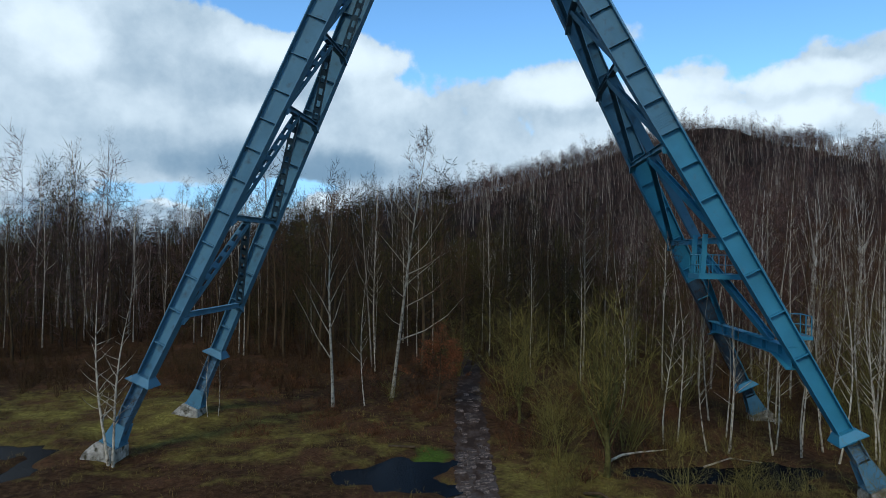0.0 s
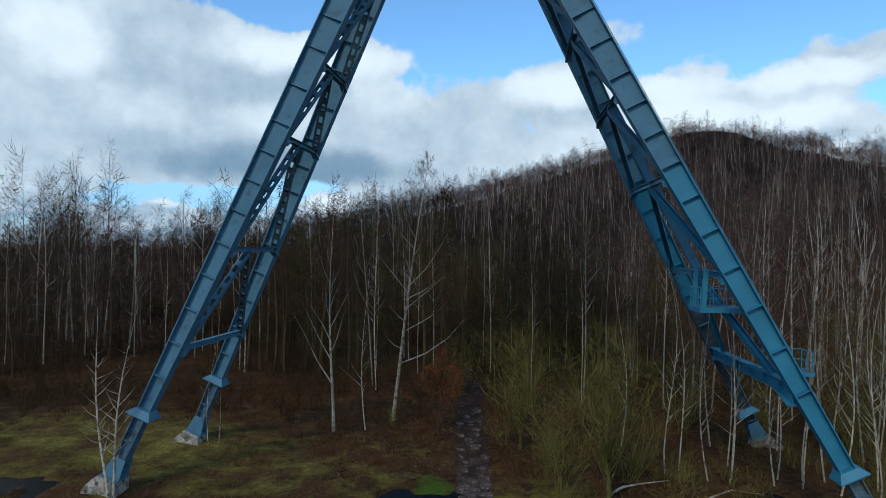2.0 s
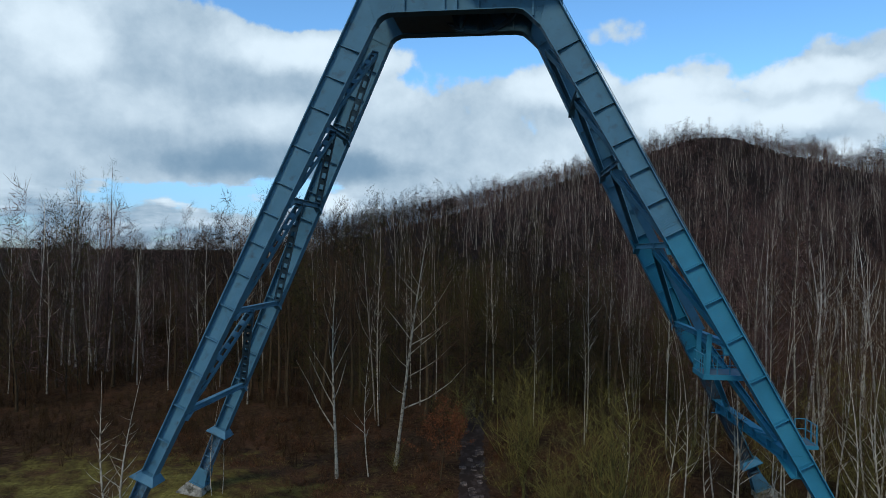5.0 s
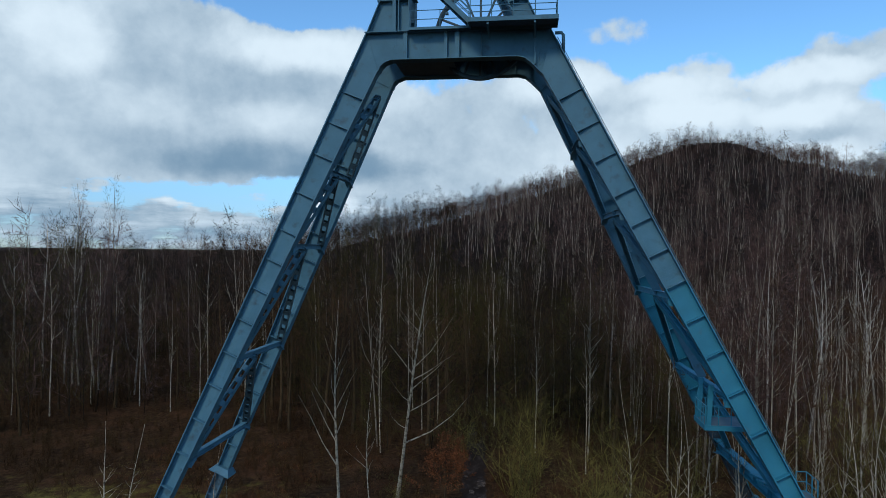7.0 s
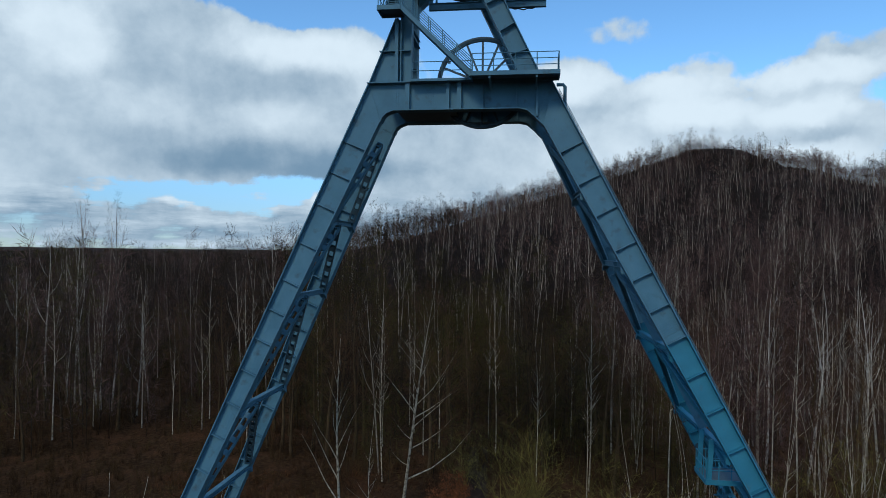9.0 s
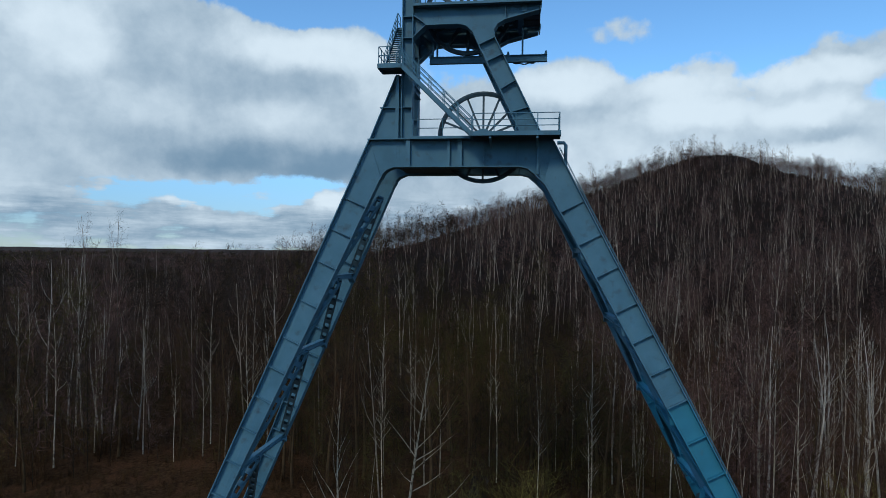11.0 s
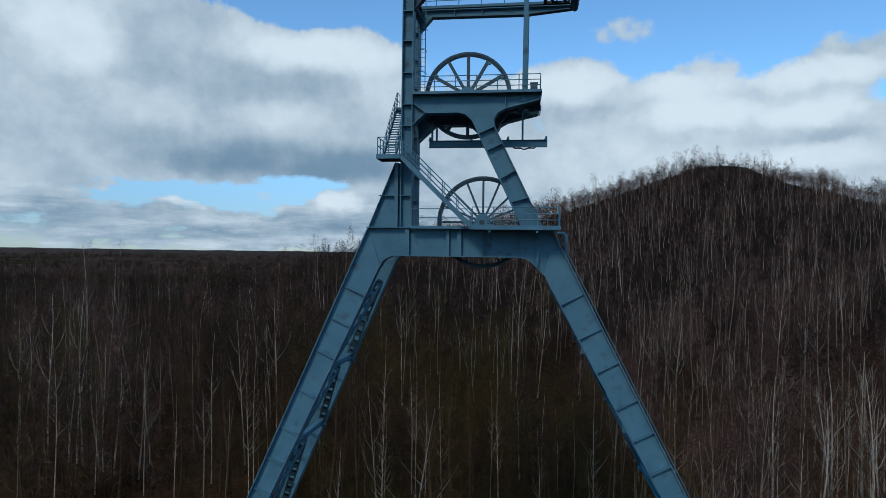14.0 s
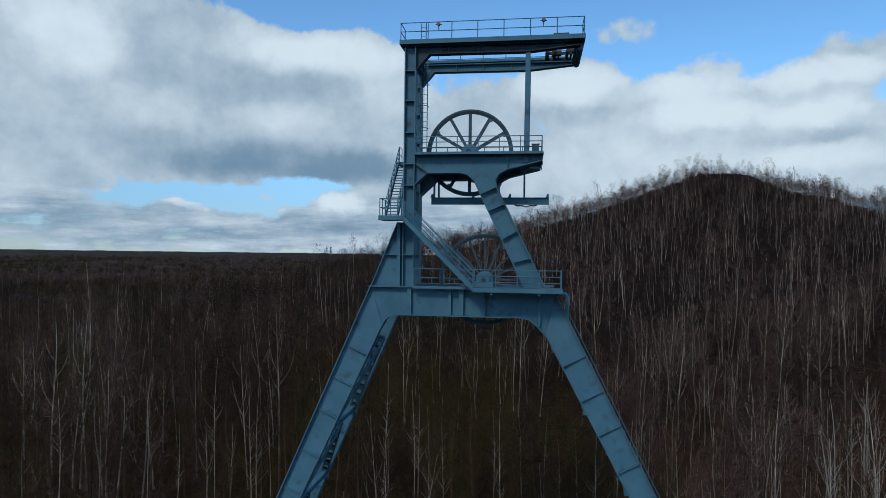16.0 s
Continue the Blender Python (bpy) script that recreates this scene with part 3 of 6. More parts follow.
def build_track():
    b = Build()
    ys = np.arange(6, 80, 0.5)
    cols = np.linspace(-1, 1, 9)
    rnd = random.Random(4)
    for y in ys:
        w = 1.20 - 0.10 * min(1, max(0, (y - 40) / 40)) + rnd.uniform(-0.12, 0.12)
        for c in cols:
            x = track_x(y) + c * w
            b.v.append((x, y, float(ground_z(x, y)) + 0.05 - 0.05 * c * c + 0.015 * math.sin(x * 5 + y * 3)))
    k = len(cols)
    for r in range(len(ys) - 1):
        for c in range(k - 1):
            b.f.append((r * k + c, r * k + c + 1, (r + 1) * k + c + 1, (r + 1) * k + c))
    me = b.mesh("track", True)
    me.materials.append(TRACK)
    track = tagged(new("track", me), "muddy wet track with broken pale concrete", "track", kind="structure")
    # what is left of the concrete: broken flat pieces in two wheel lines
    r = random.Random(14)
    shapes = []
    for i in range(9):
        p = Build()
        k = r.randint(6, 9)
        ring = []
        for a in range(k):
            w = 2 * math.pi * (a + r.uniform(-0.25, 0.25)) / k
            q = 0.5 / max(abs(math.cos(w)), abs(math.sin(w))) * r.uniform(0.62, 1.0)
            ring.append((q * math.cos(w), q * math.sin(w)))
        p.v = [(x, y, 0.05) for x, y in ring] + [(x * 1.06, y * 1.06, -0.06) for x, y in ring]
        p.f = [tuple(range(k))] + [(n, n + k, (n + 1) % k + k, (n + 1) % k) for n in range(k)]
        slab_me = tidy(p.mesh("slab"))
        slab_me.materials.append(SLAB)
        shapes.append(slab_me)
    y = 29.0
    while y < 62:
        worn = min(1.0, max(0.0, (y - 32) / 20))
        for c in (-0.78, -0.48, -0.12, 0.16, 0.46, 0.78):
            if r.random() < (0.60 if abs(c) > 0.15 else 0.40) * (1 - 0.8 * worn):
                x, yy = track_x(y) + c * 1.05 + r.uniform(-0.08, 0.08), y + r.uniform(-0.2, 0.2)
                ob = new("slab", r.choice(shapes))
                ob.parent = track
                ob.matrix_local = pose(x, yy, float(ground_z(x, yy)) + 0.035 - 0.02 * abs(c), r.uniform(-2, 2), r.uniform(-2, 2), r.uniform(-12, 12)) @ Matrix.Diagonal((r.uniform(0.34, 0.80), r.uniform(0.5, 1.25), 1, 1))
        y += 0.52


build_track()
for n, (px, py, rx, ry) in enumerate(PONDS):
    b = Build()
    ring = [(px + rx * 1.5 * math.cos(a), py + ry * 1.5 * math.sin(a), -0.15 - 0.006 * n) for a in np.linspace(0, 2 * math.pi, 40, endpoint=False)]
    b.v, b.f = ring, [tuple(range(40))]
    me = b.mesh("water")
    me.materials.append(WATER)
    tagged(new("water", me), "dark still puddle water in the clearing", "pond", kind="structure")

# ---------------------------------------------------------------- the headframe
BASE = pose(1.24, 42.23, 0, 0, 0, -8.0)          # local axes: u to the right, v away, z up
head = thing("headframe", BASE, "tall blue painted steel mine headframe with four splayed legs", "headframe")
ZT = 33.5                                        # where the legs meet the portal
HALF = 2.1


def bent(top, slope):
    """The depth v of a leg's middle plane at the height z."""
    return lambda z: top + slope * max(0.0, ZT - z)


V_NEAR, V_NEAR_L, V_FAR_L, V_FAR_R = bent(-HALF, -0.145), bent(-HALF, -0.135), bent(2.0, 0.035), bent(2.0, 0.205)


def leg_wide(z):
    return 0.85 + (z - 5) * 0.0302


def left_edge(z):
    return -6.50 - 0.4075 * (33.4 - z)


def right_edge(z):
    return 7.81 + 0.504 * (31.3 - z)


def far_right_edge(z):
    return right_edge(z) - 0.40 * min(1.0, max(0.0, (33.0 - z) / 13))


RIBS_L = (33.38, 31.48, 29.5, 27.48, 25.02, 22.69, 20.84, 19.01, 17.1, 15.1, 13.13, 11.07, 9.05, 7.05)
RIBS_R = (31.32, 29.29, 27.36, 25.27, 23.5, 21.69, 19.9, 17.96, 16.06, 14.0, 11.9, 9.7, 7.5)


class Leg:
    """One I-shaped leg: its outer edge, its inner edge and its plane."""

    def __init__(self, sign, vf, edge):
        self.sign, self.vf, self.edge = sign, vf, edge
        k = 0.504 if sign > 0 else 0.4075
        n = math.hypot(k, 1)
        self.inward = np.array((-sign / n, -k / n))        # square to the leg, towards its inner edge (u, z)
        self.down = np.array((sign * k / n, -1 / n))

    def outer(self, z):
        return np.array((self.edge(z), z))

    def inner(self, z):
        return self.outer(z) + self.inward * leg_wide(z)

    def inner_at(self, z):
        """The inner edge at the height z itself."""
        a, b = self.inner(z), self.inner(z + 3)
        return a + (b - a) * (z - a[1]) / (b[1] - a[1])

    def at(self, z, f, dv=0.0):
        """A point of the leg: f from its outer (0) to its inner (1) edge."""
        u, zz = self.outer(z) + self.inward * leg_wide(z) * f
        return Vector((u, self.vf(zz) + dv, zz))


FLANGE = 0.36        # half the depth of the flanges


def build_leg(sign, vf, edge, ribs, seams, label, collar, shaded_from=None):
    leg = Leg(sign, vf, edge)
    top, foot = (35.2 if sign < 0 else 35.0), 1.55
    z_in = 33.35 if sign < 0 else 33.15
    # web and flanges in lengths, so that the repainted lower part can differ
    lengths = [(top, seams[0], PAINT), (seams[0], collar, seams[1]), (collar, foot, PAINT_LOW)]
    # below this height the leg's shade is painted in as a darker colour
    if shaded_from:
        lengths = [(top, seams[0], PAINT), (seams[0], shaded_from, seams[1]), (shaded_from, collar, SHADE_STEEL), (collar, foot, SHADE_STEEL)]
    holder = None
    for z0, z1, mat in lengths:
        b = Build()
        narrow = 0.93 if z1 == foot else 1.0
        zi = min(z0, z_in)
        web = [leg.outer(z0), leg.outer(z1), leg.outer(z1) + leg.inward * leg_wide(z1) * narrow]
        web += [leg.outer(zi) + leg.inward * leg_wide(zi) * narrow] if z0 <= z_in else [leg.inner(z_in)]
        b.plate(web, -0.02, 0.02, vf)
        if holder is None:
            holder = part("leg", b, mat, head, label)
        else:
            part("lower_length", b, mat, holder, "more vivid repainted blue steel" if mat is PAINT_NEW else "dark-streaked lower blue steel, with grime and painted-in shade" if mat in (PAINT_LOW, SHADE_STEEL) else "")
        for line, side in (([leg.outer(z0), leg.outer(z1)], -sign), ([leg.outer(zi) + leg.inward * leg_wide(zi) * narrow, leg.outer(z1) + leg.inward * leg_wide(z1) * narrow], sign)):
            b = Build()
            b.strip(line, 0.06, -FLANGE, FLANGE, vf, side)
            # the outer flange stays bright; the inner one carries the painted shade
            part("flange", b, seams[1] if mat is SHADE_STEEL and side == -sign else mat, holder)
    for z in ribs + ((3.2,) if sign < 0 else (2.4,)):
        if z > 33:
            continue
        a, c = leg.outer(z) + leg.inward * 0.05, leg.outer(z) + leg.inward * (leg_wide(z) - 0.05)
        for s in (-1, 1):
            b = Build()
            lo, hi = sorted((s * 0.022, s * (FLANGE - 0.04)))
            b.strip([a, c], 0.045, lo, hi, vf)
            part("stiffener", b, PAINT if z > seams[0] - 0.05 else (seams[1] if z > collar else PAINT_LOW), holder)
    # riveted splice
    for z, across, along in seams[2]:
        b = Build()
        for i in range(across):
            for j in range(along):
                f = 0.12 + 0.76 * i / (across - 1)
                p = leg.at(z - j * 0.13, f, -0.022)
                b.tube([p, p + Vector((0, -0.03, 0))], [0.035, 0.022], 5, cap=True)
        tagged(part("rivets", b, PAINT, holder), kind="stuff")
    # collar: a flared skirt of plates round the leg
    b = Build()
    zc = collar
    o, i_ = leg.outer(zc) - leg.inward * 0.40, leg.inner(zc) + leg.inward * 0.36
    o2, i2 = leg.outer(zc + 0.35) - leg.inward * 0.05, leg.inner(zc + 0.35) + leg.inward * 0.05
    v = vf(zc)
    lowr = [(o[0], v - 0.68, o[1]), (i_[0], v - 0.68, i_[1]), (i_[0], v + 0.68, i_[1]), (o[0], v + 0.68, o[1])]
    uppr = [(o2[0], v - 0.42, o2[1]), (i2[0], v - 0.42, i2[1]), (i2[0], v + 0.42, i2[1]), (o2[0], v + 0.42, o2[1])]
    b.hexa(lowr + uppr)
    low2 = [tuple(np.array(p) + np.array((leg.down[0], 0, leg.down[1])) * 0.06) for p in lowr]
    b.hexa(low2 + lowr)
    part("collar", b, PAINT_NEW if sign > 0 else PAINT, holder, "flared blue steel collar plate")
    # shoe that widens on the foundation
    b = Build()
    a, c = leg.outer(2.3), leg.inner(2.3)
    e, g = leg.outer(foot - 0.35) - leg.inward * 0.22, leg.inner(foot - 0.35) + leg.inward * 0.22
    v0, v1 = vf(2.3), vf(1.0)
    for s in (-1, 1):
        b.hexa([(e[0], v1 + s * 0.40 - 0.03, e[1]), (g[0], v1 + s * 0.40 - 0.03, g[1]), (g[0], v1 + s * 0.40 + 0.03, g[1]), (e[0], v1 + s * 0.40 + 0.03, e[1]),
                (a[0], v0 + s * 0.385 - 0.03, a[1]), (c[0], v0 + s * 0.385 - 0.03, c[1]), (c[0], v0 + s * 0.385 + 0.03, c[1]), (a[0], v0 + s * 0.385 + 0.03, a[1])])
    d = np.array((leg.down[0], leg.down[1])) * 0.08
    b.hexa([(e[0] + d[0], v1 - 0.6, e[1] + d[1]), (g[0] + d[0], v1 - 0.6, g[1] + d[1]), (g[0] + d[0], v1 + 0.6, g[1] + d[1]), (e[0] + d[0], v1 + 0.6, e[1] + d[1]),
            (e[0], v1 - 0.6, e[1]), (g[0], v1 - 0.6, g[1]), (g[0], v1 + 0.6, g[1]), (e[0], v1 + 0.6, e[1])])
    part("shoe", b, PAINT, holder)
    return leg, holder


def foundation(leg):
    """A weathered concrete block with a top square to the leg, sloping off outwards."""
    e, g = leg.outer(1.2) - leg.inward * 0.30, leg.inner(1.2) + leg.inward * 0.18
    v = leg.vf(1.0)
    d = leg.down * 0.1
    e, g = e + d, g + d
    away = e + np.array((leg.sign * 0.9, -0.75))
    outline = [(g[0], g[1]), (e[0], e[1]), (away[0], away[1]), (away[0] + leg.sign * 0.85, -0.9), (g[0] - leg.sign * 0.05, -0.9)]
    bm = bmesh.new()
    b = Build()
    b.plate(outline, -0.74, 0.74, lambda z: v)
    me = tidy(b.mesh("foundation_block"))
    bm.from_mesh(me)
    bmesh.ops.bevel(bm, geom=bm.edges[:], offset=0.07, segments=1, affect="EDGES")
    bmesh.ops.triangulate(bm, faces=bm.faces[:])
    bmesh.ops.subdivide_edges(bm, edges=[ed for ed in bm.edges if ed.calc_length() > 0.6], cuts=2)
    for w in bm.verts:
        w.co += noise.noise_vector(w.co * 1.3) * 0.07
    bm.to_mesh(me)
    bm.free()
    me.materials.append(CONCRETE)
    ob = new("foundation_block", me)
    ob.matrix_world = BASE
    tagged(ob, "chipped pale concrete foundation block under a leg", "foundation", "foundation blocks")


near_l, near_l_ob = build_leg(-1, V_NEAR_L, left_edge, RIBS_L, (7.05, PAINT, [(32.6, 12, 7), (16.75, 10, 6)]), "faded blue riveted steel leg with stiffeners", 4.75)
far_l, far_l_ob = build_leg(-1, V_FAR_L, left_edge, RIBS_L, (7.05, PAINT, []), "faded blue riveted steel leg with stiffeners", 5.0)
near_r, near_r_ob = build_leg(1, V_NEAR, right_edge, RIBS_R, (19.9, PAINT_NEW, [(32.2, 12, 7), (20.9, 11, 6)]), "blue steel leg, vividly repainted below", 3.4)
far_r, far_r_ob = build_leg(1, V_FAR_R, far_right_edge, RIBS_R, (19.9, PAINT_NEW, []), "blue steel leg, vividly repainted, with painted-in shade at its foot", 3.0, 11.0)
for leg in (near_l, far_l, near_r, far_r):
    foundation(leg)

# cross bracing between the near and the far leg of a side
STRUTS = (26.8, 22.0, 14.95, 8.85)


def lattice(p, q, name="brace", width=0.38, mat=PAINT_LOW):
    """A battened brace: two slim channels with short plates between them."""
    p, q = Vector(p), Vector(q)
    d = (q - p).normalized()
    across = Vector((1, 0, 0))
    across = (across - d * across.dot(d)).normalized()
    b = Build()
    for s in (-1, 1):
        o = across * s * width / 2
        b.beam(p + o, q + o, 0.26, 0.10, across)
    ob = part(name, b, mat, head)
    length = (q - p).length
    steps = max(3, int(length / 0.85))
    for i in range(steps + 1):
        c = p + d * length * i / steps
        b = Build()
        for s in (-1, 1):
            o = d.cross(across) * 0.12 * s
            b.beam(c + o - across * width / 2, c + o + across * width / 2, 0.36, 0.02, d.cross(across))
        part("batten", b, mat, ob)
    return ob


def strut(near, far, z, mat=PAINT, high=0.34):
    p, q = near.at(z, 0.86), far.at(z, 0.86)
    z_mid = (p.z + q.z) / 2
    p.z = q.z = z_mid
    b = Build()
    b.channel(p + Vector((0, 0.3, 0)), q - Vector((0, 0.3, 0)), 0.36, high)
    ob = part("cross_strut", b, mat, head)
    for e, s in ((p, 1), (q, -1)):
        g = Build()
        g.hexa([tuple(e + Vector((du, s * (0.02 + dv), dz))) for du, dv, dz in ((-0.2, 0, -0.55), (0.2, 0, -0.55), (0.2, 0.65, -0.19), (-0.2, 0.65, -0.19), (-0.2, 0, -0.17), (0.2, 0, -0.17), (0.2, 0.65, -0.17), (-0.2, 0.65, -0.17))])
        part("gusset", g, mat, ob)
    return p, q


for near, far, levels in ((near_l, far_l, STRUTS), (near_r, far_r, (28.9, 24.4, 19.4, 13.85))):
    ends = []
    for z in levels:
        mat = PAINT if near is near_l or z > 20 else PAINT_NEW
        ends.append(strut(near, far, z, mat))
    # up to the portal's corner
    top = (Vector((near.at(32.4, 0.9))) + Vector(far.at(32.4, 0.9))) / 2
    mids = [top] + [(p + q) / 2 for p, q in ends]
    for i, (p, q) in enumerate(ends):
        m = mids[i] - Vector((0, 0, 0.25)) if i == 0 else ends[i - 1][0].lerp(ends[i - 1][1], 0.33 if near is near_l else 0.42) - Vector((0, 0, 0.25))
        mat = PAINT if near is near_l or i < 3 else PAINT_NEW
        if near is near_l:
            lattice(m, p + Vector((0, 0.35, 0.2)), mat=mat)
            # the far brace's shade between the legs is put into its darker colour
            lattice(m, q + Vector((0, -0.35, 0.2)), mat=SHEAVE_AND_SHADE)
        else:
            for e, s in ((p, 1), (q, -1)):
                b = Build()
                b.channel(m, e + Vector((0, 0.3 * s, 0.2)), 0.40, 0.32, (1, 0, 0))
                part("brace", b, mat, head)

# right side: a broad middle member between two of the struts
p0 = near_r.at(24.4, 0.86).lerp(far_r.at(24.4, 0.86), 0.40)
p1 = near_r.at(13.85, 0.86).lerp(far_r.at(13.85, 0.86), 0.45)
p0.z, p1.z = 24.1, 13.7
b = Build()
b.channel(p0, p1, 0.5, 0.85, (0, 1, 0.3), 0.05)
part("middle_member", b, PAINT, head)

# right side: a deep tapered girder low between the legs, two braces on it
p, q = near_r.at(7.55, 0.95), far_r.at(7.55, 0.95)
girder = Build()
pv, qv = p.y, q.y
mid_v = (pv + qv) / 2
u0 = (p.x + q.x) / 2
shape = [(pv + 0.05, 7.75), (qv - 0.05, 7.75), (qv - 0.05, 6.75), (qv - 2.0, 7.15), (pv + 2.0, 7.15), (pv + 0.05, 6.55)]


def cross_plate(build, outline, u_at, half):
    """An outline of (v, z) made thick in u, at u_at(v)."""
    n, k = len(build.v), len(outline)
    build.v += [(u_at(v) - half, v, z) for v, z in outline] + [(u_at(v) + half, v, z) for v, z in outline]
    build.f += [tuple(range(n, n + k)), tuple(range(n + 2 * k - 1, n + k - 1, -1))]
    build.f += [(n + i, n + k + i, n + k + (i + 1) % k, n + (i + 1) % k) for i in range(k)]


def girder_u(v):
    return p.x + (q.x - p.x) * (v - pv) / (qv - pv)


cross_plate(girder, shape, girder_u, 0.025)
for chain in ((shape[0], shape[1]), (shape[2], shape[3]), (shape[3], shape[4]), (shape[4], shape[5])):
    (v0, z0), (v1, z1) = chain
    girder.beam((girder_u(v0), v0, z0), (girder_u(v1), v1, z1), 0.55, 0.05)
girder_ob = part("girder", girder, PAINT_NEW, head, "deep vivid blue tapered cross girder")
for v in np.linspace(pv + 1.2, qv - 1.2, 6):
    b = Build()
    b.box((girder_u(v) - 0.24, v - 0.02, 7.18), (girder_u(v) + 0.24, v + 0.02, 7.72))
    part("stiffener", b, PAINT_NEW, girder_ob)
low_mid = Vector(((near_r.at(13.85, 0.86).x + far_r.at(13.85, 0.86).x) / 2, mid_v, 13.5))
for v_end in (pv + 2.6, qv - 2.6):
    b = Build()
    b.channel(low_mid, Vector((girder_u(v_end), v_end, 7.8)), 0.42, 0.36, (1, 0, 0))
    part("brace", b, PAINT_NEW, head)
for v in np.linspace(pv + 2.4, pv + 4.4, 3):
    b = Build()
    b.beam((girder_u(v) - 0.1, v, 7.86), (girder_u(v) - 0.55, v + 0.9, 7.86), 0.1, 0.12)
    part("bracket", b, PAINT_NEW, girder_ob)


# ---- railings
def railing(points, parent, high=1.08, gap=1.5, rails=2, mat=PAINT, radius=0.028, last=True):
    """Posts and rails along a line of points, as parts of the platform or stair."""
    pts = [Vector(p) for p in points]
    for a, b_ in zip(pts, pts[1:]):
        length = (b_ - a).length
        n = max(1, round(length / gap))
        for i in range(n + 1):
            if i == 0 and a is not pts[0]:
                continue
            c = a + (b_ - a) * i / n
            b = Build()
            b.tube([c, c + Vector((0, 0, high))], radius * 1.1, 5, cap=True)
            part("post", b, mat, parent)
    for k in range(rails):
        h = high * (k + 1) / rails
        b = Build()
        for a, c in zip(pts, pts[1:]):
            b.tube([a + Vector((0, 0, h)), c + Vector((0, 0, h))], radius, 5, cap=True)
        part("handrail", b, mat, parent)


def deck(name, u0, u1, v0, v1, z, thick=0.14, mat=PAINT, label="", parent=head):
    b = Build()
    b.box((u0, v0, z - 0.04), (u1, v1, z))
    ob = part(name, b, GRATE, parent, label)
    e = Build()
    for a, c in (((u0, v0), (u1, v0)), ((u1, v0), (u1, v1)), ((u1, v1), (u0, v1)), ((u0, v1), (u0, v0))):
        e.beam((a[0], a[1], z - thick / 2 + 0.02), (c[0], c[1], z - thick / 2 + 0.02), 0.06, thick + 0.04)
    part("edge_beam", e, mat, ob)
    return ob


# walkway low in the right legs, at the strut, and a small landing outside the near leg
vv0, vv1 = -3.55, -1.2
low_walk = deck("walkway", 14.85, 17.35, vv0, vv1, 11.45, 0.25, PAINT_NEW, "vivid blue steel walkway with railing")
railing([(17.0, vv0 + 0.04, 11.45), (14.9, vv0 + 0.04, 11.45), (14.9, vv1 - 0.04, 11.45), (16.6, vv1 - 0.04, 11.45)], low_walk, 1.15, 0.62, 2, PAINT_NEW)
for v in (vv0 + 0.12, vv1 - 0.1):
    b = Build()
    b.channel((15.05, v, 11.3), (15.2, v, 13.8), 0.25, 0.22, (0, 1, 0))
    part("hanger", b, PAINT_NEW, low_walk)
ol = near_r.at(8.6, 0.0)
out_walk = deck("landing", ol.x + 0.12, ol.x + 0.78, V_NEAR(8.6) - 0.2, V_NEAR(8.6) + 1.3, 8.3, 0.16, PAINT_NEW, "small vivid blue landing beside the leg")
railing([(ol.x + 0.2, V_NEAR(8.6) + 1.25, 8.3), (ol.x + 0.74, V_NEAR(8.6) + 1.25, 8.3), (ol.x + 0.74, V_NEAR(8.6) - 0.15, 8.3)], out_walk, 1.1, 0.7, 2, PAINT_NEW)

# ladder with hoops' rail on the outer flange of the right near leg
b = Build()
lad_a, lad_b = near_r.at(9.4, -0.05, 0.1), near_r.at(34.6, -0.05, 0.1)
out_dir = Vector((-near_r.inward[0], 0, -near_r.inward[1]))
leg_ladder = thing("ladder", BASE, "blue steel ladder up the outer flange of a leg", "ladder")
for dv in (-0.1, 0.35):
    b = Build()
    b.tube([lad_a + out_dir * 0.08 + Vector((0, dv, 0)), near_r.at(22, -0.05, 0.1) + out_dir * 0.08 + Vector((0, dv - 0.0, 0)), lad_b + out_dir * 0.08 + Vector((0, dv, 0))], 0.02, 5)
    part("stile", b, PAINT, leg_ladder)
zz = 9.8
while zz < 34.4:
    c = near_r.at(zz, -0.05, 0.1) + out_dir * 0.08
    b = Build()
    b.tube([c + Vector((0, -0.1, 0)), c + Vector((0, 0.35, 0))], 0.015, 4)
    part("rung", b, PAINT, leg_ladder)
    zz += 0.45
b = Build()
top_c = Vector((6.35, -2.0, 34.0))
b.tube([top_c + Vector((-0.2, 0, 0.95)), top_c + Vector((0.2, 0, 0.95)), top_c + Vector((0.32, 0, 0.8)), top_c + Vector((0.32, 0, -0.7)), top_c + Vector((0.72, -0.05, -1.6))], 0.11, 8, cap=True)
part("pipe", b, PAINT, head)

# ---- portal and tower, near and far frame
PORTAL_LOW = [tuple(near_l.inner(33.35)), (-4.80, 33.04), (-4.55, 33.27), (-4.1, 33.45), (3.85, 33.45), (4.35, 33.33), (4.75, 33.0), tuple(near_r.inner(33.15))]


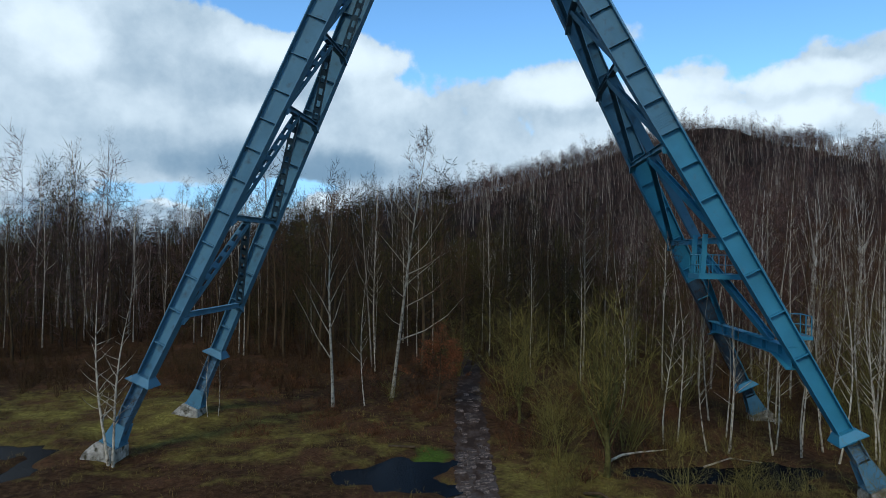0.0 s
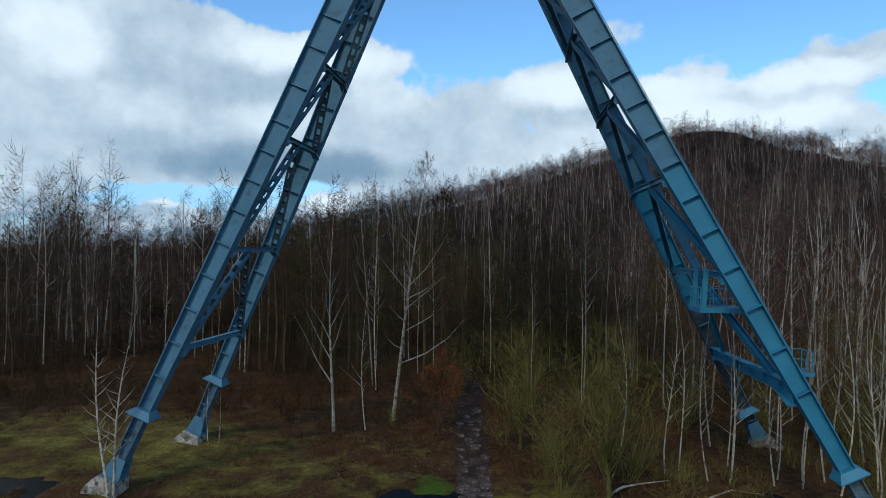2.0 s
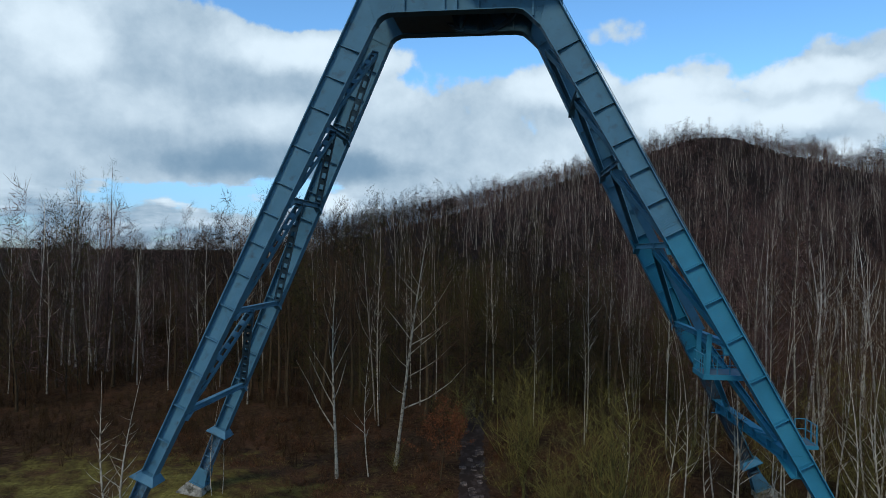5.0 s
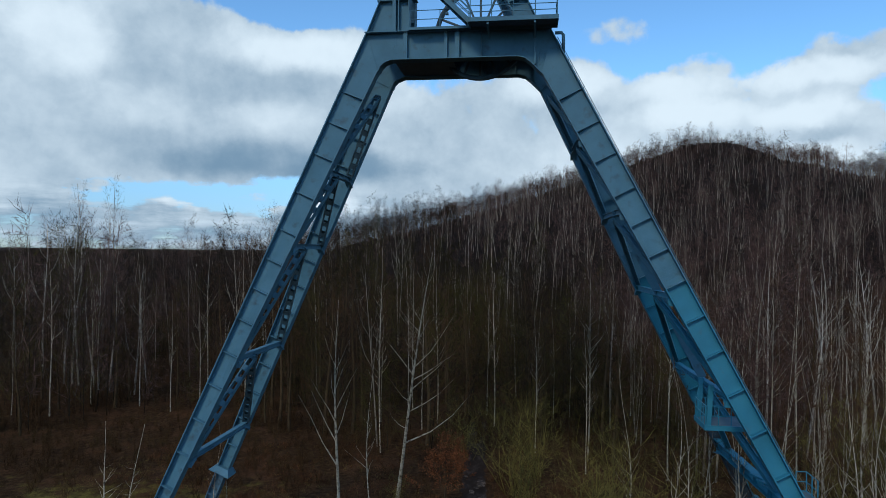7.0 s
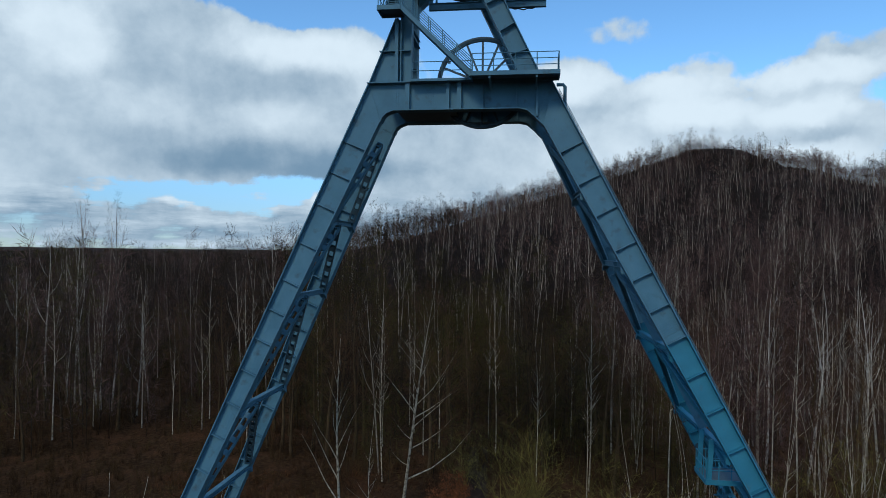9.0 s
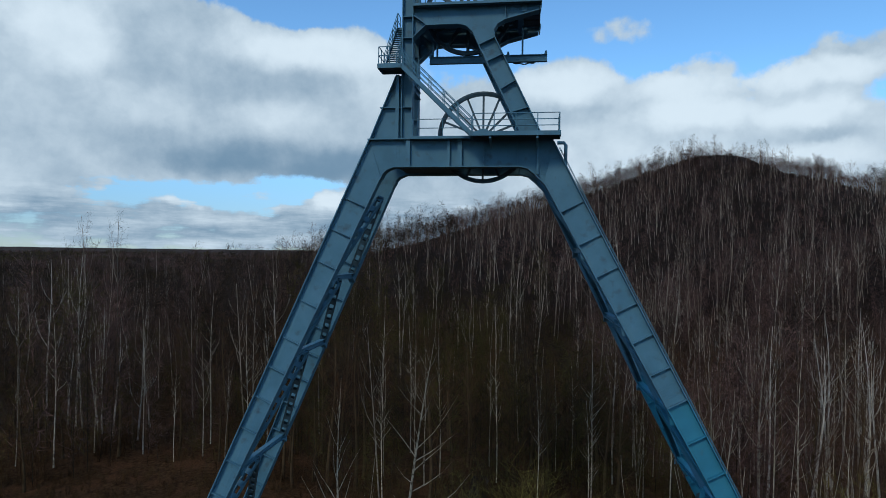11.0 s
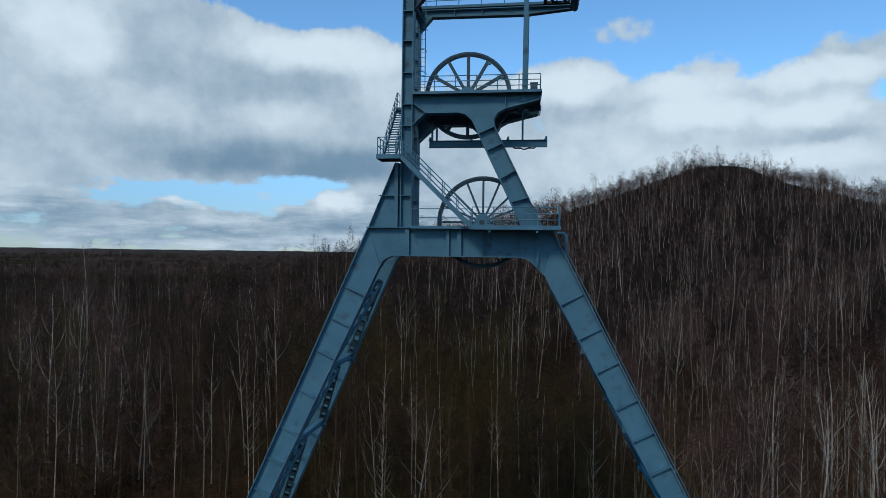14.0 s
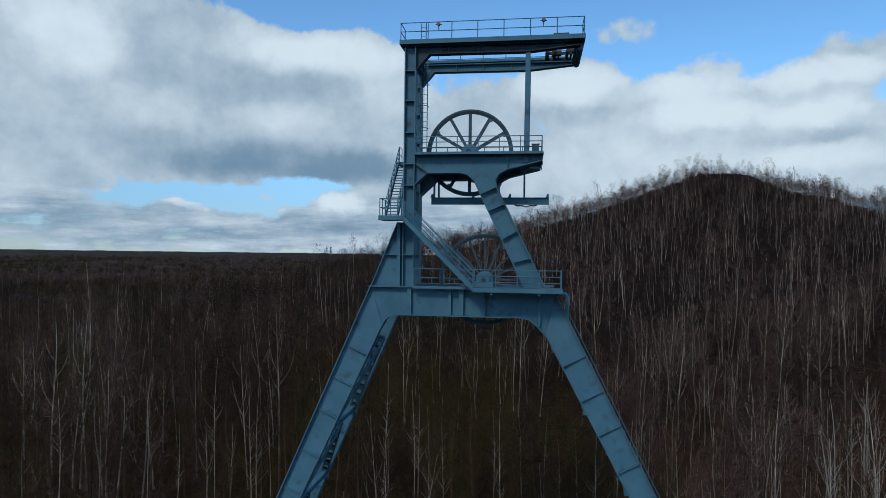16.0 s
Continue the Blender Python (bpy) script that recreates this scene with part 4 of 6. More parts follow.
def tower_frame(v, far):
    vf = lambda z: v
    holder = None
    # portal
    b = Build()
    lo = PORTAL_LOW
    outline = [(-5.72, 35.2), (-6.45, 33.45)] + lo + [(6.7, 33.45), (5.86, 35.2)]
    b.plate(outline, -0.022, 0.022, vf)
    portal = part("portal_beam", b, PAINT, head, "broad faded blue riveted portal beam")
    b = Build()
    b.strip([(-5.82, 35.22), (5.95, 35.22)], 0.06, -0.42, 0.42, vf)
    part("flange", b, PAINT, portal)
    b = Build()
    b.strip(lo, 0.06, -0.42, 0.42, vf)
    part("flange", b, PAINT, portal)
    for u, w, deep in ((-3.2, 0.26, 0.30), (-0.62, 0.20, 0.30), (0.11, 0.28, 0.34), (1.6, 0.05, 0.3), (3.68, 0.05, 0.3), (4.95, 0.12, 0.33)):
        for s in (-1, 1):
            b = Build()
            a, c = sorted((s * 0.03, s * deep))
            b.box((u - w / 2, v + a, 33.5 if u < 4 else 32.95), (u + w / 2, v + c, 35.18))
            part("stiffener", b, PAINT, portal)
    if not far:
        b = Build()
        for cu, cz, nu, nz_, du in ((-1.9, 33.75, 3, 9, 0.16), (-4.0, 33.8, 2, 9, 0.16), (-0.02, 33.7, 2, 10, 0.14), (5.2, 33.0, 8, 8, 0.11)):
            for i in range(nu):
                for j in range(nz_):
                    pnt = Vector((cu + i * du + (0.03 * (j % 2)), v - 0.024, cz + j * 0.145))
                    b.tube([pnt, pnt + Vector((0, -0.028, 0))], [0.03, 0.018], 5, cap=True)
        tagged(part("rivets", b, PAINT, portal), kind="stuff")
    # column on the left, with its wide gusset foot
    b = Build()
    c0, c1 = (-3.95, -3.35) if far else (-3.62, -3.0)
    b.plate([(c0, 35.26), (c1, 35.26), (c1, 50.4), (c0, 50.4)], -0.02, 0.02, vf)
    col = part("column", b, PAINT, head, "slim faded blue upright tower column")
    for u in (c0 - 0.02, c1 + 0.02):
        b = Build()
        b.strip([(u, 35.25), (u, 50.4)], 0.06, -0.36, 0.36, vf)
        part("flange", b, PAINT, col)
    for z in (37.25, 41.65, 43.0, 45.0, 47.0, 48.9):
        for s in (-1, 1):
            b = Build()
            a, c = sorted((s * 0.022, s * 0.33))
            b.box((c0 + 0.01, v + a, z - 0.025), (c1 - 0.01, v + c, z + 0.025))
            part("stiffener", b, PAINT, col)
    b = Build()
    b.plate([(c0 - 0.05, 35.26), (c0 - 0.05, 39.3), (-4.02, 39.3), (-5.66, 35.26)], -0.02, 0.02, vf)
    b.strip([(-5.68, 35.26), (-4.0, 39.32)], 0.05, -0.34, 0.34, vf)
    b.box((-5.05, v - 0.3, 37.22), (c0 - 0.06, v - 0.022, 37.27))
    b.box((-5.05, v + 0.022, 37.22), (c0 - 0.06, v + 0.3, 37.27))
    b.box((-4.04, v - 0.34, 35.26), (-3.82, v - 0.022, 39.3)) if not far else None
    part("foot_gusset", b, PAINT, col)
    # upper beam, its haunches and the raking strut, cut from one web
    b = Build()
    under = [(c1 + 0.05, 41.69 if not far else 41.35), (-2.16, 42.42), (-0.05, 42.43), (0.42, 42.30), (0.82, 41.93), (1.2, 41.11)]
    over = [(2.19, 41.57), (2.15, 41.95), (2.35, 42.35), (2.84, 42.62), (4.93, 43.14)]
    b.plate([(c1 + 0.05, 43.62)] + under + [(4.01, 35.30), (5.26, 35.30)] + over + [(5.06, 43.62)], -0.02, 0.02, vf)
    beam = part("upper_beam", b, PAINT, head, "faded blue sheave beam with raking strut")
    for line, side in (([(c1 + 0.05, 43.65), (5.1, 43.65)], 0), (under + [(4.01, 35.27)], 0), ([(5.26, 35.27)] + over, 0), ([(5.0, 43.15), (5.08, 43.62)], 0)):
        b = Build()
        b.strip(line, 0.05, -0.38, 0.38, vf)
        part("flange", b, PAINT, beam)
    for (a, c) in (((1.22, 41.1), (2.2, 41.52)), ((1.74, 40.05), (2.73, 40.47)), ((2.62, 38.3), (3.52, 38.8)), ((3.3, 36.85), (4.42, 37.15))):
        for s in (-1, 1):
            b = Build()
            x0, x1 = sorted((s * 0.022, s * 0.34))
            b.strip([(a[0] + 0.03, a[1]), (c[0] - 0.03, c[1])], 0.045, x0, x1, vf)
            part("stiffener", b, PAINT, beam)
    for s in (-1, 1):
        x0, x1 = sorted((s * 0.022, s * 0.34))
        b = Build()
        b.strip([(-2.93, 43.05), (-2.12, 42.45)], 0.04, x0, x1, vf)
        part("stiffener", b, PAINT, beam)
        b = Build()
        b.box((2.85, v + x0, 42.66), (2.89, v + x1, 43.6))
        part("stiffener", b, PAINT, beam)
    if not far:
        b = Build()
        for i in range(2):
            for j in range(8):
                pnt = Vector((-1.75 + i * 0.3 + 0.04 * (j % 2), v - 0.022, 42.5 + j * 0.14))
                b.tube([pnt, pnt + Vector((0, -0.025, 0))], [0.028, 0.018], 5, cap=True)
        for i in range(6):
            for j in range(5):
                pnt = Vector((1.55 + i * 0.14 + j * 0.05, v - 0.022, 40.55 + i * 0.055 - j * 0.1 + 0.25))
                b.tube([pnt, pnt + Vector((0, -0.025, 0))], [0.028, 0.018], 5, cap=True)
        tagged(part("rivets", b, PAINT, beam), kind="stuff")
    # post on the right and the roof beam that tapers out over it
    b = Build()
    b.channel((4.02, v, 43.1), (4.08, v, 50.0), 0.30, 0.36, (0, 1, 0), 0.05)
    part("post", b, PAINT, head)
    b = Build()
    b.plate([(c1 + 0.05, 50.42), (c1 + 0.05, 49.0), (c1 + 0.9, 49.97), (4.05, 49.94), (7.25, 50.25), (7.25, 50.42)], -0.02, 0.02, vf)
    # near beam: the roof walk's shade is painted in as a darker colour
    rb = part("roof_beam", b, PAINT if far else SHADE_STEEL, head)
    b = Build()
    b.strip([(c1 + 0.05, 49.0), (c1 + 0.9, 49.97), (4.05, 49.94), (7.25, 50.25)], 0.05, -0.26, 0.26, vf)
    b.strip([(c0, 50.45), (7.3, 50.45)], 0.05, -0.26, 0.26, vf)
    part("flange", b, PAINT if far else SHADE_STEEL, rb)
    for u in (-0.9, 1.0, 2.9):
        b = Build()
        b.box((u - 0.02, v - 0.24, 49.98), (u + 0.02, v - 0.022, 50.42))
        part("stiffener", b, PAINT if far else SHADE_STEEL, rb)


tower_frame(-HALF, False)
tower_frame(2.0, True)

# cross beams that tie the two frames together
for u0, u1, z0, z1 in ((-3.6, -3.2, 34.0, 35.1), (5.0, 5.5, 34.2, 35.1), (-3.55, -3.1, 42.6, 43.55), (3.6, 3.95, 42.95, 43.5), (-3.5, -3.1, 49.7, 50.4), (-3.5, -3.15, 38.7, 39.2)):
    b = Build()
    um = (u0 + u1) / 2
    b.channel((um, -HALF + 0.02, (z0 + z1) / 2), (um, 1.98, (z0 + z1) / 2), u1 - u0, z1 - z0)
    part("tie_beam", b, PAINT, head)
b = Build()
b.channel((7.1, -HALF, 50.32), (7.1, 2.0, 50.32), 0.3, 0.2)
part("tie_beam", b, PAINT, head)

# floors between the frames, open round the rope sheaves
for z, u_lo, u_hi, c, r in ((35.16, -5.4, 5.6, 1.39, 3.0), (43.56, -2.9, 5.0, 0.3, 3.0)):
    for v0, v1 in ((-HALF + 0.45, -0.42), (0.42, 1.55)):
        deck("floor_deck", u_lo, u_hi, v0, v1, z, 0.1, GRATE, "dark steel floor plates beside the sheave")
    for a, d in ((u_lo, c - r), (c + r, u_hi)):
        if d - a > 0.3:
            deck("floor_deck", a, d, -0.40, 0.40, z, 0.1, GRATE, "dark steel floor plates beside the sheave")
b = Build()
b.box((-4.0, -HALF + 0.45, 33.5), (-0.2, 1.55, 33.55))
part("bottom_plate", b, GRATE, head)

# near walkway on brackets at the portal
walk_low = deck("walkway", 0.95, 6.25, -4.1, -HALF - 0.45, 35.3, 0.22, PAINT, "blue steel walkway carried on brackets")
railing([(1.05, -4.05, 35.3), (6.2, -4.05, 35.3), (6.2, -2.6, 35.3)], walk_low, 1.12, 1.35, 3, PAINT)
for u in (2.1, 4.9):
    b = Build()
    b.beam((u, -4.05, 35.0), (u, -HALF - 0.4, 34.6), 0.12, 0.16)
    part("bracket", b, PAINT, walk_low)
rail_low = deck("side_walk", -2.9, 0.9, -HALF - 0.72, -HALF - 0.44, 35.27, 0.12, PAINT)
railing([(-2.85, -HALF - 0.62, 35.27), (0.95, -HALF - 0.62, 35.27)], rail_low, 1.12, 1.9, 2, PAINT)
# upper deck railings
rail_up = deck("side_walk", -2.9, 5.05, -HALF - 0.62, -HALF - 0.40, 43.66, 0.12, PAINT)
railing([(-2.85, -HALF - 0.52, 43.66), (5.0, -HALF - 0.52, 43.66), (5.0, 2.3, 43.66)], rail_up, 1.0, 1.3, 3, PAINT)
rail_far = deck("side_walk", -2.9, 5.05, 2.40, 2.62, 43.70, 0.12, PAINT)
railing([(-2.85, 2.52, 43.7), (5.0, 2.52, 43.7)], rail_far, 1.1, 1.3, 3, PAINT)

# roof walks, near and far, with railings
roof_near = deck("roof_walk", -3.95, 7.5, -HALF - 0.55, -HALF + 0.9, 50.76, 0.24, PAINT, "blue steel roof walk with railing")
railing([(-3.9, -HALF + 0.85, 50.76), (-3.9, -HALF - 0.5, 50.76), (7.45, -HALF - 0.5, 50.76), (7.45, -HALF + 0.85, 50.76)], roof_near, 1.1, 1.55, 2, PAINT)
roof_far = deck("roof_walk", -3.95, 7.3, 1.75, 2.7, 50.70, 0.14, PAINT, "blue steel roof walk with railing")
railing([(-3.9, 2.65, 50.7), (7.25, 2.65, 50.7)], roof_far, 1.1, 1.55, 3, PAINT)

# ---- staircases
def staircase(foot, top, wide, across, label, rails=(1, 1)):
    st = thing("staircase", BASE, label, "staircase", "steel stairs")
    foot, top, across = Vector(foot), Vector(top), Vector(across).normalized()
    for s in (-1, 1):
        o = across * s * wide / 2
        b = Build()
        b.beam(foot + o, top + o, 0.05, 0.26)
        part("stringer", b, PAINT, st)
    n = int(round((top.z - foot.z) / 0.205))
    for i in range(1, n):
        c = foot + (top - foot) * i / n
        run = (top - foot).normalized()
        run.z = 0
        run.normalize()
        b = Build()
        b.beam(c - across * (wide / 2 - 0.03), c + across * (wide / 2 - 0.03), 0.25, 0.04)
        part("tread", b, PAINT, st)
    for s, on in zip((-1, 1), rails):
        if not on:
            continue
        o = across * s * wide / 2
        m = 5
        for i in range(m + 1):
            c = foot + (top - foot) * i / m + o
            b = Build()
            b.tube([c, c + Vector((0, 0, 1.05))], 0.03, 5, cap=True)
            part("post", b, PAINT, st)
        for h in (0.42, 0.75, 1.05):
            b = Build()
            b.tube([foot + o + Vector((0, 0, h)), top + o + Vector((0, 0, h))], 0.026, 5, cap=True)
            part("handrail", b, PAINT, st)
    return st


staircase((0.95, -3.3, 35.25), (-3.45, -3.3, 39.55), 0.8, (0, 1, 0), "blue steel staircase rising to the landing")
landing = deck("landing", -4.9, -3.45, -3.75, -2.3, 39.62, 0.24, PAINT, "blue steel stair landing at the column")
railing([(-3.5, -3.72, 39.62), (-4.85, -3.72, 39.62), (-4.85, -2.3, 39.62)], landing, 1.08, 0.7, 2, PAINT)
staircase((-4.42, -2.35, 39.62), (-4.42, 1.5, 43.62), 0.78, (1, 0, 0), "blue steel staircase along the tower column")
top_landing = deck("landing", -4.85, -3.66, 1.5, 2.5, 43.64, 0.2, PAINT)
railing([(-4.8, 1.55, 43.64), (-4.8, 2.45, 43.64)], top_landing, 1.08, 0.9, 2, PAINT)

# ---- caged ladder to the roof
ladder = thing("ladder", BASE, "blue caged steel ladder to the roof walk", "ladder")
for u in (-3.30, -2.82):
    b = Build()
    b.tube([(u, 1.3, 43.7), (u, 1.3, 53.2)], 0.03, 5, cap=True)
    part("stile", b, PAINT, ladder)
z = 43.95
while z < 53.1:
    b = Build()
    b.tube([(-3.30, 1.3, z), (-2.82, 1.3, z)], 0.016, 4)
    part("rung", b, PAINT, ladder)
    z += 0.31
for z in (45.9, 47.4, 48.9):
    b = Build()
    b.tube([(-3.06 - 0.36 * math.cos(a), 1.3 - 0.7 * math.sin(a), z) for a in np.linspace(0, math.pi, 9)], 0.025, 5)
    part("hoop", b, PAINT, ladder)
for a in (0.6, 1.2, 1.9, 2.5):
    b = Build()
    b.tube([(-3.06 - 0.36 * math.cos(a), 1.3 - 0.7 * math.sin(a), 45.9), (-3.06 - 0.36 * math.cos(a), 1.3 - 0.7 * math.sin(a), 50.4)], 0.014, 4)
    part("cage_bar", b, PAINT, ladder)
b = Build()
b.box((-3.75, -0.6, 43.7), (-3.5, -0.2, 49.6))
part("cable_duct", b, GRATE, head)

# ---- ladder up the raking strut
strut_ladder = thing("ladder", BASE, "blue steel ladder along the raking strut", "ladder")
lad_lo, lad_hi = Vector((3.98, -1.62, 35.3)), Vector((1.24, -1.62, 41.0))
for dv in (0.0, 0.46):
    b = Build()
    b.tube([lad_lo + Vector((0, dv, 0)), lad_hi + Vector((0, dv, 0))], 0.035, 5, cap=True)
    part("stile", b, PAINT, strut_ladder)
for i in range(1, 20):
    c = lad_lo.lerp(lad_hi, i / 20)
    b = Build()
    b.tube([c, c + Vector((0, 0.46, 0))], 0.02, 4)
    part("rung", b, PAINT, strut_ladder)

# ---- rope sheaves
def sheave(u, z, r, label, spokes, wide):
    w = thing("rope_sheave", BASE @ pose(u, 0, z), label, "sheave wheel", "rope sheaves")
    seg = 72
    b = Build()
    prof = [(r, -0.17), (r, -0.11), (r - 0.13, -0.05), (r - 0.13, 0.05), (r, 0.11), (r, 0.17), (r - 0.10, 0.17), (r - 0.26, 0.10), (r - 0.28, 0.0), (r - 0.26, -0.10), (r - 0.10, -0.17)]
    k = len(prof)
    for i in range(seg):
        a = 2 * math.pi * i / seg
        for rad, v in prof:
            b.v.append((rad * math.sin(a), v, rad * math.cos(a)))
    for i in range(seg):
        for j in range(k):
            b.f.append((i * k + j, i * k + (j + 1) % k, ((i + 1) % seg) * k + (j + 1) % k, ((i + 1) % seg) * k + j))
    part("rim", b, SHEAVE_AND_SHADE, w)
    for i in range(spokes):
        a = 2 * math.pi * i / spokes
        d = Vector((math.sin(a), 0, math.cos(a)))
        b = Build()
        b.channel(d * 0.50, d * (r - 0.26), wide, wide * 0.85, (0, 1, 0), 0.04)
        part("spoke", b, SHEAVE_AND_SHADE, w)
    b = Build()
    b.tube([(0, -0.34, 0), (0, -0.26, 0), (0, 0.26, 0), (0, 0.34, 0)], [0.44, 0.56, 0.56, 0.44], 24, cap=True)
    for i in range(10):
        a = 2 * math.pi * i / 10
        b.tube([(0.48 * math.sin(a), -0.30, 0.48 * math.cos(a)), (0.48 * math.sin(a), -0.37, 0.48 * math.cos(a))], 0.045, 6, cap=True)
    part("hub", b, PAINT, w)
    b = Build()
    b.tube([(0, -0.95, 0), (0, 0.95, 0)], 0.16, 14, cap=True)
    part("axle", b, SHEAVE_AND_SHADE, w)
    for s in (-1, 1):
        b = Build()
        b.tube([(0, s * 0.55, 0), (0, s * 0.88, 0)], 0.36, 16, cap=True)
        b.box((-0.62, s * 0.715 - 0.17, -0.48), (0.62, s * 0.715 + 0.17, -0.12))
        part("bearing", b, PAINT, w)
    for i in (1, 2, 7, 10):
        a = 2 * math.pi * (i + 0.1) / 12
        d = Vector((math.sin(a), 0, math.cos(a)))
        b = Build()
        b.beam(d * (r - 0.34) + Vector((0, -0.12, 0)), d * (r - 0.34) + Vector((0, 0.12, 0)), 0.18, 0.14)
        part("clamp", b, PAINT, w)
    for s in (-1, 1):
        b = Build()
        b.channel((-3.0, s * 0.72, -0.62), (3.0, s * 0.72, -0.62), 0.24, 0.3)
        part("bearer", b, PAINT_LOW, w)
    return w


sheave(0.3, 44.02, 2.86, "large spoked blue rope sheave on the upper deck", 12, 0.20)
sheave(1.39, 35.68, 3.02, "large spoked blue rope sheave on the portal", 16, 0.13)

# ---- hoist beam hung under the upper deck
hoist = thing("hoist_beam", BASE, "blue steel hoist beam hung under the deck", "hoist beam")
b = Build()
b.channel((-2.25, 0.0, 40.84), (5.5, 0.0, 40.84), 0.3, 0.46)
part("rail", b, PAINT, hoist)
for u in (-2.05, -1.75, 3.9):
    b = Build()
    b.beam((u, 0, 41.05), (u, 0, 43.5), 0.12, 0.12, (0, 1, 0))
    part("hanger", b, PAINT, hoist)
for u in (-2.2, 0.55, 2.95, 5.4):
    b = Build()
    b.hexa([(u - 0.1, -0.1, 41.07), (u + 0.1, -0.1, 41.07), (u + 0.1, 0.1, 41.07), (u - 0.1, 0.1, 41.07), (u - 0.02, -0.1, 41.3), (u + 0.08, -0.1, 41.3), (u + 0.08, 0.1, 41.3), (u - 0.02, 0.1, 41.3)])
    part("stop", b, PAINT, hoist)
b = Build()
b.tube([(3.3 + i * 0.12, 0.05, 40.60 - 0.10 * math.sin(math.pi * i / 12) - 0.035 * math.sin(i * 1.3)) for i in range(13)], 0.045, 5)
part("chain", b, RUST_DARK, hoist)

# ---- crane trolley under the roof's end
trolley = thing("crane_trolley", BASE, "dark crane trolley under the roof beams", "trolley")
b = Build()
for v_ in (-0.35, 0.95):
    b.beam((5.15, v_, 50.34), (6.85, v_, 50.34), 0.12, 0.16)
for u_ in (5.2, 6.0, 6.8):
    b.beam((u_, -0.35, 50.34), (u_, 0.95, 50.34), 0.10, 0.12)
b.box((5.6, 0.1, 50.42), (6.2, 0.6, 50.68))
part("carriage", b, RUST_DARK, trolley)
for u in (5.3, 5.75, 6.55):
    b = Build()
    b.tube([(u, -0.5, 50.46), (u, 1.1, 50.46)], 0.11, 12, cap=True)
    part("wheel", b, RUST_DARK, trolley)
b = Build()
b.tube([(6.55, 0.1, 50.6), (7.05, 0.1, 50.6)], 0.22, 12, cap=True)
part("winch_drum", b, RUST_DARK, trolley)
b = Build()
b.tube([(7.25, -1.9, 50.25), (7.25, 1.9, 50.25)], 0.22, 14, cap=True)
part("buffer_roll", b, PAINT, head)

# ---- floodlights and small gear on the roof walk
for u, v in ((-1.5, -2.58), (5.0, -2.58)):
    fl = thing("floodlight", BASE @ pose(u, v, 51.72), "small dark floodlight clamped to the roof railing", "floodlight", "roof floodlights")
    b = Build()
    b.tube([(0, -0.16, 0.02), (0, -0.05, 0), (0, 0.12, -0.02)], [0.12, 0.12, 0.08], 12, cap=True)
    part("housing", b, LAMP_GREY, fl)
    b = Build()
    b.beam((-0.2, 0, -0.02), (0.2, 0, -0.02), 0.04, 0.05)
    b.beam((0, 0.03, -0.4), (0, 0.03, -0.1), 0.05, 0.05, (0, 1, 0))
    part("bracket", b, LAMP_GREY, fl)
bx = thing("switch_box", BASE @ pose(6.1, -1.9, 50.78), "low steel frame with fittings on the roof walk", "fitting")
b = Build()
for a, c in (((-0.45, 0, 0), (-0.45, 0, 0.34)), ((0.45, 0, 0), (0.45, 0, 0.34)), ((-0.45, 0, 0.32), (0.45, 0, 0.32)), ((-0.45, 0, 0.18), (0.45, 0, 0.18))):
    b.beam(a, c, 0.07, 0.07, (0, 1, 0))
part("frame", b, GRATE, bx)
cab = thing("junction_box", BASE @ pose(4.6, -2.3, 43.72), "small blue box behind the railing", "box")
b = Build()
b.box((-0.22, -0.12, 0), (0.22, 0.12, 0.42))
part("case", b, GRATE, cab)
b = Build()
b.box((-0.25, -0.15, 0.42), (0.25, 0.15, 0.47))
part("lid", b, PAINT, cab)

# ---------------------------------------------------------------- trees
def twig_ribbons(rnd, a, d, count, length, width, out_v, out_f, droop=0.0):
    """Fine twigs as slim three-cornered blades round the point a."""
    for _ in range(count):
        w = Vector((rnd.gauss(0, 1), rnd.gauss(0, 1), rnd.gauss(0, 0.7))).normalized()
        way = (d * 0.8 + w * 0.9 + Vector((0, 0, 0.25 - droop))).normalized()
        L = length * rnd.uniform(0.5, 1.3)
        s = way.orthogonal().normalized()
        s = (s * math.cos(1) + way.cross(s) * math.sin(rnd.uniform(0, 6.28))).normalized() * width / 2
        n = len(out_v)
        mid = a + way * L * 0.5 + w * L * 0.08
        out_v += [tuple(a - s), tuple(a + s), tuple(mid + s * 0.6), tuple(mid - s * 0.6), tuple(a + way * L + Vector((0, 0, -droop * L * 0.6)))]
        out_f += [(n, n + 1, n + 2, n + 3), (n + 3, n + 2, n + 4)]


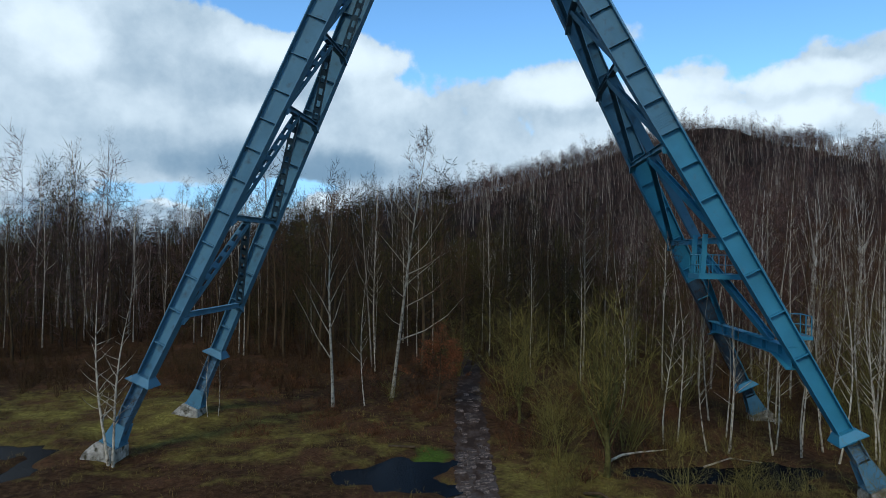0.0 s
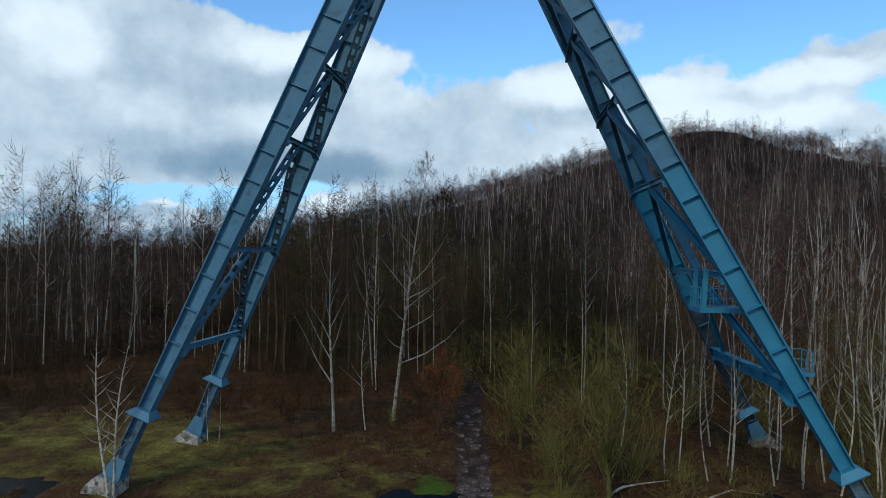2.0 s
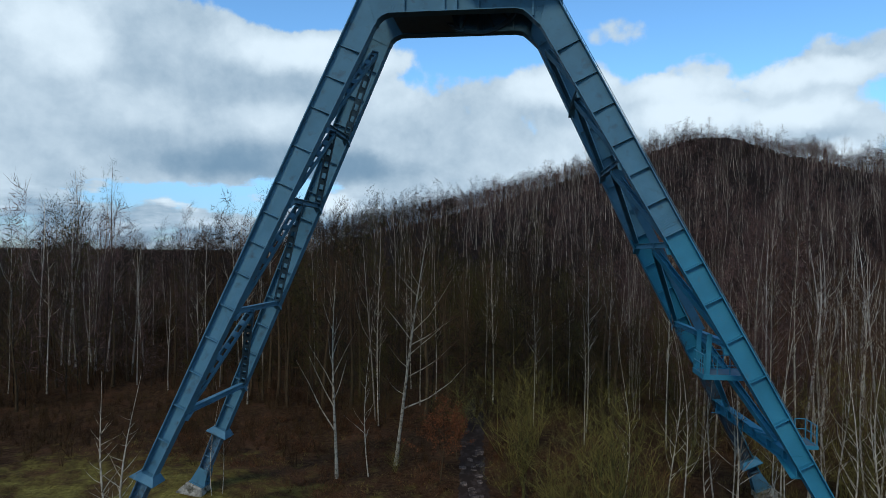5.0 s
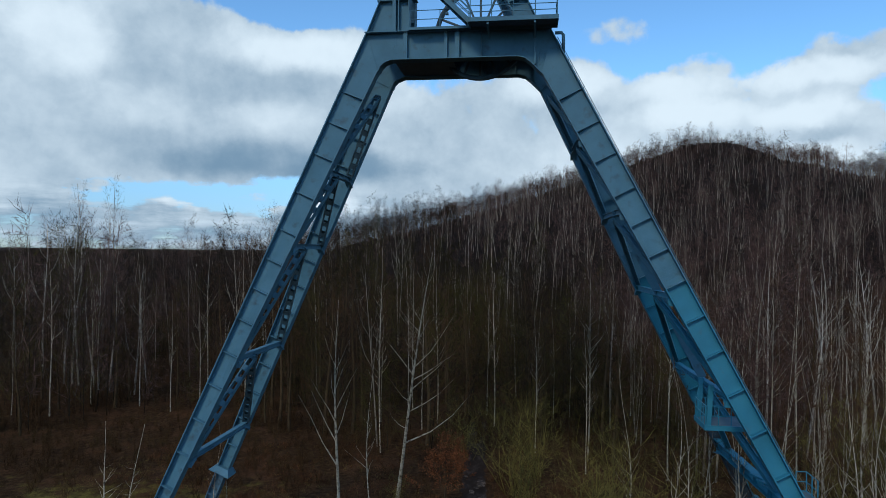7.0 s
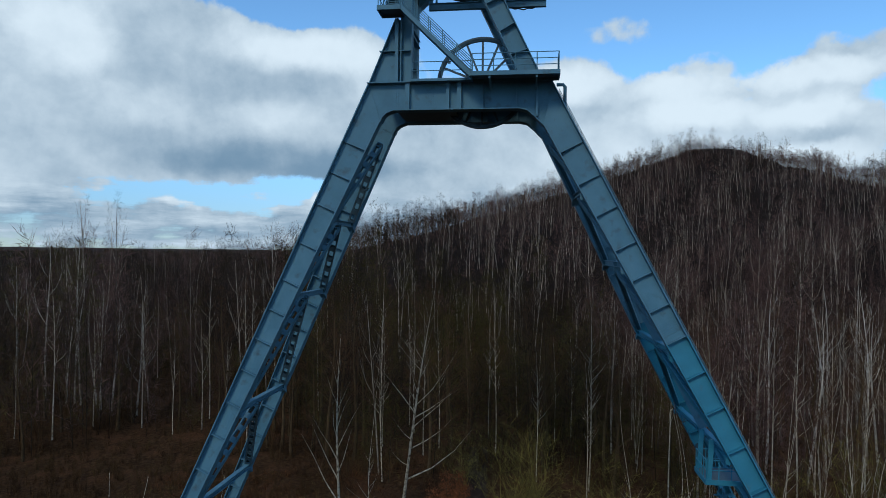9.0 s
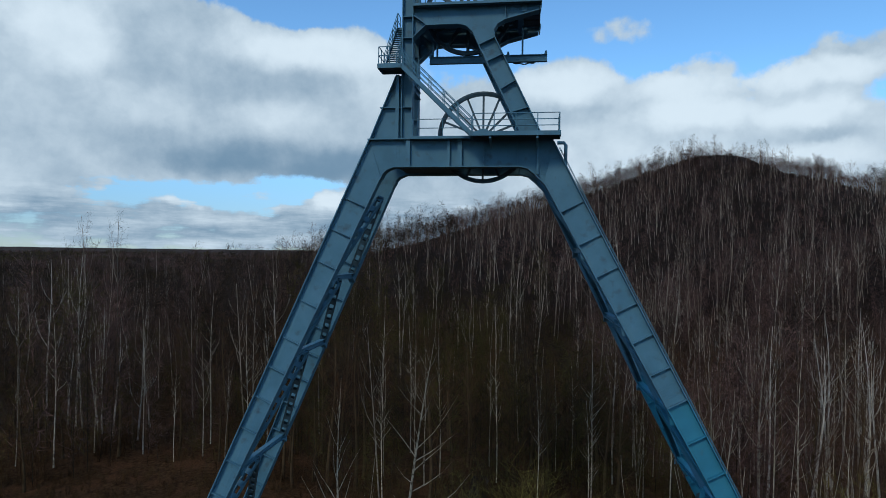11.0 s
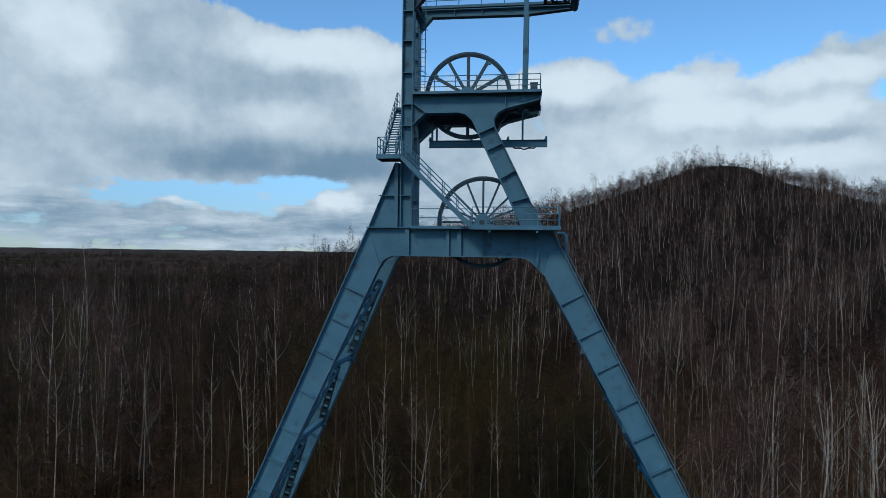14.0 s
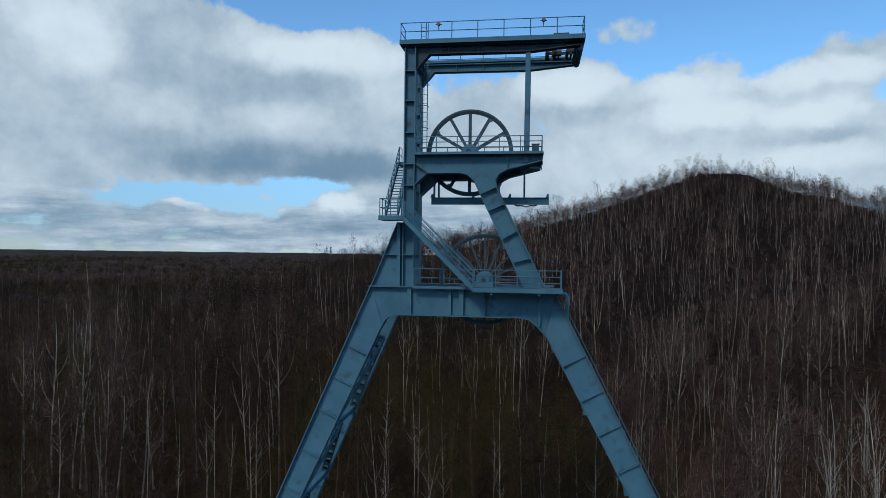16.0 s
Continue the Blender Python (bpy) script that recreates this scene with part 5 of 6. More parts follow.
def make_tree(seed, high, limbs, sub, twigs, trunk_r=0.13, lean=(0, 0), first=0.3, up=0.75, reach=0.22, sides=7, twig_len=0.5, twig_w=0.014, droop=0.0, limb_list=None, sway=0.25):
    """Trunk and crown builds of a bare tree that stands at the origin."""
    rnd = random.Random(seed)
    trunk, crown = Build(), Build()
    segs = 9
    pts, rad = [], []
    ph1, ph2 = rnd.uniform(0, 6), rnd.uniform(0, 6)
    for i in range(segs + 1):
        f = i / segs
        pts.append(Vector((lean[0] * f + sway * math.sin(f * 4 + ph1) * f ** 0.6, lean[1] * f + sway * math.sin(f * 3.3 + ph2) * f ** 0.6, high * f - (0.25 if i == 0 else 0))))
        rad.append(max(0.012, trunk_r * (1 - f) ** 0.85 * (1.25 if i == 0 else 1)))
    trunk.tube(pts, rad, sides)

    def on_trunk(f):
        x = min(f, 0.999) * segs
        i = int(x)
        return pts[i].lerp(pts[i + 1], x - i), rad[i] + (rad[i + 1] - rad[i]) * (x - i)

    spec = limb_list or []
    if not limb_list:
        for i in range(limbs):
            f = first + (0.97 - first) * (i + rnd.random() * 0.8) / limbs
            spec.append((f, rnd.uniform(0, 6.283), reach * high * (1.15 - f) * rnd.uniform(0.6, 1.25), up + rnd.uniform(-0.25, 0.3)))
    for f, az, length, rise in spec:
        a, r = on_trunk(f)
        way = Vector((math.cos(az), math.sin(az), rise)).normalized()
        lp, lr = [a], [min(r * 0.62, 0.010 + length * 0.011)]
        for k in range(1, 4):
            way = (way + Vector((0, 0, 0.16 - droop * 0.4)) + Vector((rnd.gauss(0, 0.12), rnd.gauss(0, 0.12), rnd.gauss(0, 0.08)))).normalized()
            lp.append(lp[-1] + way * length / 3)
            lr.append(lr[0] * (1 - k / 3.2))
        (trunk if lr[0] > 0.014 else crown).tube(lp, lr, 4)
        for j in range(sub):
            g = rnd.uniform(0.25, 1.0) * 2.999
            i = int(g)
            c = lp[i].lerp(lp[i + 1], g - i)
            w2 = (way + Vector((rnd.gauss(0, 0.6), rnd.gauss(0, 0.6), rnd.gauss(0.1, 0.35)))).normalized()
            L2 = length * rnd.uniform(0.2, 0.45)
            mid = c + w2 * L2 * 0.55
            end = mid + (w2 + Vector((0, 0, 0.15 - droop))).normalized() * L2 * 0.45
            crown.tube([c, mid, end], [max(0.007, lr[0] * 0.35), max(0.006, lr[0] * 0.22), 0.004], 3)
            twig_ribbons(rnd, mid, w2, twigs, twig_len, twig_w, crown.v, crown.f, droop)
            twig_ribbons(rnd, end, w2, twigs, twig_len, twig_w, crown.v, crown.f, droop)
    return trunk, crown


def tree_thing(name, builds, bark, twig, label, group=""):
    trunk, crown = builds
    t = thing(name, Matrix(), label, "tree", group)
    part("trunk", trunk, bark, t, smooth=True, fix=False)
    part("crown", crown, twig, t, fix=False)
    return t


def stand(tree, x, y, turn=0.0, size=1.0, sink=0.05):
    tree.matrix_world = pose(x, y, float(ground_z(x, y)) - sink, 0, 0, turn) @ Matrix.Diagonal((size, size, size, 1))
    return tree


# the two large birches before the wood
main_limbs = [(0.24, 0.45, 7.2, 0.30), (0.30, 2.7, 2.2, 0.3), (0.37, 0.15, 4.6, 0.28), (0.41, 3.3, 2.4, 0.5), (0.46, 0.3, 4.2, 0.55), (0.50, 0.1, 4.4, 0.35), (0.52, 2.9, 5.0, 0.9), (0.55, 0.0, 6.0, 0.85),
              (0.57, 4.2, 2.4, 0.7), (0.60, 2.0, 2.3, 0.8), (0.66, 0.6, 2.2, 1.2), (0.69, 3.4, 3.0, 1.2), (0.73, 3.0, 2.5, 1.4), (0.75, 0.2, 2.4, 1.4), (0.79, 1.6, 2.0, 1.4), (0.82, 4.6, 2.0, 1.4), (0.85, 3.0, 2.2, 1.6),
              (0.87, 0.3, 2.2, 1.6), (0.89, 2.2, 1.8, 1.6), (0.91, 5.0, 1.8, 1.8), (0.93, 3.6, 1.6, 1.8), (0.95, 0.8, 1.5, 2.0), (0.965, 2.6, 1.3, 2.0), (0.98, 4.4, 1.1, 2.2)]
stand(tree_thing("birch_tree", make_tree(11, 21.4, 0, 10, 3, 0.16, (2.8, -4.5), limb_list=main_limbs, twig_len=0.55, twig_w=0.02, sway=0.18, sides=9), BARK, TWIG, "tall bare white birch with long bent limbs beside the track"), -3.3, 55.0)
fork_limbs = [(0.22, 2.75, 6.6, 1.0), (0.33, 2.4, 5.0, 1.3), (0.36, 0.6, 3.6, 1.6), (0.42, 3.6, 4.4, 1.7), (0.47, 0.2, 4.2, 1.5), (0.52, 2.9, 3.2, 1.8), (0.56, 1.2, 3.0, 1.8), (0.60, 5.0, 3.2, 1.8), (0.65, 0.1, 3.0, 2.0), (0.68, 3.1, 2.8, 2.0),
              (0.72, 1.8, 2.6, 2.2), (0.76, 4.3, 2.4, 2.2), (0.80, 0.6, 2.2, 2.2), (0.84, 2.9, 2.0, 2.2), (0.88, 5.4, 1.8, 2.4), (0.92, 1.4, 1.5, 2.4), (0.95, 3.6, 1.3, 2.4)]
stand(tree_thing("birch_tree", make_tree(12, 17.6, 0, 9, 3, 0.135, (-0.5, 0.6), limb_list=fork_limbs, twig_len=0.5, twig_w=0.018, sway=0.3, sides=9), BARK, TWIG, "bare white birch with steep forked limbs"), -7.85, 52.0)

# slim young birches: a few shapes, then copies
for seed, lean, x, y in ((33, (-1.3, 0.2), -18.55, 37.5), (34, (1.0, -0.1), -18.3, 37.4)):
    stand(tree_thing("birch_tree", make_tree(seed, 11.2, 30, 4, 2, 0.085, lean, first=0.2, up=0.55, reach=0.2, sway=0.3, twig_len=0.4, twig_w=0.012), BARK, TWIG, "spindly branching young birch beside a foundation block", "young birches"), x, y)
slim = [tree_thing("birch_tree", make_tree(20 + i, 12.0, 22, 4, 2, 0.047, (0.9 * math.sin(i * 2), 0.2), first=0.22, up=0.9, reach=0.20, sway=0.6, twig_len=0.4, twig_w=0.014), BARK, TWIG, "slim bare young birch in the clearing", "young birches") for i in range(4)]
SLIM = [(-16.4, 47.6, 0.62), (-15.7, 47.8, 0.70), (-5.3, 52.4, 1.10),
        (15.6, 42.4, 1.15), (16.9, 43.4, 1.2), (18.1, 41.4, 1.05), (19.2, 40.9, 1.2), (19.7, 41.6, 1.05), (20.4, 43.8, 1.15), (21.9, 40.4, 1.15), (22.6, 41.5, 1.1), (23.3, 39.7, 1.25), (24.0, 40.9, 1.2),
        (24.9, 38.6, 1.28), (25.6, 41.2, 1.3), (26.9, 42.4, 1.35), (27.8, 39.4, 1.2), (29.5, 42.0, 1.3), (30.6, 44.8, 1.4), (31.8, 42.6, 1.35), (28.9, 37.6, 1.15), (33.4, 47.5, 1.4), (35.0, 45.2, 1.4), (26.2, 36.9, 1.1), (30.2, 39.4, 1.2), (13.7, 46.5, 1.1), (21.0, 47.8, 1.25), (25.2, 46.3, 1.3), (28.4, 46.2, 1.3)]
rnd = random.Random(77)
for i, (x, y, s) in enumerate(SLIM):
    src = slim[i % 4]
    if i < 4:
        stand(src, x, y, rnd.uniform(0, 360), s)
    else:
        c = copy_thing(src, Matrix())
        stand(c, x, y, rnd.uniform(0, 360), s)


def willow(seed, high, stems, spread, label, thickness=0.035, twig=10):
    """A many-stemmed olive shrub whose stems fan out from its base."""
    r = random.Random(seed)
    t = thing("willow_shrub", Matrix(), label, "shrub", "willow shrubs")
    stems_b, fine_b = Build(), Build()
    for i in range(stems):
        az = r.uniform(0, 6.283)
        out = spread * r.random() ** 0.6
        h = high * r.uniform(0.6, 1.0)
        p0 = Vector((r.gauss(0, 0.25), r.gauss(0, 0.25), -0.2))
        out += 0.6 * r.random()
        h *= 1.0 - 0.35 * (out / (spread + 0.6)) ** 2
        way = Vector((math.cos(az) * out, math.sin(az) * out, h))
        pts = [p0]
        for k in range(1, 5):
            f = k / 4
            pts.append(p0 + Vector((way.x * f ** 1.2, way.y * f ** 1.2, way.z * f)) + Vector((r.gauss(0, 0.34), r.gauss(0, 0.34), r.gauss(0, 0.2))))
        rr = thickness * r.uniform(0.6, 1.3)
        stems_b.tube(pts, [rr * (1.05 - k / 4.2) for k in range(5)], 4)
        for j in range(twig):
            g = r.uniform(0.7, 3.99)
            k = int(g)
            a = pts[k].lerp(pts[k + 1], g - k)
            d = Vector((r.gauss(0, 1.0), r.gauss(0, 1.0), 0.65)).normalized()
            L = high * r.uniform(0.10, 0.30)
            fine_b.tube([a, a + d * L * 0.5, a + d * L + Vector((0, 0, L * 0.12))], [rr * 0.3, rr * 0.2, 0.003], 3)
            twig_ribbons(r, a + d * L * 0.5, d, 3, L * 0.5, 0.014, fine_b.v, fine_b.f)
    part("stem_clump", stems_b, OLIVE, t, smooth=True, fix=False)
    part("crown", fine_b, OLIVE, t, fix=False)
    return t


def willow_tree(seed, high, trunk_high, trunk_r, stems, label):
    """A small olive tree: a short leaning trunk that breaks up into many upright stems."""
    r = random.Random(seed)
    t = thing("willow_tree", Matrix(), label, "tree")
    trunk, crown = Build(), Build()
    base = [Vector((0.10 * math.sin(k * 1.1), 0.05 * k, trunk_high * k / 4 - 0.25 * (k == 0))) for k in range(5)]
    trunk.tube(base, [trunk_r * (1.25, 1.0, 0.92, 0.85, 0.6)[k] for k in range(5)], 8)
    for i in range(stems):
        g = 1.3 + 2.6 * r.random() ** 0.7
        k = min(3, int(g))
        a = base[k].lerp(base[k + 1], g - k)
        az, h = r.uniform(0, 6.28), (high - a.z) * r.uniform(0.6, 1.0)
        out = h * r.uniform(0.08, 0.48)
        pts = [a]
        for q in (0.25, 0.5, 0.75, 1.0):
            pts.append(a + Vector((math.cos(az) * out * q ** 0.7, math.sin(az) * out * q ** 0.7, h * q)) + Vector((r.gauss(0, 0.12), r.gauss(0, 0.12), 0)))
        rr = trunk_r * r.uniform(0.22, 0.42)
        trunk.tube(pts, [rr, rr * 0.8, rr * 0.55, rr * 0.35, 0.006], 4)
        for j in range(13):
            q = r.uniform(0.6, 3.99)
            k = int(q)
            c = pts[k].lerp(pts[k + 1], q - k)
            d = Vector((r.gauss(0, 0.8), r.gauss(0, 0.8), 0.9)).normalized()
            L = h * r.uniform(0.10, 0.26)
            crown.tube([c, c + d * L * 0.5, c + d * L + Vector((0, 0, L * 0.15))], [rr * 0.28, rr * 0.2, 0.004], 3)
            twig_ribbons(r, c + d * L * 0.6, d, 3, L * 0.5, 0.014, crown.v, crown.f)
    part("trunk", trunk, MOSSY, t, smooth=True, fix=False)
    part("crown", crown, OLIVE, t, fix=False)
    return t


stand(willow_tree(5, 10.6, 3.4, 0.17, 26, "olive willow with a mossy trunk before the steel legs"), 10.0, 35.9)
stand(willow_tree(6, 8.6, 2.0, 0.12, 18, "smaller olive willow beside the track"), 6.6, 47.5)
stand(willow_tree(8, 10.5, 2.2, 0.14, 24, "broad olive willow among the slim birches"), 34.5, 50.0)

WILLOWS = [willow(40 + i, 8.5, 15, 4.2, "olive many-stemmed bare willow shrub", 0.030, 15) for i in range(3)]
for i, (x, y, s) in enumerate([(7.8, 38.2, 0.85), (12.6, 40.5, 1.05), (9.0, 45.5, 0.85), (6.9, 56.0, 1.15), (9.5, 60.0, 1.2), (14.0, 52.0, 1.1), (30.5, 47.0, 1.15), (34.0, 52.0, 1.35), (27.0, 35.0, 0.75), (23.6, 33.2, 0.62),
                               (-49.0, 66.0, 1.1), (-53.0, 72.0, 1.2), (17.0, 33.6, 0.5), (13.4, 33.0, 0.55), (5.6, 48.6, 0.5), (7.5, 41.5, 0.45), (20.5, 52.0, 1.0), (-3.2, 53.4, 0.36), (3.0, 66.0, 0.9), (37.0, 44.0, 1.1), (26.0, 31.5, 0.7), (29.5, 34.5, 0.8), (22.0, 30.0, 0.6), (34.5, 41.0, 1.0), (20.2, 27.6, 0.5), (17.2, 28.4, 0.42), (24.2, 28.6, 0.62), (28.6, 40.6, 0.8), (32.2, 37.6, 0.9), (25.6, 49.4, 1.0), (38.6, 50.0, 1.3)]):
    stand(WILLOWS[i] if i < 3 else copy_thing(WILLOWS[i % 3], Matrix()), x, y, rnd.uniform(0, 360), s)


def leafy_beech():
    r = random.Random(9)
    t = thing("beech_tree", Matrix(), "young beech holding dry red-brown leaves by the track", "tree")
    trunk, crown = make_tree(91, 6.8, 26, 3, 2, 0.07, (0.4, 0), first=0.2, up=0.45, reach=0.42, twig_len=0.3)
    part("trunk", trunk, BARK_DARK, t, smooth=True, fix=False)
    part("crown", crown, BARK_DARK, t, fix=False)
    lv = Build()
    pts = crown.v
    for i in range(3600):
        c = Vector(pts[r.randrange(len(pts))]) + Vector((r.gauss(0, 0.14), r.gauss(0, 0.14), r.gauss(0, 0.12)))
        if c.z > 5.6 and r.random() < 0.7:
            continue
        d = Vector((r.gauss(0, 1), r.gauss(0, 1), r.gauss(-0.4, 0.7))).normalized()
        s = d.orthogonal().normalized()
        L = r.uniform(0.09, 0.16)
        n = len(lv.v)
        lv.v += [tuple(c), tuple(c + d * L * 0.5 + s * L * 0.3), tuple(c + d * L), tuple(c + d * L * 0.5 - s * L * 0.3)]
        lv.f += [(n, n + 1, n + 2, n + 3)]
    part("leaves", lv, RED_LEAF, t, "dry red-brown leaves", fix=False)
    return t


stand(leafy_beech(), 0.5, 50.5, 0, 1.0)
b2 = copy_thing([o for o in scene.objects if o.name == "beech_tree"][0], Matrix())
stand(b2, 2.1, 56.5, 130, 0.72)


def blades(r, a, d, count, length, width, out_v, out_f, rise=0.45):
    """Twigs as single slim blades, for trees far off."""
    for _ in range(count):
        w = Vector((r.gauss(0, 1), r.gauss(0, 1), r.gauss(0, 0.8))).normalized()
        way = (d * 0.7 + w + Vector((0, 0, rise))).normalized()
        L = length * r.uniform(0.5, 1.3)
        s = way.orthogonal().normalized()
        t = r.uniform(0, 6.28)
        s = (s * math.cos(t) + way.cross(s) * math.sin(t)) * width / 2
        n = len(out_v)
        b = a + w * length * 0.25
        out_v += [tuple(b - s), tuple(b + s), tuple(b + way * L)]
        out_f.append((n, n + 1, n + 2))


# ---- woods: single trees at the edge, then joined masses
def forest_tree(seed, high, limbs, twigs, trunk_r, width, twig_w, up=1.2, reach=0.17, first=0.42, sides=5, tl=0.85, steps=(0, 0.2, 0.4, 0.6, 0.8, 1.0), forks=0, rise=0.45):
    """A cheap tree: trunk and crown as arrays, for joining."""
    r = random.Random(seed)
    trunk, crown = Build(), Build()
    pts = [Vector((0.25 * math.sin(f * 3 + seed) * f, 0.25 * math.cos(f * 2.6 + seed) * f, high * f - 0.3 * (f == 0))) for f in steps]
    trunk.tube(pts, [trunk_r * (1.12 - f * 1.04) for f in steps], sides)
    for i in range(forks):
        f = 0.35 + 0.5 * (i + r.random()) / forks
        n_s = len(steps) - 1
        k = min(n_s - 1, int(f * n_s))
        a = pts[k].lerp(pts[k + 1], f * n_s - k)
        az, L = r.uniform(0, 6.283), high * (1.05 - f) * r.uniform(0.45, 0.7)
        out = Vector((math.cos(az), math.sin(az), 0)) * r.uniform(0.7, 1.3)
        e = a + (out * 0.62 + Vector((0, 0, 0.8))) * L * 0.32
        e2 = e + (out * 0.30 + Vector((0, 0, 0.95))) * L * 0.34
        trunk.tube([a, e, e2, e2 + (out * 0.12 + Vector((0, 0, 1.0))) * L * 0.36], [trunk_r * 0.50 * (1.1 - f), trunk_r * 0.42 * (1.1 - f), trunk_r * 0.3 * (1.1 - f), trunk_r * 0.06], 3)
    for i in range(limbs):
        f = first + (0.97 - first) * (i + r.random()) / limbs
        n_s = len(steps) - 1
        k = min(n_s - 1, int(f * n_s))
        a = pts[k].lerp(pts[k + 1], f * n_s - k)
        az = r.uniform(0, 6.283)
        L = reach * high * (1.2 - f) * r.uniform(0.6, 1.3)
        w = Vector((math.cos(az), math.sin(az), up * r.uniform(0.6, 1.3))).normalized()
        e = a + w * L * 0.55
        g = e + (w + Vector((0, 0, 0.5))).normalized() * L * 0.6
        n = len(crown.v)
        s = w.orthogonal().normalized() * width
        crown.v += [tuple(a - s), tuple(a + s), tuple(e + s * 0.7), tuple(e - s * 0.7), tuple(g)]
        crown.f += [(n, n + 1, n + 2, n + 3), (n + 3, n + 2, n + 4)]
        blades(r, a.lerp(e, 0.6), w, twigs, tl, twig_w, crown.v, crown.f, rise)
        blades(r, e, w, twigs, tl, twig_w, crown.v, crown.f, rise)
        blades(r, g, w, twigs, tl, twig_w, crown.v, crown.f, rise)
    return trunk, crown


def as_arrays(build):
    """Vertices, and triangles and quads cut to triangles."""
    tri = []
    for f in build.f:
        tri.append(f[:3])
        if len(f) == 4:
            tri.append((f[0], f[2], f[3]))
    return np.array(build.v, np.float32), np.array(tri, np.int32)


def joined(name, kinds, spots, mat, label, category):
    """One mesh of many small things: kinds are arrays, spots rows of x, y, z, turn, size, height factor, kind."""
    vs, fs, n = [], [], 0
    for x, y, z, turn, size, tall, kind in spots:
        v, f = kinds[int(kind)]
        c, s = math.cos(turn) * size, math.sin(turn) * size
        w = np.empty_like(v)
        lx, ly = 0.075 * math.sin(turn * 7) * size, 0.075 * math.cos(turn * 5) * size
        w[:, 0], w[:, 1], w[:, 2] = v[:, 0] * c - v[:, 1] * s + x + v[:, 2] * lx, v[:, 0] * s + v[:, 1] * c + y + v[:, 2] * ly, v[:, 2] * size * tall + z
        vs.append(w)
        fs.append(f + n)
        n += len(v)
    v, f = np.concatenate(vs), np.concatenate(fs)
    me = bpy.data.meshes.new(name)
    me.vertices.add(len(v))
    me.vertices.foreach_set("co", v.ravel())
    me.loops.add(len(f) * 3)
    me.loops.foreach_set("vertex_index", f.ravel())
    me.polygons.add(len(f))
    me.polygons.foreach_set("loop_start", np.arange(0, len(f) * 3, 3, dtype=np.int32))
    me.update(calc_edges=True)
    me.materials.append(mat)
    return tagged(new(name, me), label, category, kind="stuff")


def in_view(x, y, slack=1.10):
    """Ground that the walk can see."""
    return abs(x) < 0.694 * y * slack + 6


def clear_of(x, y):
    """Open ground: the clearing, the track, the headframe's feet."""
    if y < 70 and abs(x - track_x(y)) < 1.9 + 0.01 * y:
        return False
    edge = 64 + 5 * math.sin(x * 0.13) + 3 * math.sin(x * 0.31 + 1) + (12 if x < -14 else 0) + (-10 if x > 14 else 0) + (-8 if x > 30 else 0)
    if -15 < x < 3 and y < 67:
        return False
    return y > edge


rs = np.random.RandomState(5)
# edge of the wood: single trees
edge_kinds = [tree_thing("birch_tree", make_tree(60 + i, 18.0, 26, 4, 2, 0.072, (0.6 * math.sin(i * 3), 0.3), first=0.38, up=0.95, reach=0.20, sides=5, twig_len=0.5, twig_w=0.014), BARK, TWIG, "tall bare birch at the edge of the wood", "edge of the wood") for i in range(3)]
edge_kinds += [tree_thing("oak_tree", make_tree(70 + i, 16.0, 30, 5, 2, 0.19, (0.4, 0.2), first=0.30, up=0.8, reach=0.24, sides=6, twig_len=0.5, twig_w=0.015, sway=0.5), BARK_DARK, TWIG, "dark bare broadleaf tree at the edge of the wood", "edge of the wood") for i in range(2)]
spots, tries = [], 0
while len(spots) < 130 and tries < 6000:
    tries += 1
    x, y = rs.uniform(-72, 72), rs.uniform(50, 92)
    if in_view(x, y) and clear_of(x, y) and all((x - a) ** 2 + (y - b_) ** 2 > 5.5 for a, b_ in spots):
        spots.append((x, y))
edge_used = set()
for i, (x, y) in enumerate(spots):
    k = (0, 3, 2, 4, 1, 3, 0, 3, 4, 4)[i % 10]
    src = edge_kinds[k]
    used = k in edge_used
    edge_used.add(k)
    stand(copy_thing(src, Matrix()) if used else src, x, y, rs.uniform(0, 360), rs.uniform(0.72, 1.18) * (1.1 if x < 0 else 1.0), 0.1)

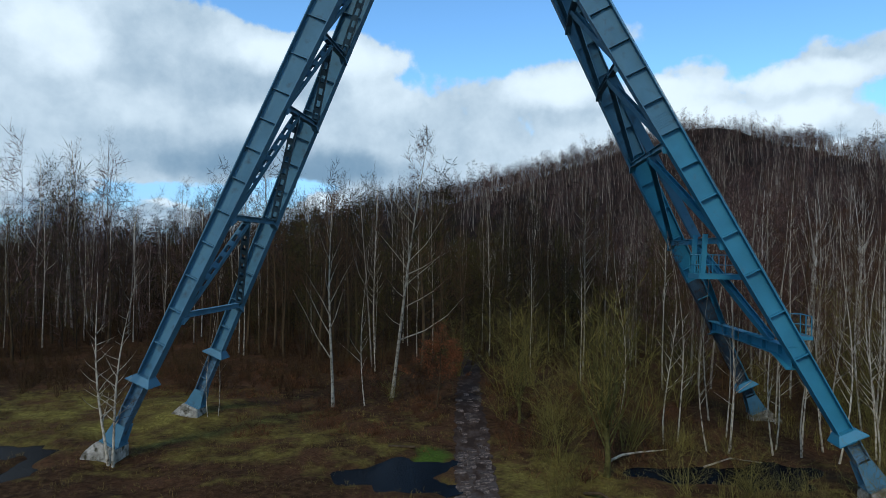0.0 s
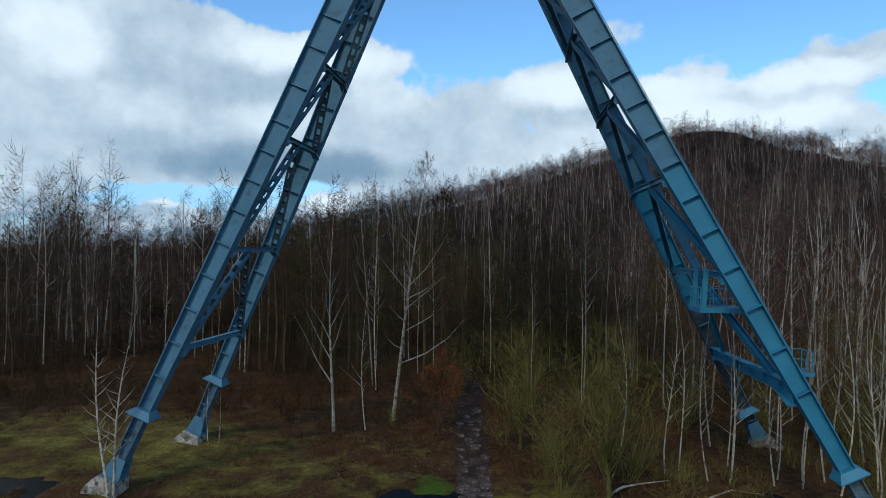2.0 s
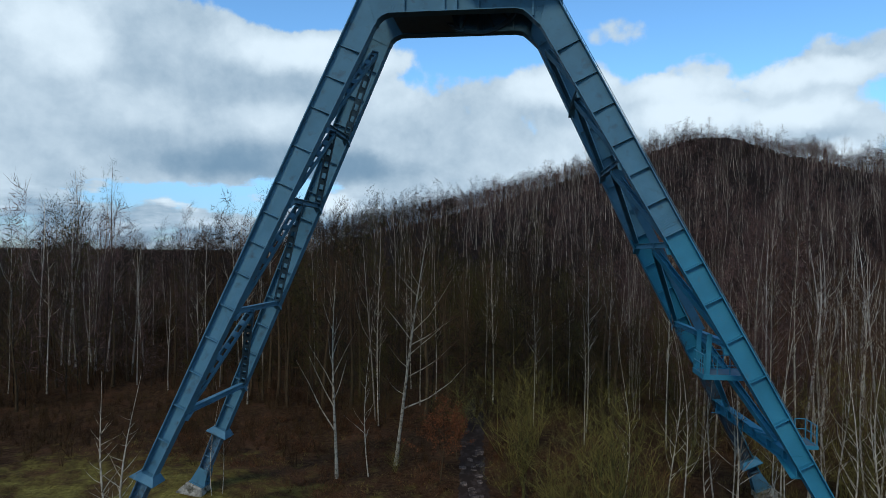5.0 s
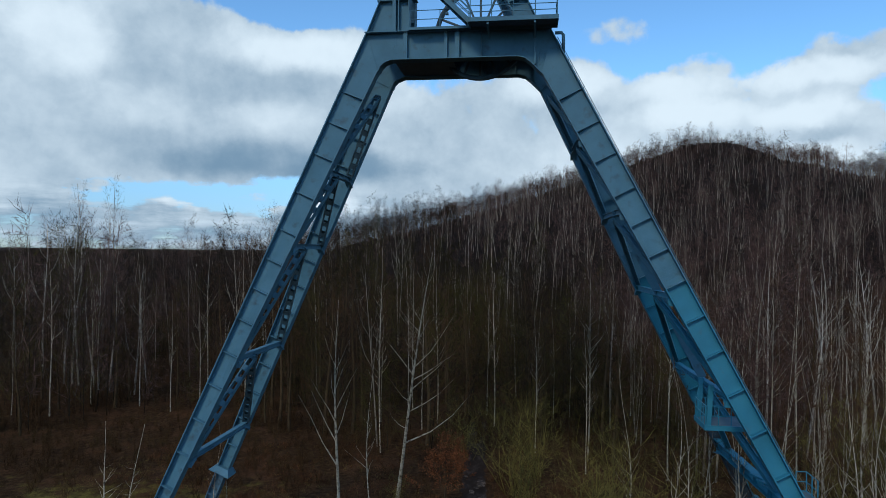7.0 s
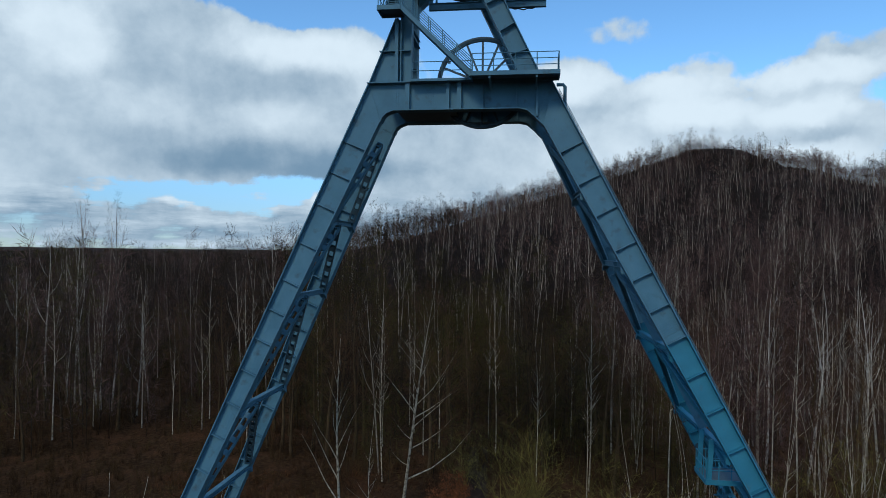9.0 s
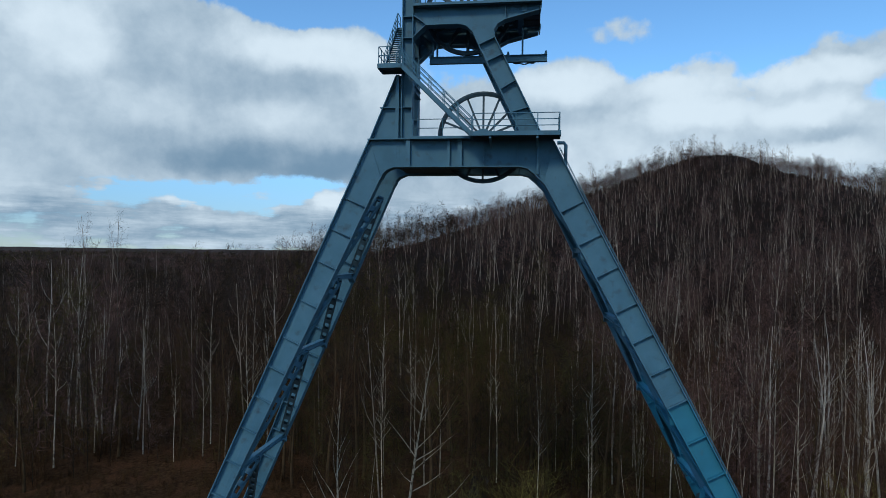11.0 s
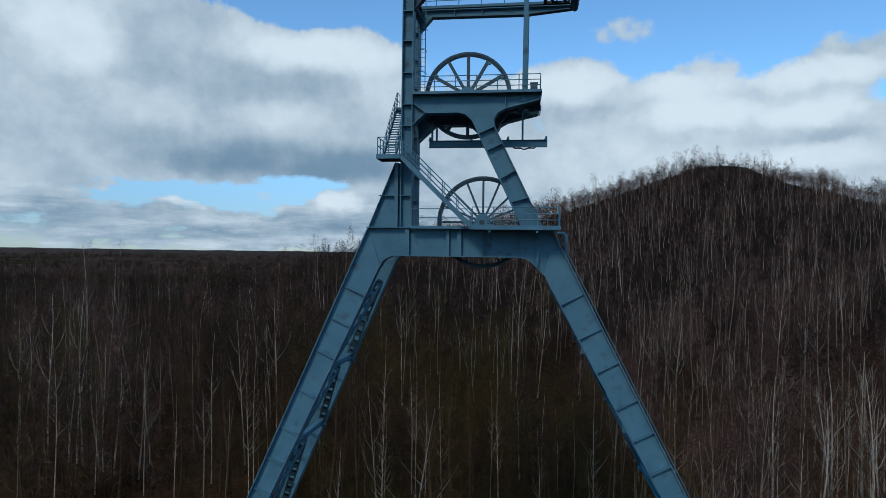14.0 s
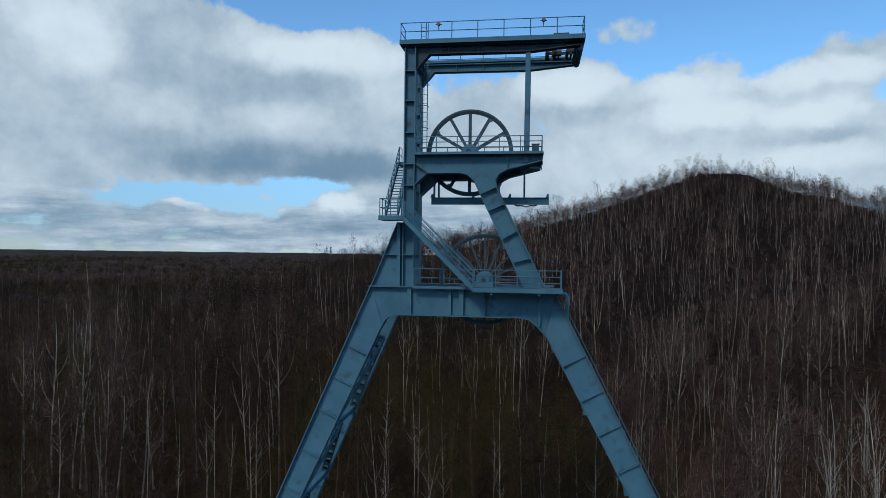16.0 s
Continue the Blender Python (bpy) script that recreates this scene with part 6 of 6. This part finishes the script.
# the wood behind: pale forked birches among dull saplings
def wood_birch(seed, high, trunk_r, limbs, twigs, twig_w, tl, lowest=0.36, sides=5, subs=2, haze=0, sway=0.5, reach=1.0, segs=7):
    """A birch of the wood: a swaying trunk that forks into steep limbs, and a crown of fine twigs."""
    r = random.Random(seed)
    trunk, crown = Build(), Build()
    ph, qh = r.uniform(0, 6.28), r.uniform(0, 6.28)
    pts = [Vector((sway * math.sin(3.4 * k / segs + ph) * (k / segs), sway * math.sin(2.9 * k / segs + qh) * (k / segs), high * k / segs - 0.3 * (k == 0))) for k in range(segs + 1)]
    trunk.tube(pts, [trunk_r * (1.1 - k / segs) ** 0.9 for k in range(segs + 1)], sides)

    def on_trunk(f):
        k = min(segs - 1, int(f * segs))
        return pts[k].lerp(pts[k + 1], f * segs - k)

    az = r.uniform(0, 6.28)
    for i in range(limbs):
        f = lowest + (0.92 - lowest) * (i + r.random() * 0.9) / limbs
        a = on_trunk(f)
        az += 2.4 + r.uniform(-0.5, 0.5)
        out, up = Vector((math.cos(az), math.sin(az), 0)) * reach * r.uniform(0.75, 1.3), Vector((0, 0, 1))
        L = high * (0.10 + 0.36 * (1 - f)) * r.uniform(0.75, 1.2)
        lp = [a, a + (out * 0.52 + up * 0.70) * L * 0.34]
        lp.append(lp[1] + (out * 0.34 + up * 0.85) * L * 0.33)
        lp.append(lp[2] + (out * 0.16 + up * 0.95) * L * 0.33)
        r0 = trunk_r * (1.08 - f) * r.uniform(0.50, 0.72)
        trunk.tube(lp, [r0, r0 * 0.8, r0 * 0.55, r0 * 0.18], 3)
        ends = [(lp[1], out), (lp[2], out), (lp[3], up)]
        for k in range(subs):
            s_az = az + r.choice((-1, 1)) * r.uniform(0.5, 1.3)
            c = lp[1].lerp(lp[2], r.random())
            o2 = Vector((math.cos(s_az), math.sin(s_az), 0))
            m = c + (o2 * 0.5 + up * 0.7) * L * 0.2
            e = m + (o2 * 0.25 + up * 0.9) * L * 0.2
            trunk.tube([c, m, e], [r0 * 0.42, r0 * 0.3, r0 * 0.1], 3)
            ends += [(m, o2), (e, up)]
        for p, d in ends:
            blades(r, p, d * 0.6, twigs, tl, twig_w, crown.v, crown.f, 0.30)
    for i in range(haze):
        f = 0.36 + 0.64 * r.random() ** 0.8
        a_ = r.uniform(0, 6.28)
        wide = high * 0.13 * reach * math.sin(math.pi * min(1.0, (f - 0.15) / 0.95)) ** 0.7 * r.random() ** 0.5
        blades(r, on_trunk(min(f, 0.99)) + Vector((math.cos(a_) * wide, math.sin(a_) * wide, 0)), Vector((math.cos(a_), math.sin(a_), 0)) * 0.5, 1, tl, twig_w, crown.v, crown.f, 0.35)
    return trunk, crown


mid = [wood_birch(100 + i, 18.0, 0.125, 7 + i % 3, 5, 0.023, 0.80, 0.34 + 0.03 * i, haze=70) for i in range(6)]
dim = [forest_tree(110 + i, 15.5, 32, 4, 0.036, 0.020, 0.054, first=0.06, reach=0.30, up=0.7, tl=1.0, rise=0.05) for i in range(6)]
far_ = [wood_birch(120 + i, 15.0, 0.105, 4, 2, 0.100, 1.20, 0.40, sides=3, subs=0, haze=98, sway=0.7, segs=3) for i in range(6)]
plain_ = [forest_tree(120 + i, 15.0, 0, 0, 0.07, 0, 0, sides=3, steps=(0, 0.5, 1.0)) for i in range(6)]


def scatter(n, area, gap, kinds, tall, seed, keep=lambda x, y, r: True):
    """Spots over an area, thinned to a grid of cells."""
    r = np.random.RandomState(seed)
    out, seen = [], set()
    x0, x1, y0, y1 = area
    for _ in range(n * 4):
        x, y = r.uniform(x0, x1), r.uniform(y0, y1)
        if not in_view(x, y) or not clear_of(x, y):
            continue
        cell = (int(x // gap), int(y // gap))
        if cell in seen or not keep(x, y, r):
            continue
        seen.add(cell)
        low = 1 - 0.32 * min(1.0, float(hill(x, y)) / 78)
        out.append((x, y, float(ground_z(x, y)), r.uniform(0, 6.28), r.uniform(0.62, 1.22) * (0.85 + 0.22 * math.sin(x * 0.21 + 2 * math.sin(y * 0.13))) * low ** 0.5, r.uniform(tall[0], tall[1]) * low ** 0.5 * (1.0 + 0.26 * float(smooth01((4 - x) / 16))), r.randint(kinds)))
        if len(out) >= n:
            break
    return out


def off_top(x, y, r):
    """The heap's top is nearly bare."""
    if y > 372 and x > 20 or (x < 0 and y > 240 and r.random_sample() < 0.35):
        return False
    return math.hypot(x - 152, (y - 330) * 0.7) > 15 or r.random_sample() < 0.2


def patchy(x, y, r):
    """Birches stand in loose groups."""
    if -24 < x < 20 and 60 < y < 128 and r.random_sample() > 0.12:
        return False
    return r.random_sample() < (0.09 if x < 0 else 0.30 if x < 25 else 0.55) + 0.34 * math.sin(x * 0.11 + 2 * math.sin(y * 0.05)) * math.sin(y * 0.09)


pale_spots = scatter(420, (-115, 120, 58, 150), 3.2, 6, (0.85, 1.2), 1, patchy)
dim_spots = scatter(1300, (-115, 120, 58, 150), 2.4, 6, (0.7, 1.2), 4)
far_spots = scatter(4400, (-300, 330, 140, 400), 3.6, 6, (0.75, 1.15), 2, off_top) + scatter(700, (-520, 120, 390, 700), 12.0, 6, (0.9, 1.2), 3)
hill_spots = list(far_spots)
ridge = scatter(2300, (-130, 330, 292, 366), 3.0, 6, (0.6, 1.0), 37, off_top)
far_spots += [(x, y, z, a, s * (0.62 if hill(x, y) > 71 else 0.84 if x < 160 else 0.96), h, k) for x, y, z, a, s, h, k in ridge]
far_pale = [s for i, s in enumerate(hill_spots) if i % 5 < (4 if s[0] > 10 else 1)]
far_dim = [s for i, s in enumerate(hill_spots) if i % 5 >= (4 if s[0] > 10 else 1)]
far_dim += far_spots[len(hill_spots):]


def tone_of(x, y, r):
    """Which tone of twig grows where: olive by the track, redder on the heap, duller on the level ground, in drifts."""
    drift = math.sin(x * 0.09 + 1.7 * math.sin(y * 0.06)) + math.sin(y * 0.11 + 1.3 * math.sin(x * 0.05 + 1)) + r.gauss(0, 0.9)
    if y < 165 and abs(x + 1) < 27 and drift > -1.5:
        return 2 if drift > -0.5 else 3
    if x < 8 and y > 150:
        return 3 if drift < 0.3 else 1 if drift < 1.1 else 0
    if x > 12 or y > 160:
        return 0 if drift > -0.6 else 1 if drift > -1.4 else 3
    return 3 if drift < 0.3 else 2 if drift < 1.0 and y < 110 else 1 if drift < 1.3 else 0


def by_tone(name, trees, spots, label):
    r = random.Random(len(spots))
    sets = [[], [], [], []]
    for s in spots:
        sets[tone_of(s[0], s[1], r)].append(s)
    for tone, some in enumerate(sets):
        if some:
            joined(name, [as_arrays(c) for t, c in trees], some, TWIG_TONES[tone], label, "wood")


# the nearer birches of the wood stand singly, the others joined
single = [p for p in pale_spots if p[1] < 118][:270]
rest = [p for p in pale_spots if p not in single]
wood_kinds = [tree_thing("birch_tree", pair, BARK_MID, TWIG_TONES[(0, 1, 3, 0, 2, 3)[i]], "tall slim bare birch inside the wood", "birches of the wood") for i, pair in enumerate(mid)]
taken = set()
for x, y, z, turn, size, tall, kind in single:
    src = wood_kinds[int(kind)]
    t = copy_thing(src, Matrix()) if kind in taken else src
    taken.add(kind)
    t.matrix_world = pose(x, y, z - 0.1, 3 * math.sin(turn * 7), 3 * math.cos(turn * 5), math.degrees(turn)) @ Matrix.Diagonal((size, size, size * tall, 1))
TALL = [(-61.2, 100.0, 25.2, 0), (-71.6, 109.2, 20.0, 1), (-56.3, 97.1, 14.1, 2), (-55.1, 97.1, 17.0, 3), (-53.6, 96.2, 27.0, 1), (-50.6, 95.1, 16.4, 2), (-49.7, 94.4, 19.4, 3), (-47.4, 93.1, 16.3, 2), (-43.3, 91.9, 14.7, 0),
        (-58.1, 120.0, 14.6, 3), (-43.7, 96.7, 18.2, 2), (-31.0, 116.5, 18.4, 0), (-79.6, 122.7, 18.4, 1), (44.7, 72.0, 21.0, 0), (42.0, 68.5, 19.0, 3), (47.6, 71.0, 20.5, 1), (38.5, 66.0, 18.5, 2), (36.2, 70.0, 20.0, 3), (46.0, 66.0, 18.0, 2), (50.4, 76.0, 22.0, 0)]
tall_kinds = [tree_thing("birch_tree", wood_birch(500 + i, 20.0, 0.15, (7, 8, 4, 5)[i], 7, 0.017, 0.65, (0.30, 0.42, 0.5, 0.4)[i], sides=7, subs=3, haze=60, sway=0.8, reach=(1.15, 0.9, 0.6, 0.7)[i]), BARK_PALE, TWIG_TONES[0], "tall white birch with steep forked limbs in the wood", "tall birches") for i in range(4)]
used_kinds = set()
for n, (x, y, high, k) in enumerate(TALL):
    t = copy_thing(tall_kinds[k], Matrix()) if k in used_kinds else tall_kinds[k]
    used_kinds.add(k)
    t.matrix_world = pose(x, y, float(ground_z(x, y)) - 0.1, 1.5 * math.sin(n * 2.1), -3.5 + 2 * math.cos(n * 1.7), n * 77) @ Matrix.Diagonal((0.95, 0.95, high / 20.0, 1))
joined("wood_trunks", [as_arrays(t) for t, c in mid], rest, BARK_FAR, "pale bare trunks of the birch wood", "wood")
by_tone("wood_twigs", mid, rest, "purple-brown bare twigs of the birch wood")
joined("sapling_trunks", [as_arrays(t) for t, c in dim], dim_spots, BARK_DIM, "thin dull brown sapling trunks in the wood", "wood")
by_tone("sapling_twigs", dim, dim_spots, "brown bare twigs of the saplings")
joined("far_birch_trunks", [as_arrays(t) for t, c in far_], far_pale, BARK_FAR, "pale trunks of the wood on the spoil heap", "wood")
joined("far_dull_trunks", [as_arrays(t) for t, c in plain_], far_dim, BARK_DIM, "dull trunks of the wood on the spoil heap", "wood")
crest_ = [wood_birch(130 + i, 15.0, 0.10, 4, 3, 0.15, 1.1, 0.38, sides=3, subs=0, haze=92, sway=0.7, segs=3) for i in range(6)]
by_tone("crest_twigs", crest_, far_spots[len(hill_spots):], "purple-brown twigs along the spoil heap's crest")
by_tone("far_wood_twigs", far_, hill_spots, "purple-brown twigs of the wood on the spoil heap")


# undergrowth in the wood and winter grass in the clearing
def brush_kind(seed, n, high, spread, width):
    r = random.Random(seed)
    b = Build()
    for _ in range(n):
        az, out = r.uniform(0, 6.28), spread * r.random()
        d = Vector((math.cos(az) * out, math.sin(az) * out, high * r.uniform(0.5, 1.0)))
        a = Vector((r.gauss(0, 0.2), r.gauss(0, 0.2), -0.05))
        s = d.orthogonal().normalized() * width
        k = len(b.v)
        m = a + d * 0.55 + Vector((r.gauss(0, 0.08), r.gauss(0, 0.08), 0)) * high
        b.v += [tuple(a - s), tuple(a + s), tuple(m + s * 0.7), tuple(m - s * 0.7), tuple(a + d)]
        b.f += [(k, k + 1, k + 2, k + 3), (k + 3, k + 2, k + 4)]
        blades(r, m, d.normalized(), 2, high * 0.35, width * 1.3, b.v, b.f)
    return as_arrays(b)


brush = [brush_kind(200 + i, 9, 2.7, 1.3, 0.026) for i in range(5)]
brush_spots = scatter(2700, (-100, 100, 44, 125), 1.1, 5, (0.6, 1.5), 8)
extra = np.random.RandomState(12)
for _ in range(900):
    x, y = extra.uniform(-45, 45), extra.uniform(40, 78)
    if abs(x - track_x(y)) > 2.2 and (x > 5 or y > 54) and all(((x - a) / (c + 1)) ** 2 + ((y - b_) / (d + 1)) ** 2 > 1 for a, b_, c, d in PONDS):
        brush_spots.append((x, y, float(ground_z(x, y)), extra.uniform(0, 6.28), extra.uniform(0.35, 0.8), 1.0, extra.randint(5)))
for _ in range(1500):
    x, y = extra.uniform(-62, -8), extra.uniform(57, 80)
    if in_view(x, y) and y > 60 + 3 * math.sin(x * 0.4):
        brush_spots.append((x, y, float(ground_z(x, y)), extra.uniform(0, 6.28), extra.uniform(0.22, 0.6), 1.0, extra.randint(5)))
slope_brush = [brush_kind(260 + i, 8, 3.8, 2.0, 0.045) for i in range(4)]
joined("heap_scrub", slope_brush, scatter(3300, (-120, 330, 150, 368), 3.6, 4, (0.6, 1.3), 31, lambda x, y, r: float(hill(x, y)) > 6 and (math.hypot(x - 152, (y - 330) * 0.7) > 14 or r.random_sample() < 0.25)), TWIG_TONES[0], "low brown scrub on the spoil heap", "scrub")
ridge_scrub = [brush_kind(280 + i, 9, 3.6, 2.2, 0.08) for i in range(4)]
joined("heap_scrub", ridge_scrub, scatter(1500, (40, 330, 300, 368), 3.0, 4, (0.5, 1.0), 39, off_top), TWIG_TONES[3], "low dark brown scrub along the heap's ridge", "scrub")
weeds, wr = [], np.random.RandomState(61)
for _ in range(1500):
    x, y = wr.uniform(6.5, 40), wr.uniform(26, 50)
    if in_view(x, y, 1.05) and all(((x - a) / (c + 0.6)) ** 2 + ((y - b_) / (d + 0.6)) ** 2 > 1 for a, b_, c, d in PONDS) and wr.random_sample() < 0.35 + 0.5 * math.sin(x * 0.5 + 2 * math.sin(y * 0.3)):
        weeds.append((x, y, float(ground_z(x, y)), wr.uniform(0, 6.28), wr.uniform(0.35, 0.85), wr.uniform(0.8, 1.3), wr.randint(5)))
joined("olive_brush", [brush_kind(240 + i, 9, 2.6, 1.3, 0.012) for i in range(5)], weeds, OLIVE, "olive bare brush between the slim birches", "undergrowth")
joined("undergrowth", brush, brush_spots, BRUSH, "brown bare undergrowth below the trees", "undergrowth")

BRACKEN = material("dead_bracken", [(0.3, (0.045, 0.020, 0.0100)), (0.5, (0.085, 0.038, 0.0180)), (0.7, (0.120, 0.060, 0.0280))], 0.4, 5, (0.85, 0.95), spread=0.5, island=True, gloss=0.05)
br, bracken_spots = np.random.RandomState(88), []
for _ in range(5200):
    x, y = br.uniform(-30, 22), br.uniform(33, 70)
    by_track = 4.2 < x < 9.5 and y > 35 or -14 < x < 1.2 and y > 43 or x < -14 and y > 54 or 9.5 < x < 20 and 38 < y < 60
    if by_track and in_view(x, y, 1.0) and abs(x - track_x(y)) > 1.6 and br.random_sample() < 0.45 + 0.5 * math.sin(x * 0.7 + 2 * math.sin(y * 0.4)):
        bracken_spots.append((x, y, float(ground_z(x, y)), br.uniform(0, 6.28), br.uniform(0.5, 1.2), br.uniform(0.6, 1.2), br.randint(5)))
joined("bracken", [brush_kind(270 + i, 8, 0.8, 0.75, 0.018) for i in range(5)], bracken_spots, BRACKEN, "dead red-brown bracken round the clearing", "undergrowth")

grass = [brush_kind(300 + i, 7, 0.34, 0.2, 0.012) for i in range(4)]
gr, g_spots = np.random.RandomState(21), []
for _ in range(15000):
    x, y = gr.uniform(-52, 34), gr.uniform(27, 70)
    if not in_view(x, y, 1.02) or abs(x - track_x(y)) < 1.5:
        continue
    if gr.random_sample() > 0.18 + 1.3 * float(grass_cover(x, y)) or float(ground_z(x, y)) < -0.16:
        continue
    g_spots.append((x, y, float(ground_z(x, y)), gr.uniform(0, 6.28), gr.uniform(0.5, 1.2), gr.uniform(0.6, 1.2), gr.randint(4)))
joined("winter_grass", grass, g_spots, STRAW, "tufts of pale winter grass in the clearing", "grass")


# the treetops out to the horizon: a rough brown blanket on the level land, with crowns standing out of it
def canopy_z(x, y):
    return 8.5 + 1.6 * np.sin(x * 0.013) * np.sin(y * 0.009) + 1.2 * np.sin(x * 0.041 + 1) * np.sin(y * 0.023 + x * 0.01)


def far_canopy():
    xs = np.concatenate([np.linspace(-4200, -900, 50), np.linspace(-870, 300, 170), np.linspace(320, 4200, 40)])
    ys = np.concatenate([np.linspace(400, 900, 100), np.linspace(910, 1600, 60), np.linspace(1640, 4700, 46)])
    X, Y = np.meshgrid(xs, ys)
    r = np.random.RandomState(3)
    X = X + r.uniform(-2.5, 2.5, X.shape)
    Z = canopy_z(X, Y) + r.uniform(-2.4, 2.2, X.shape)
    rise = smooth01((Y - 398) / 150)
    Z = Z * rise - 1.5 * (1 - rise)
    i = np.arange(X.size).reshape(X.shape)
    faces = np.stack([i[:-1, :-1].ravel(), i[:-1, 1:].ravel(), i[1:, 1:].ravel(), i[1:, :-1].ravel()], -1)
    me = bpy.data.meshes.new("far_wood")
    me.from_pydata(np.stack([X.ravel(), Y.ravel(), Z.ravel()], -1).tolist(), [], faces.tolist())
    me.materials.append(FAR_WOOD)
    tagged(new("far_wood", me), "brown treetops reaching to the horizon", "wood", kind="stuff")


FAR_WOOD = material("far_treetops", [(0.3, (0.024, 0.0170, 0.0145)), (0.5, (0.052, 0.0375, 0.0320)), (0.72, (0.092, 0.069, 0.058))], 0.05, 10, (0.9, 1.0), 0.6, 0.2, second=(0.006, 0.5, 0.62, (0.036, 0.031, 0.019)), gloss=0.03)
far_canopy()


def crown_kind(seed):
    """A bare crown seen from far off: a sheaf of broad twigs."""
    r = random.Random(seed)
    b = Build()
    for _ in range(9):
        az, out = r.uniform(0, 6.28), r.uniform(0.3, 2.6)
        blades(r, Vector((math.cos(az) * out, math.sin(az) * out, r.uniform(0, 3.0) - out * 0.5)), Vector((0, 0, 1)), 3, 3.0, 0.28, b.v, b.f, 0.8)
    return as_arrays(b)


crowns = [crown_kind(400 + i) for i in range(5)]
cr = np.random.RandomState(44)
crown_sets = [[], [], []]
for _ in range(3800):
    y = 400 * (1700 / 400) ** cr.random_sample()
    x = cr.uniform(-0.74, 0.16) * y
    drift = math.sin(x * 0.011 + 1.5 * math.sin(y * 0.006)) + math.sin(y * 0.013 + 1) + cr.uniform(-0.9, 0.9)
    rise = float(smooth01((y - 398) / 150))
    z = (float(canopy_z(x, y)) - 1.0) * rise + 7.0 * (1 - rise)
    crown_sets[0 if drift > 0.5 else 1 if drift > -0.4 else 2].append((x, y, z, cr.uniform(0, 6.28), cr.uniform(0.7, 1.5) * (1 + (y - 400) / 2600), cr.uniform(0.8, 1.5), cr.randint(5)))
for tone, some in zip((0, 3, 2), crown_sets):
    joined("far_crowns", crowns, some, TWIG_TONES[tone], "bare crowns of the level wood towards the horizon", "wood")

# a slender tower far off on the horizon
tower = thing("tower", pose(-572, 3200, 0), "slender grey tower on the far horizon", "tower")
b = Build()
b.tube([(0, 0, 0), (0, 0, 30), (0, 0, 46)], [4.5, 3.4, 2.6], 10, cap=True)
part("shaft", b, CONCRETE, tower)
b = Build()
b.tube([(0, 0, 46), (0, 0, 48), (0, 0, 51), (0, 0, 52)], [2.6, 5.0, 5.0, 2.0], 10, cap=True)
part("head", b, CONCRETE, tower)


# ---- fallen wood in the clearing
def fallen(name, pts, radii, mat, label, category):
    b = Build()
    b.tube(pts, radii, 7, cap=True)
    me = b.mesh(name, True)
    me.materials.append(mat)
    tagged(new(name, me), label, category)


def on_ground(x, y, up=0.06):
    return (x, y, float(ground_z(x, y)) + up)


fallen("fallen_branch", [on_ground(10.9, 38.4), on_ground(11.8, 39.0, 0.25), on_ground(13.0, 39.5, 0.3), on_ground(15.2, 40.4, 0.12)], [0.09, 0.08, 0.06, 0.02], BARK, "pale fallen branch on the damp ground", "branch")
fallen("fallen_branch", [on_ground(8.2, 33.6), on_ground(8.9, 33.0, 0.3), on_ground(9.8, 31.6, 0.1)], [0.10, 0.08, 0.03], BARK_DARK, "dark fallen branch by the willows", "branch")
fallen("fallen_branch", [on_ground(16.5, 38.2), on_ground(18.4, 38.9, 0.2), on_ground(20.5, 39.1, 0.1)], [0.06, 0.05, 0.02], BARK, "pale fallen branch beside the puddle", "branch")
b = Build()
b.beam(on_ground(-2.6, 41.3, 0.1), on_ground(-0.9, 41.1, 0.12), 0.22, 0.08)
me = tidy(b.mesh("plank"))
me.materials.append(BARK_DARK)
tagged(new("plank", me), "mossy old plank lying by the puddle", "plank")
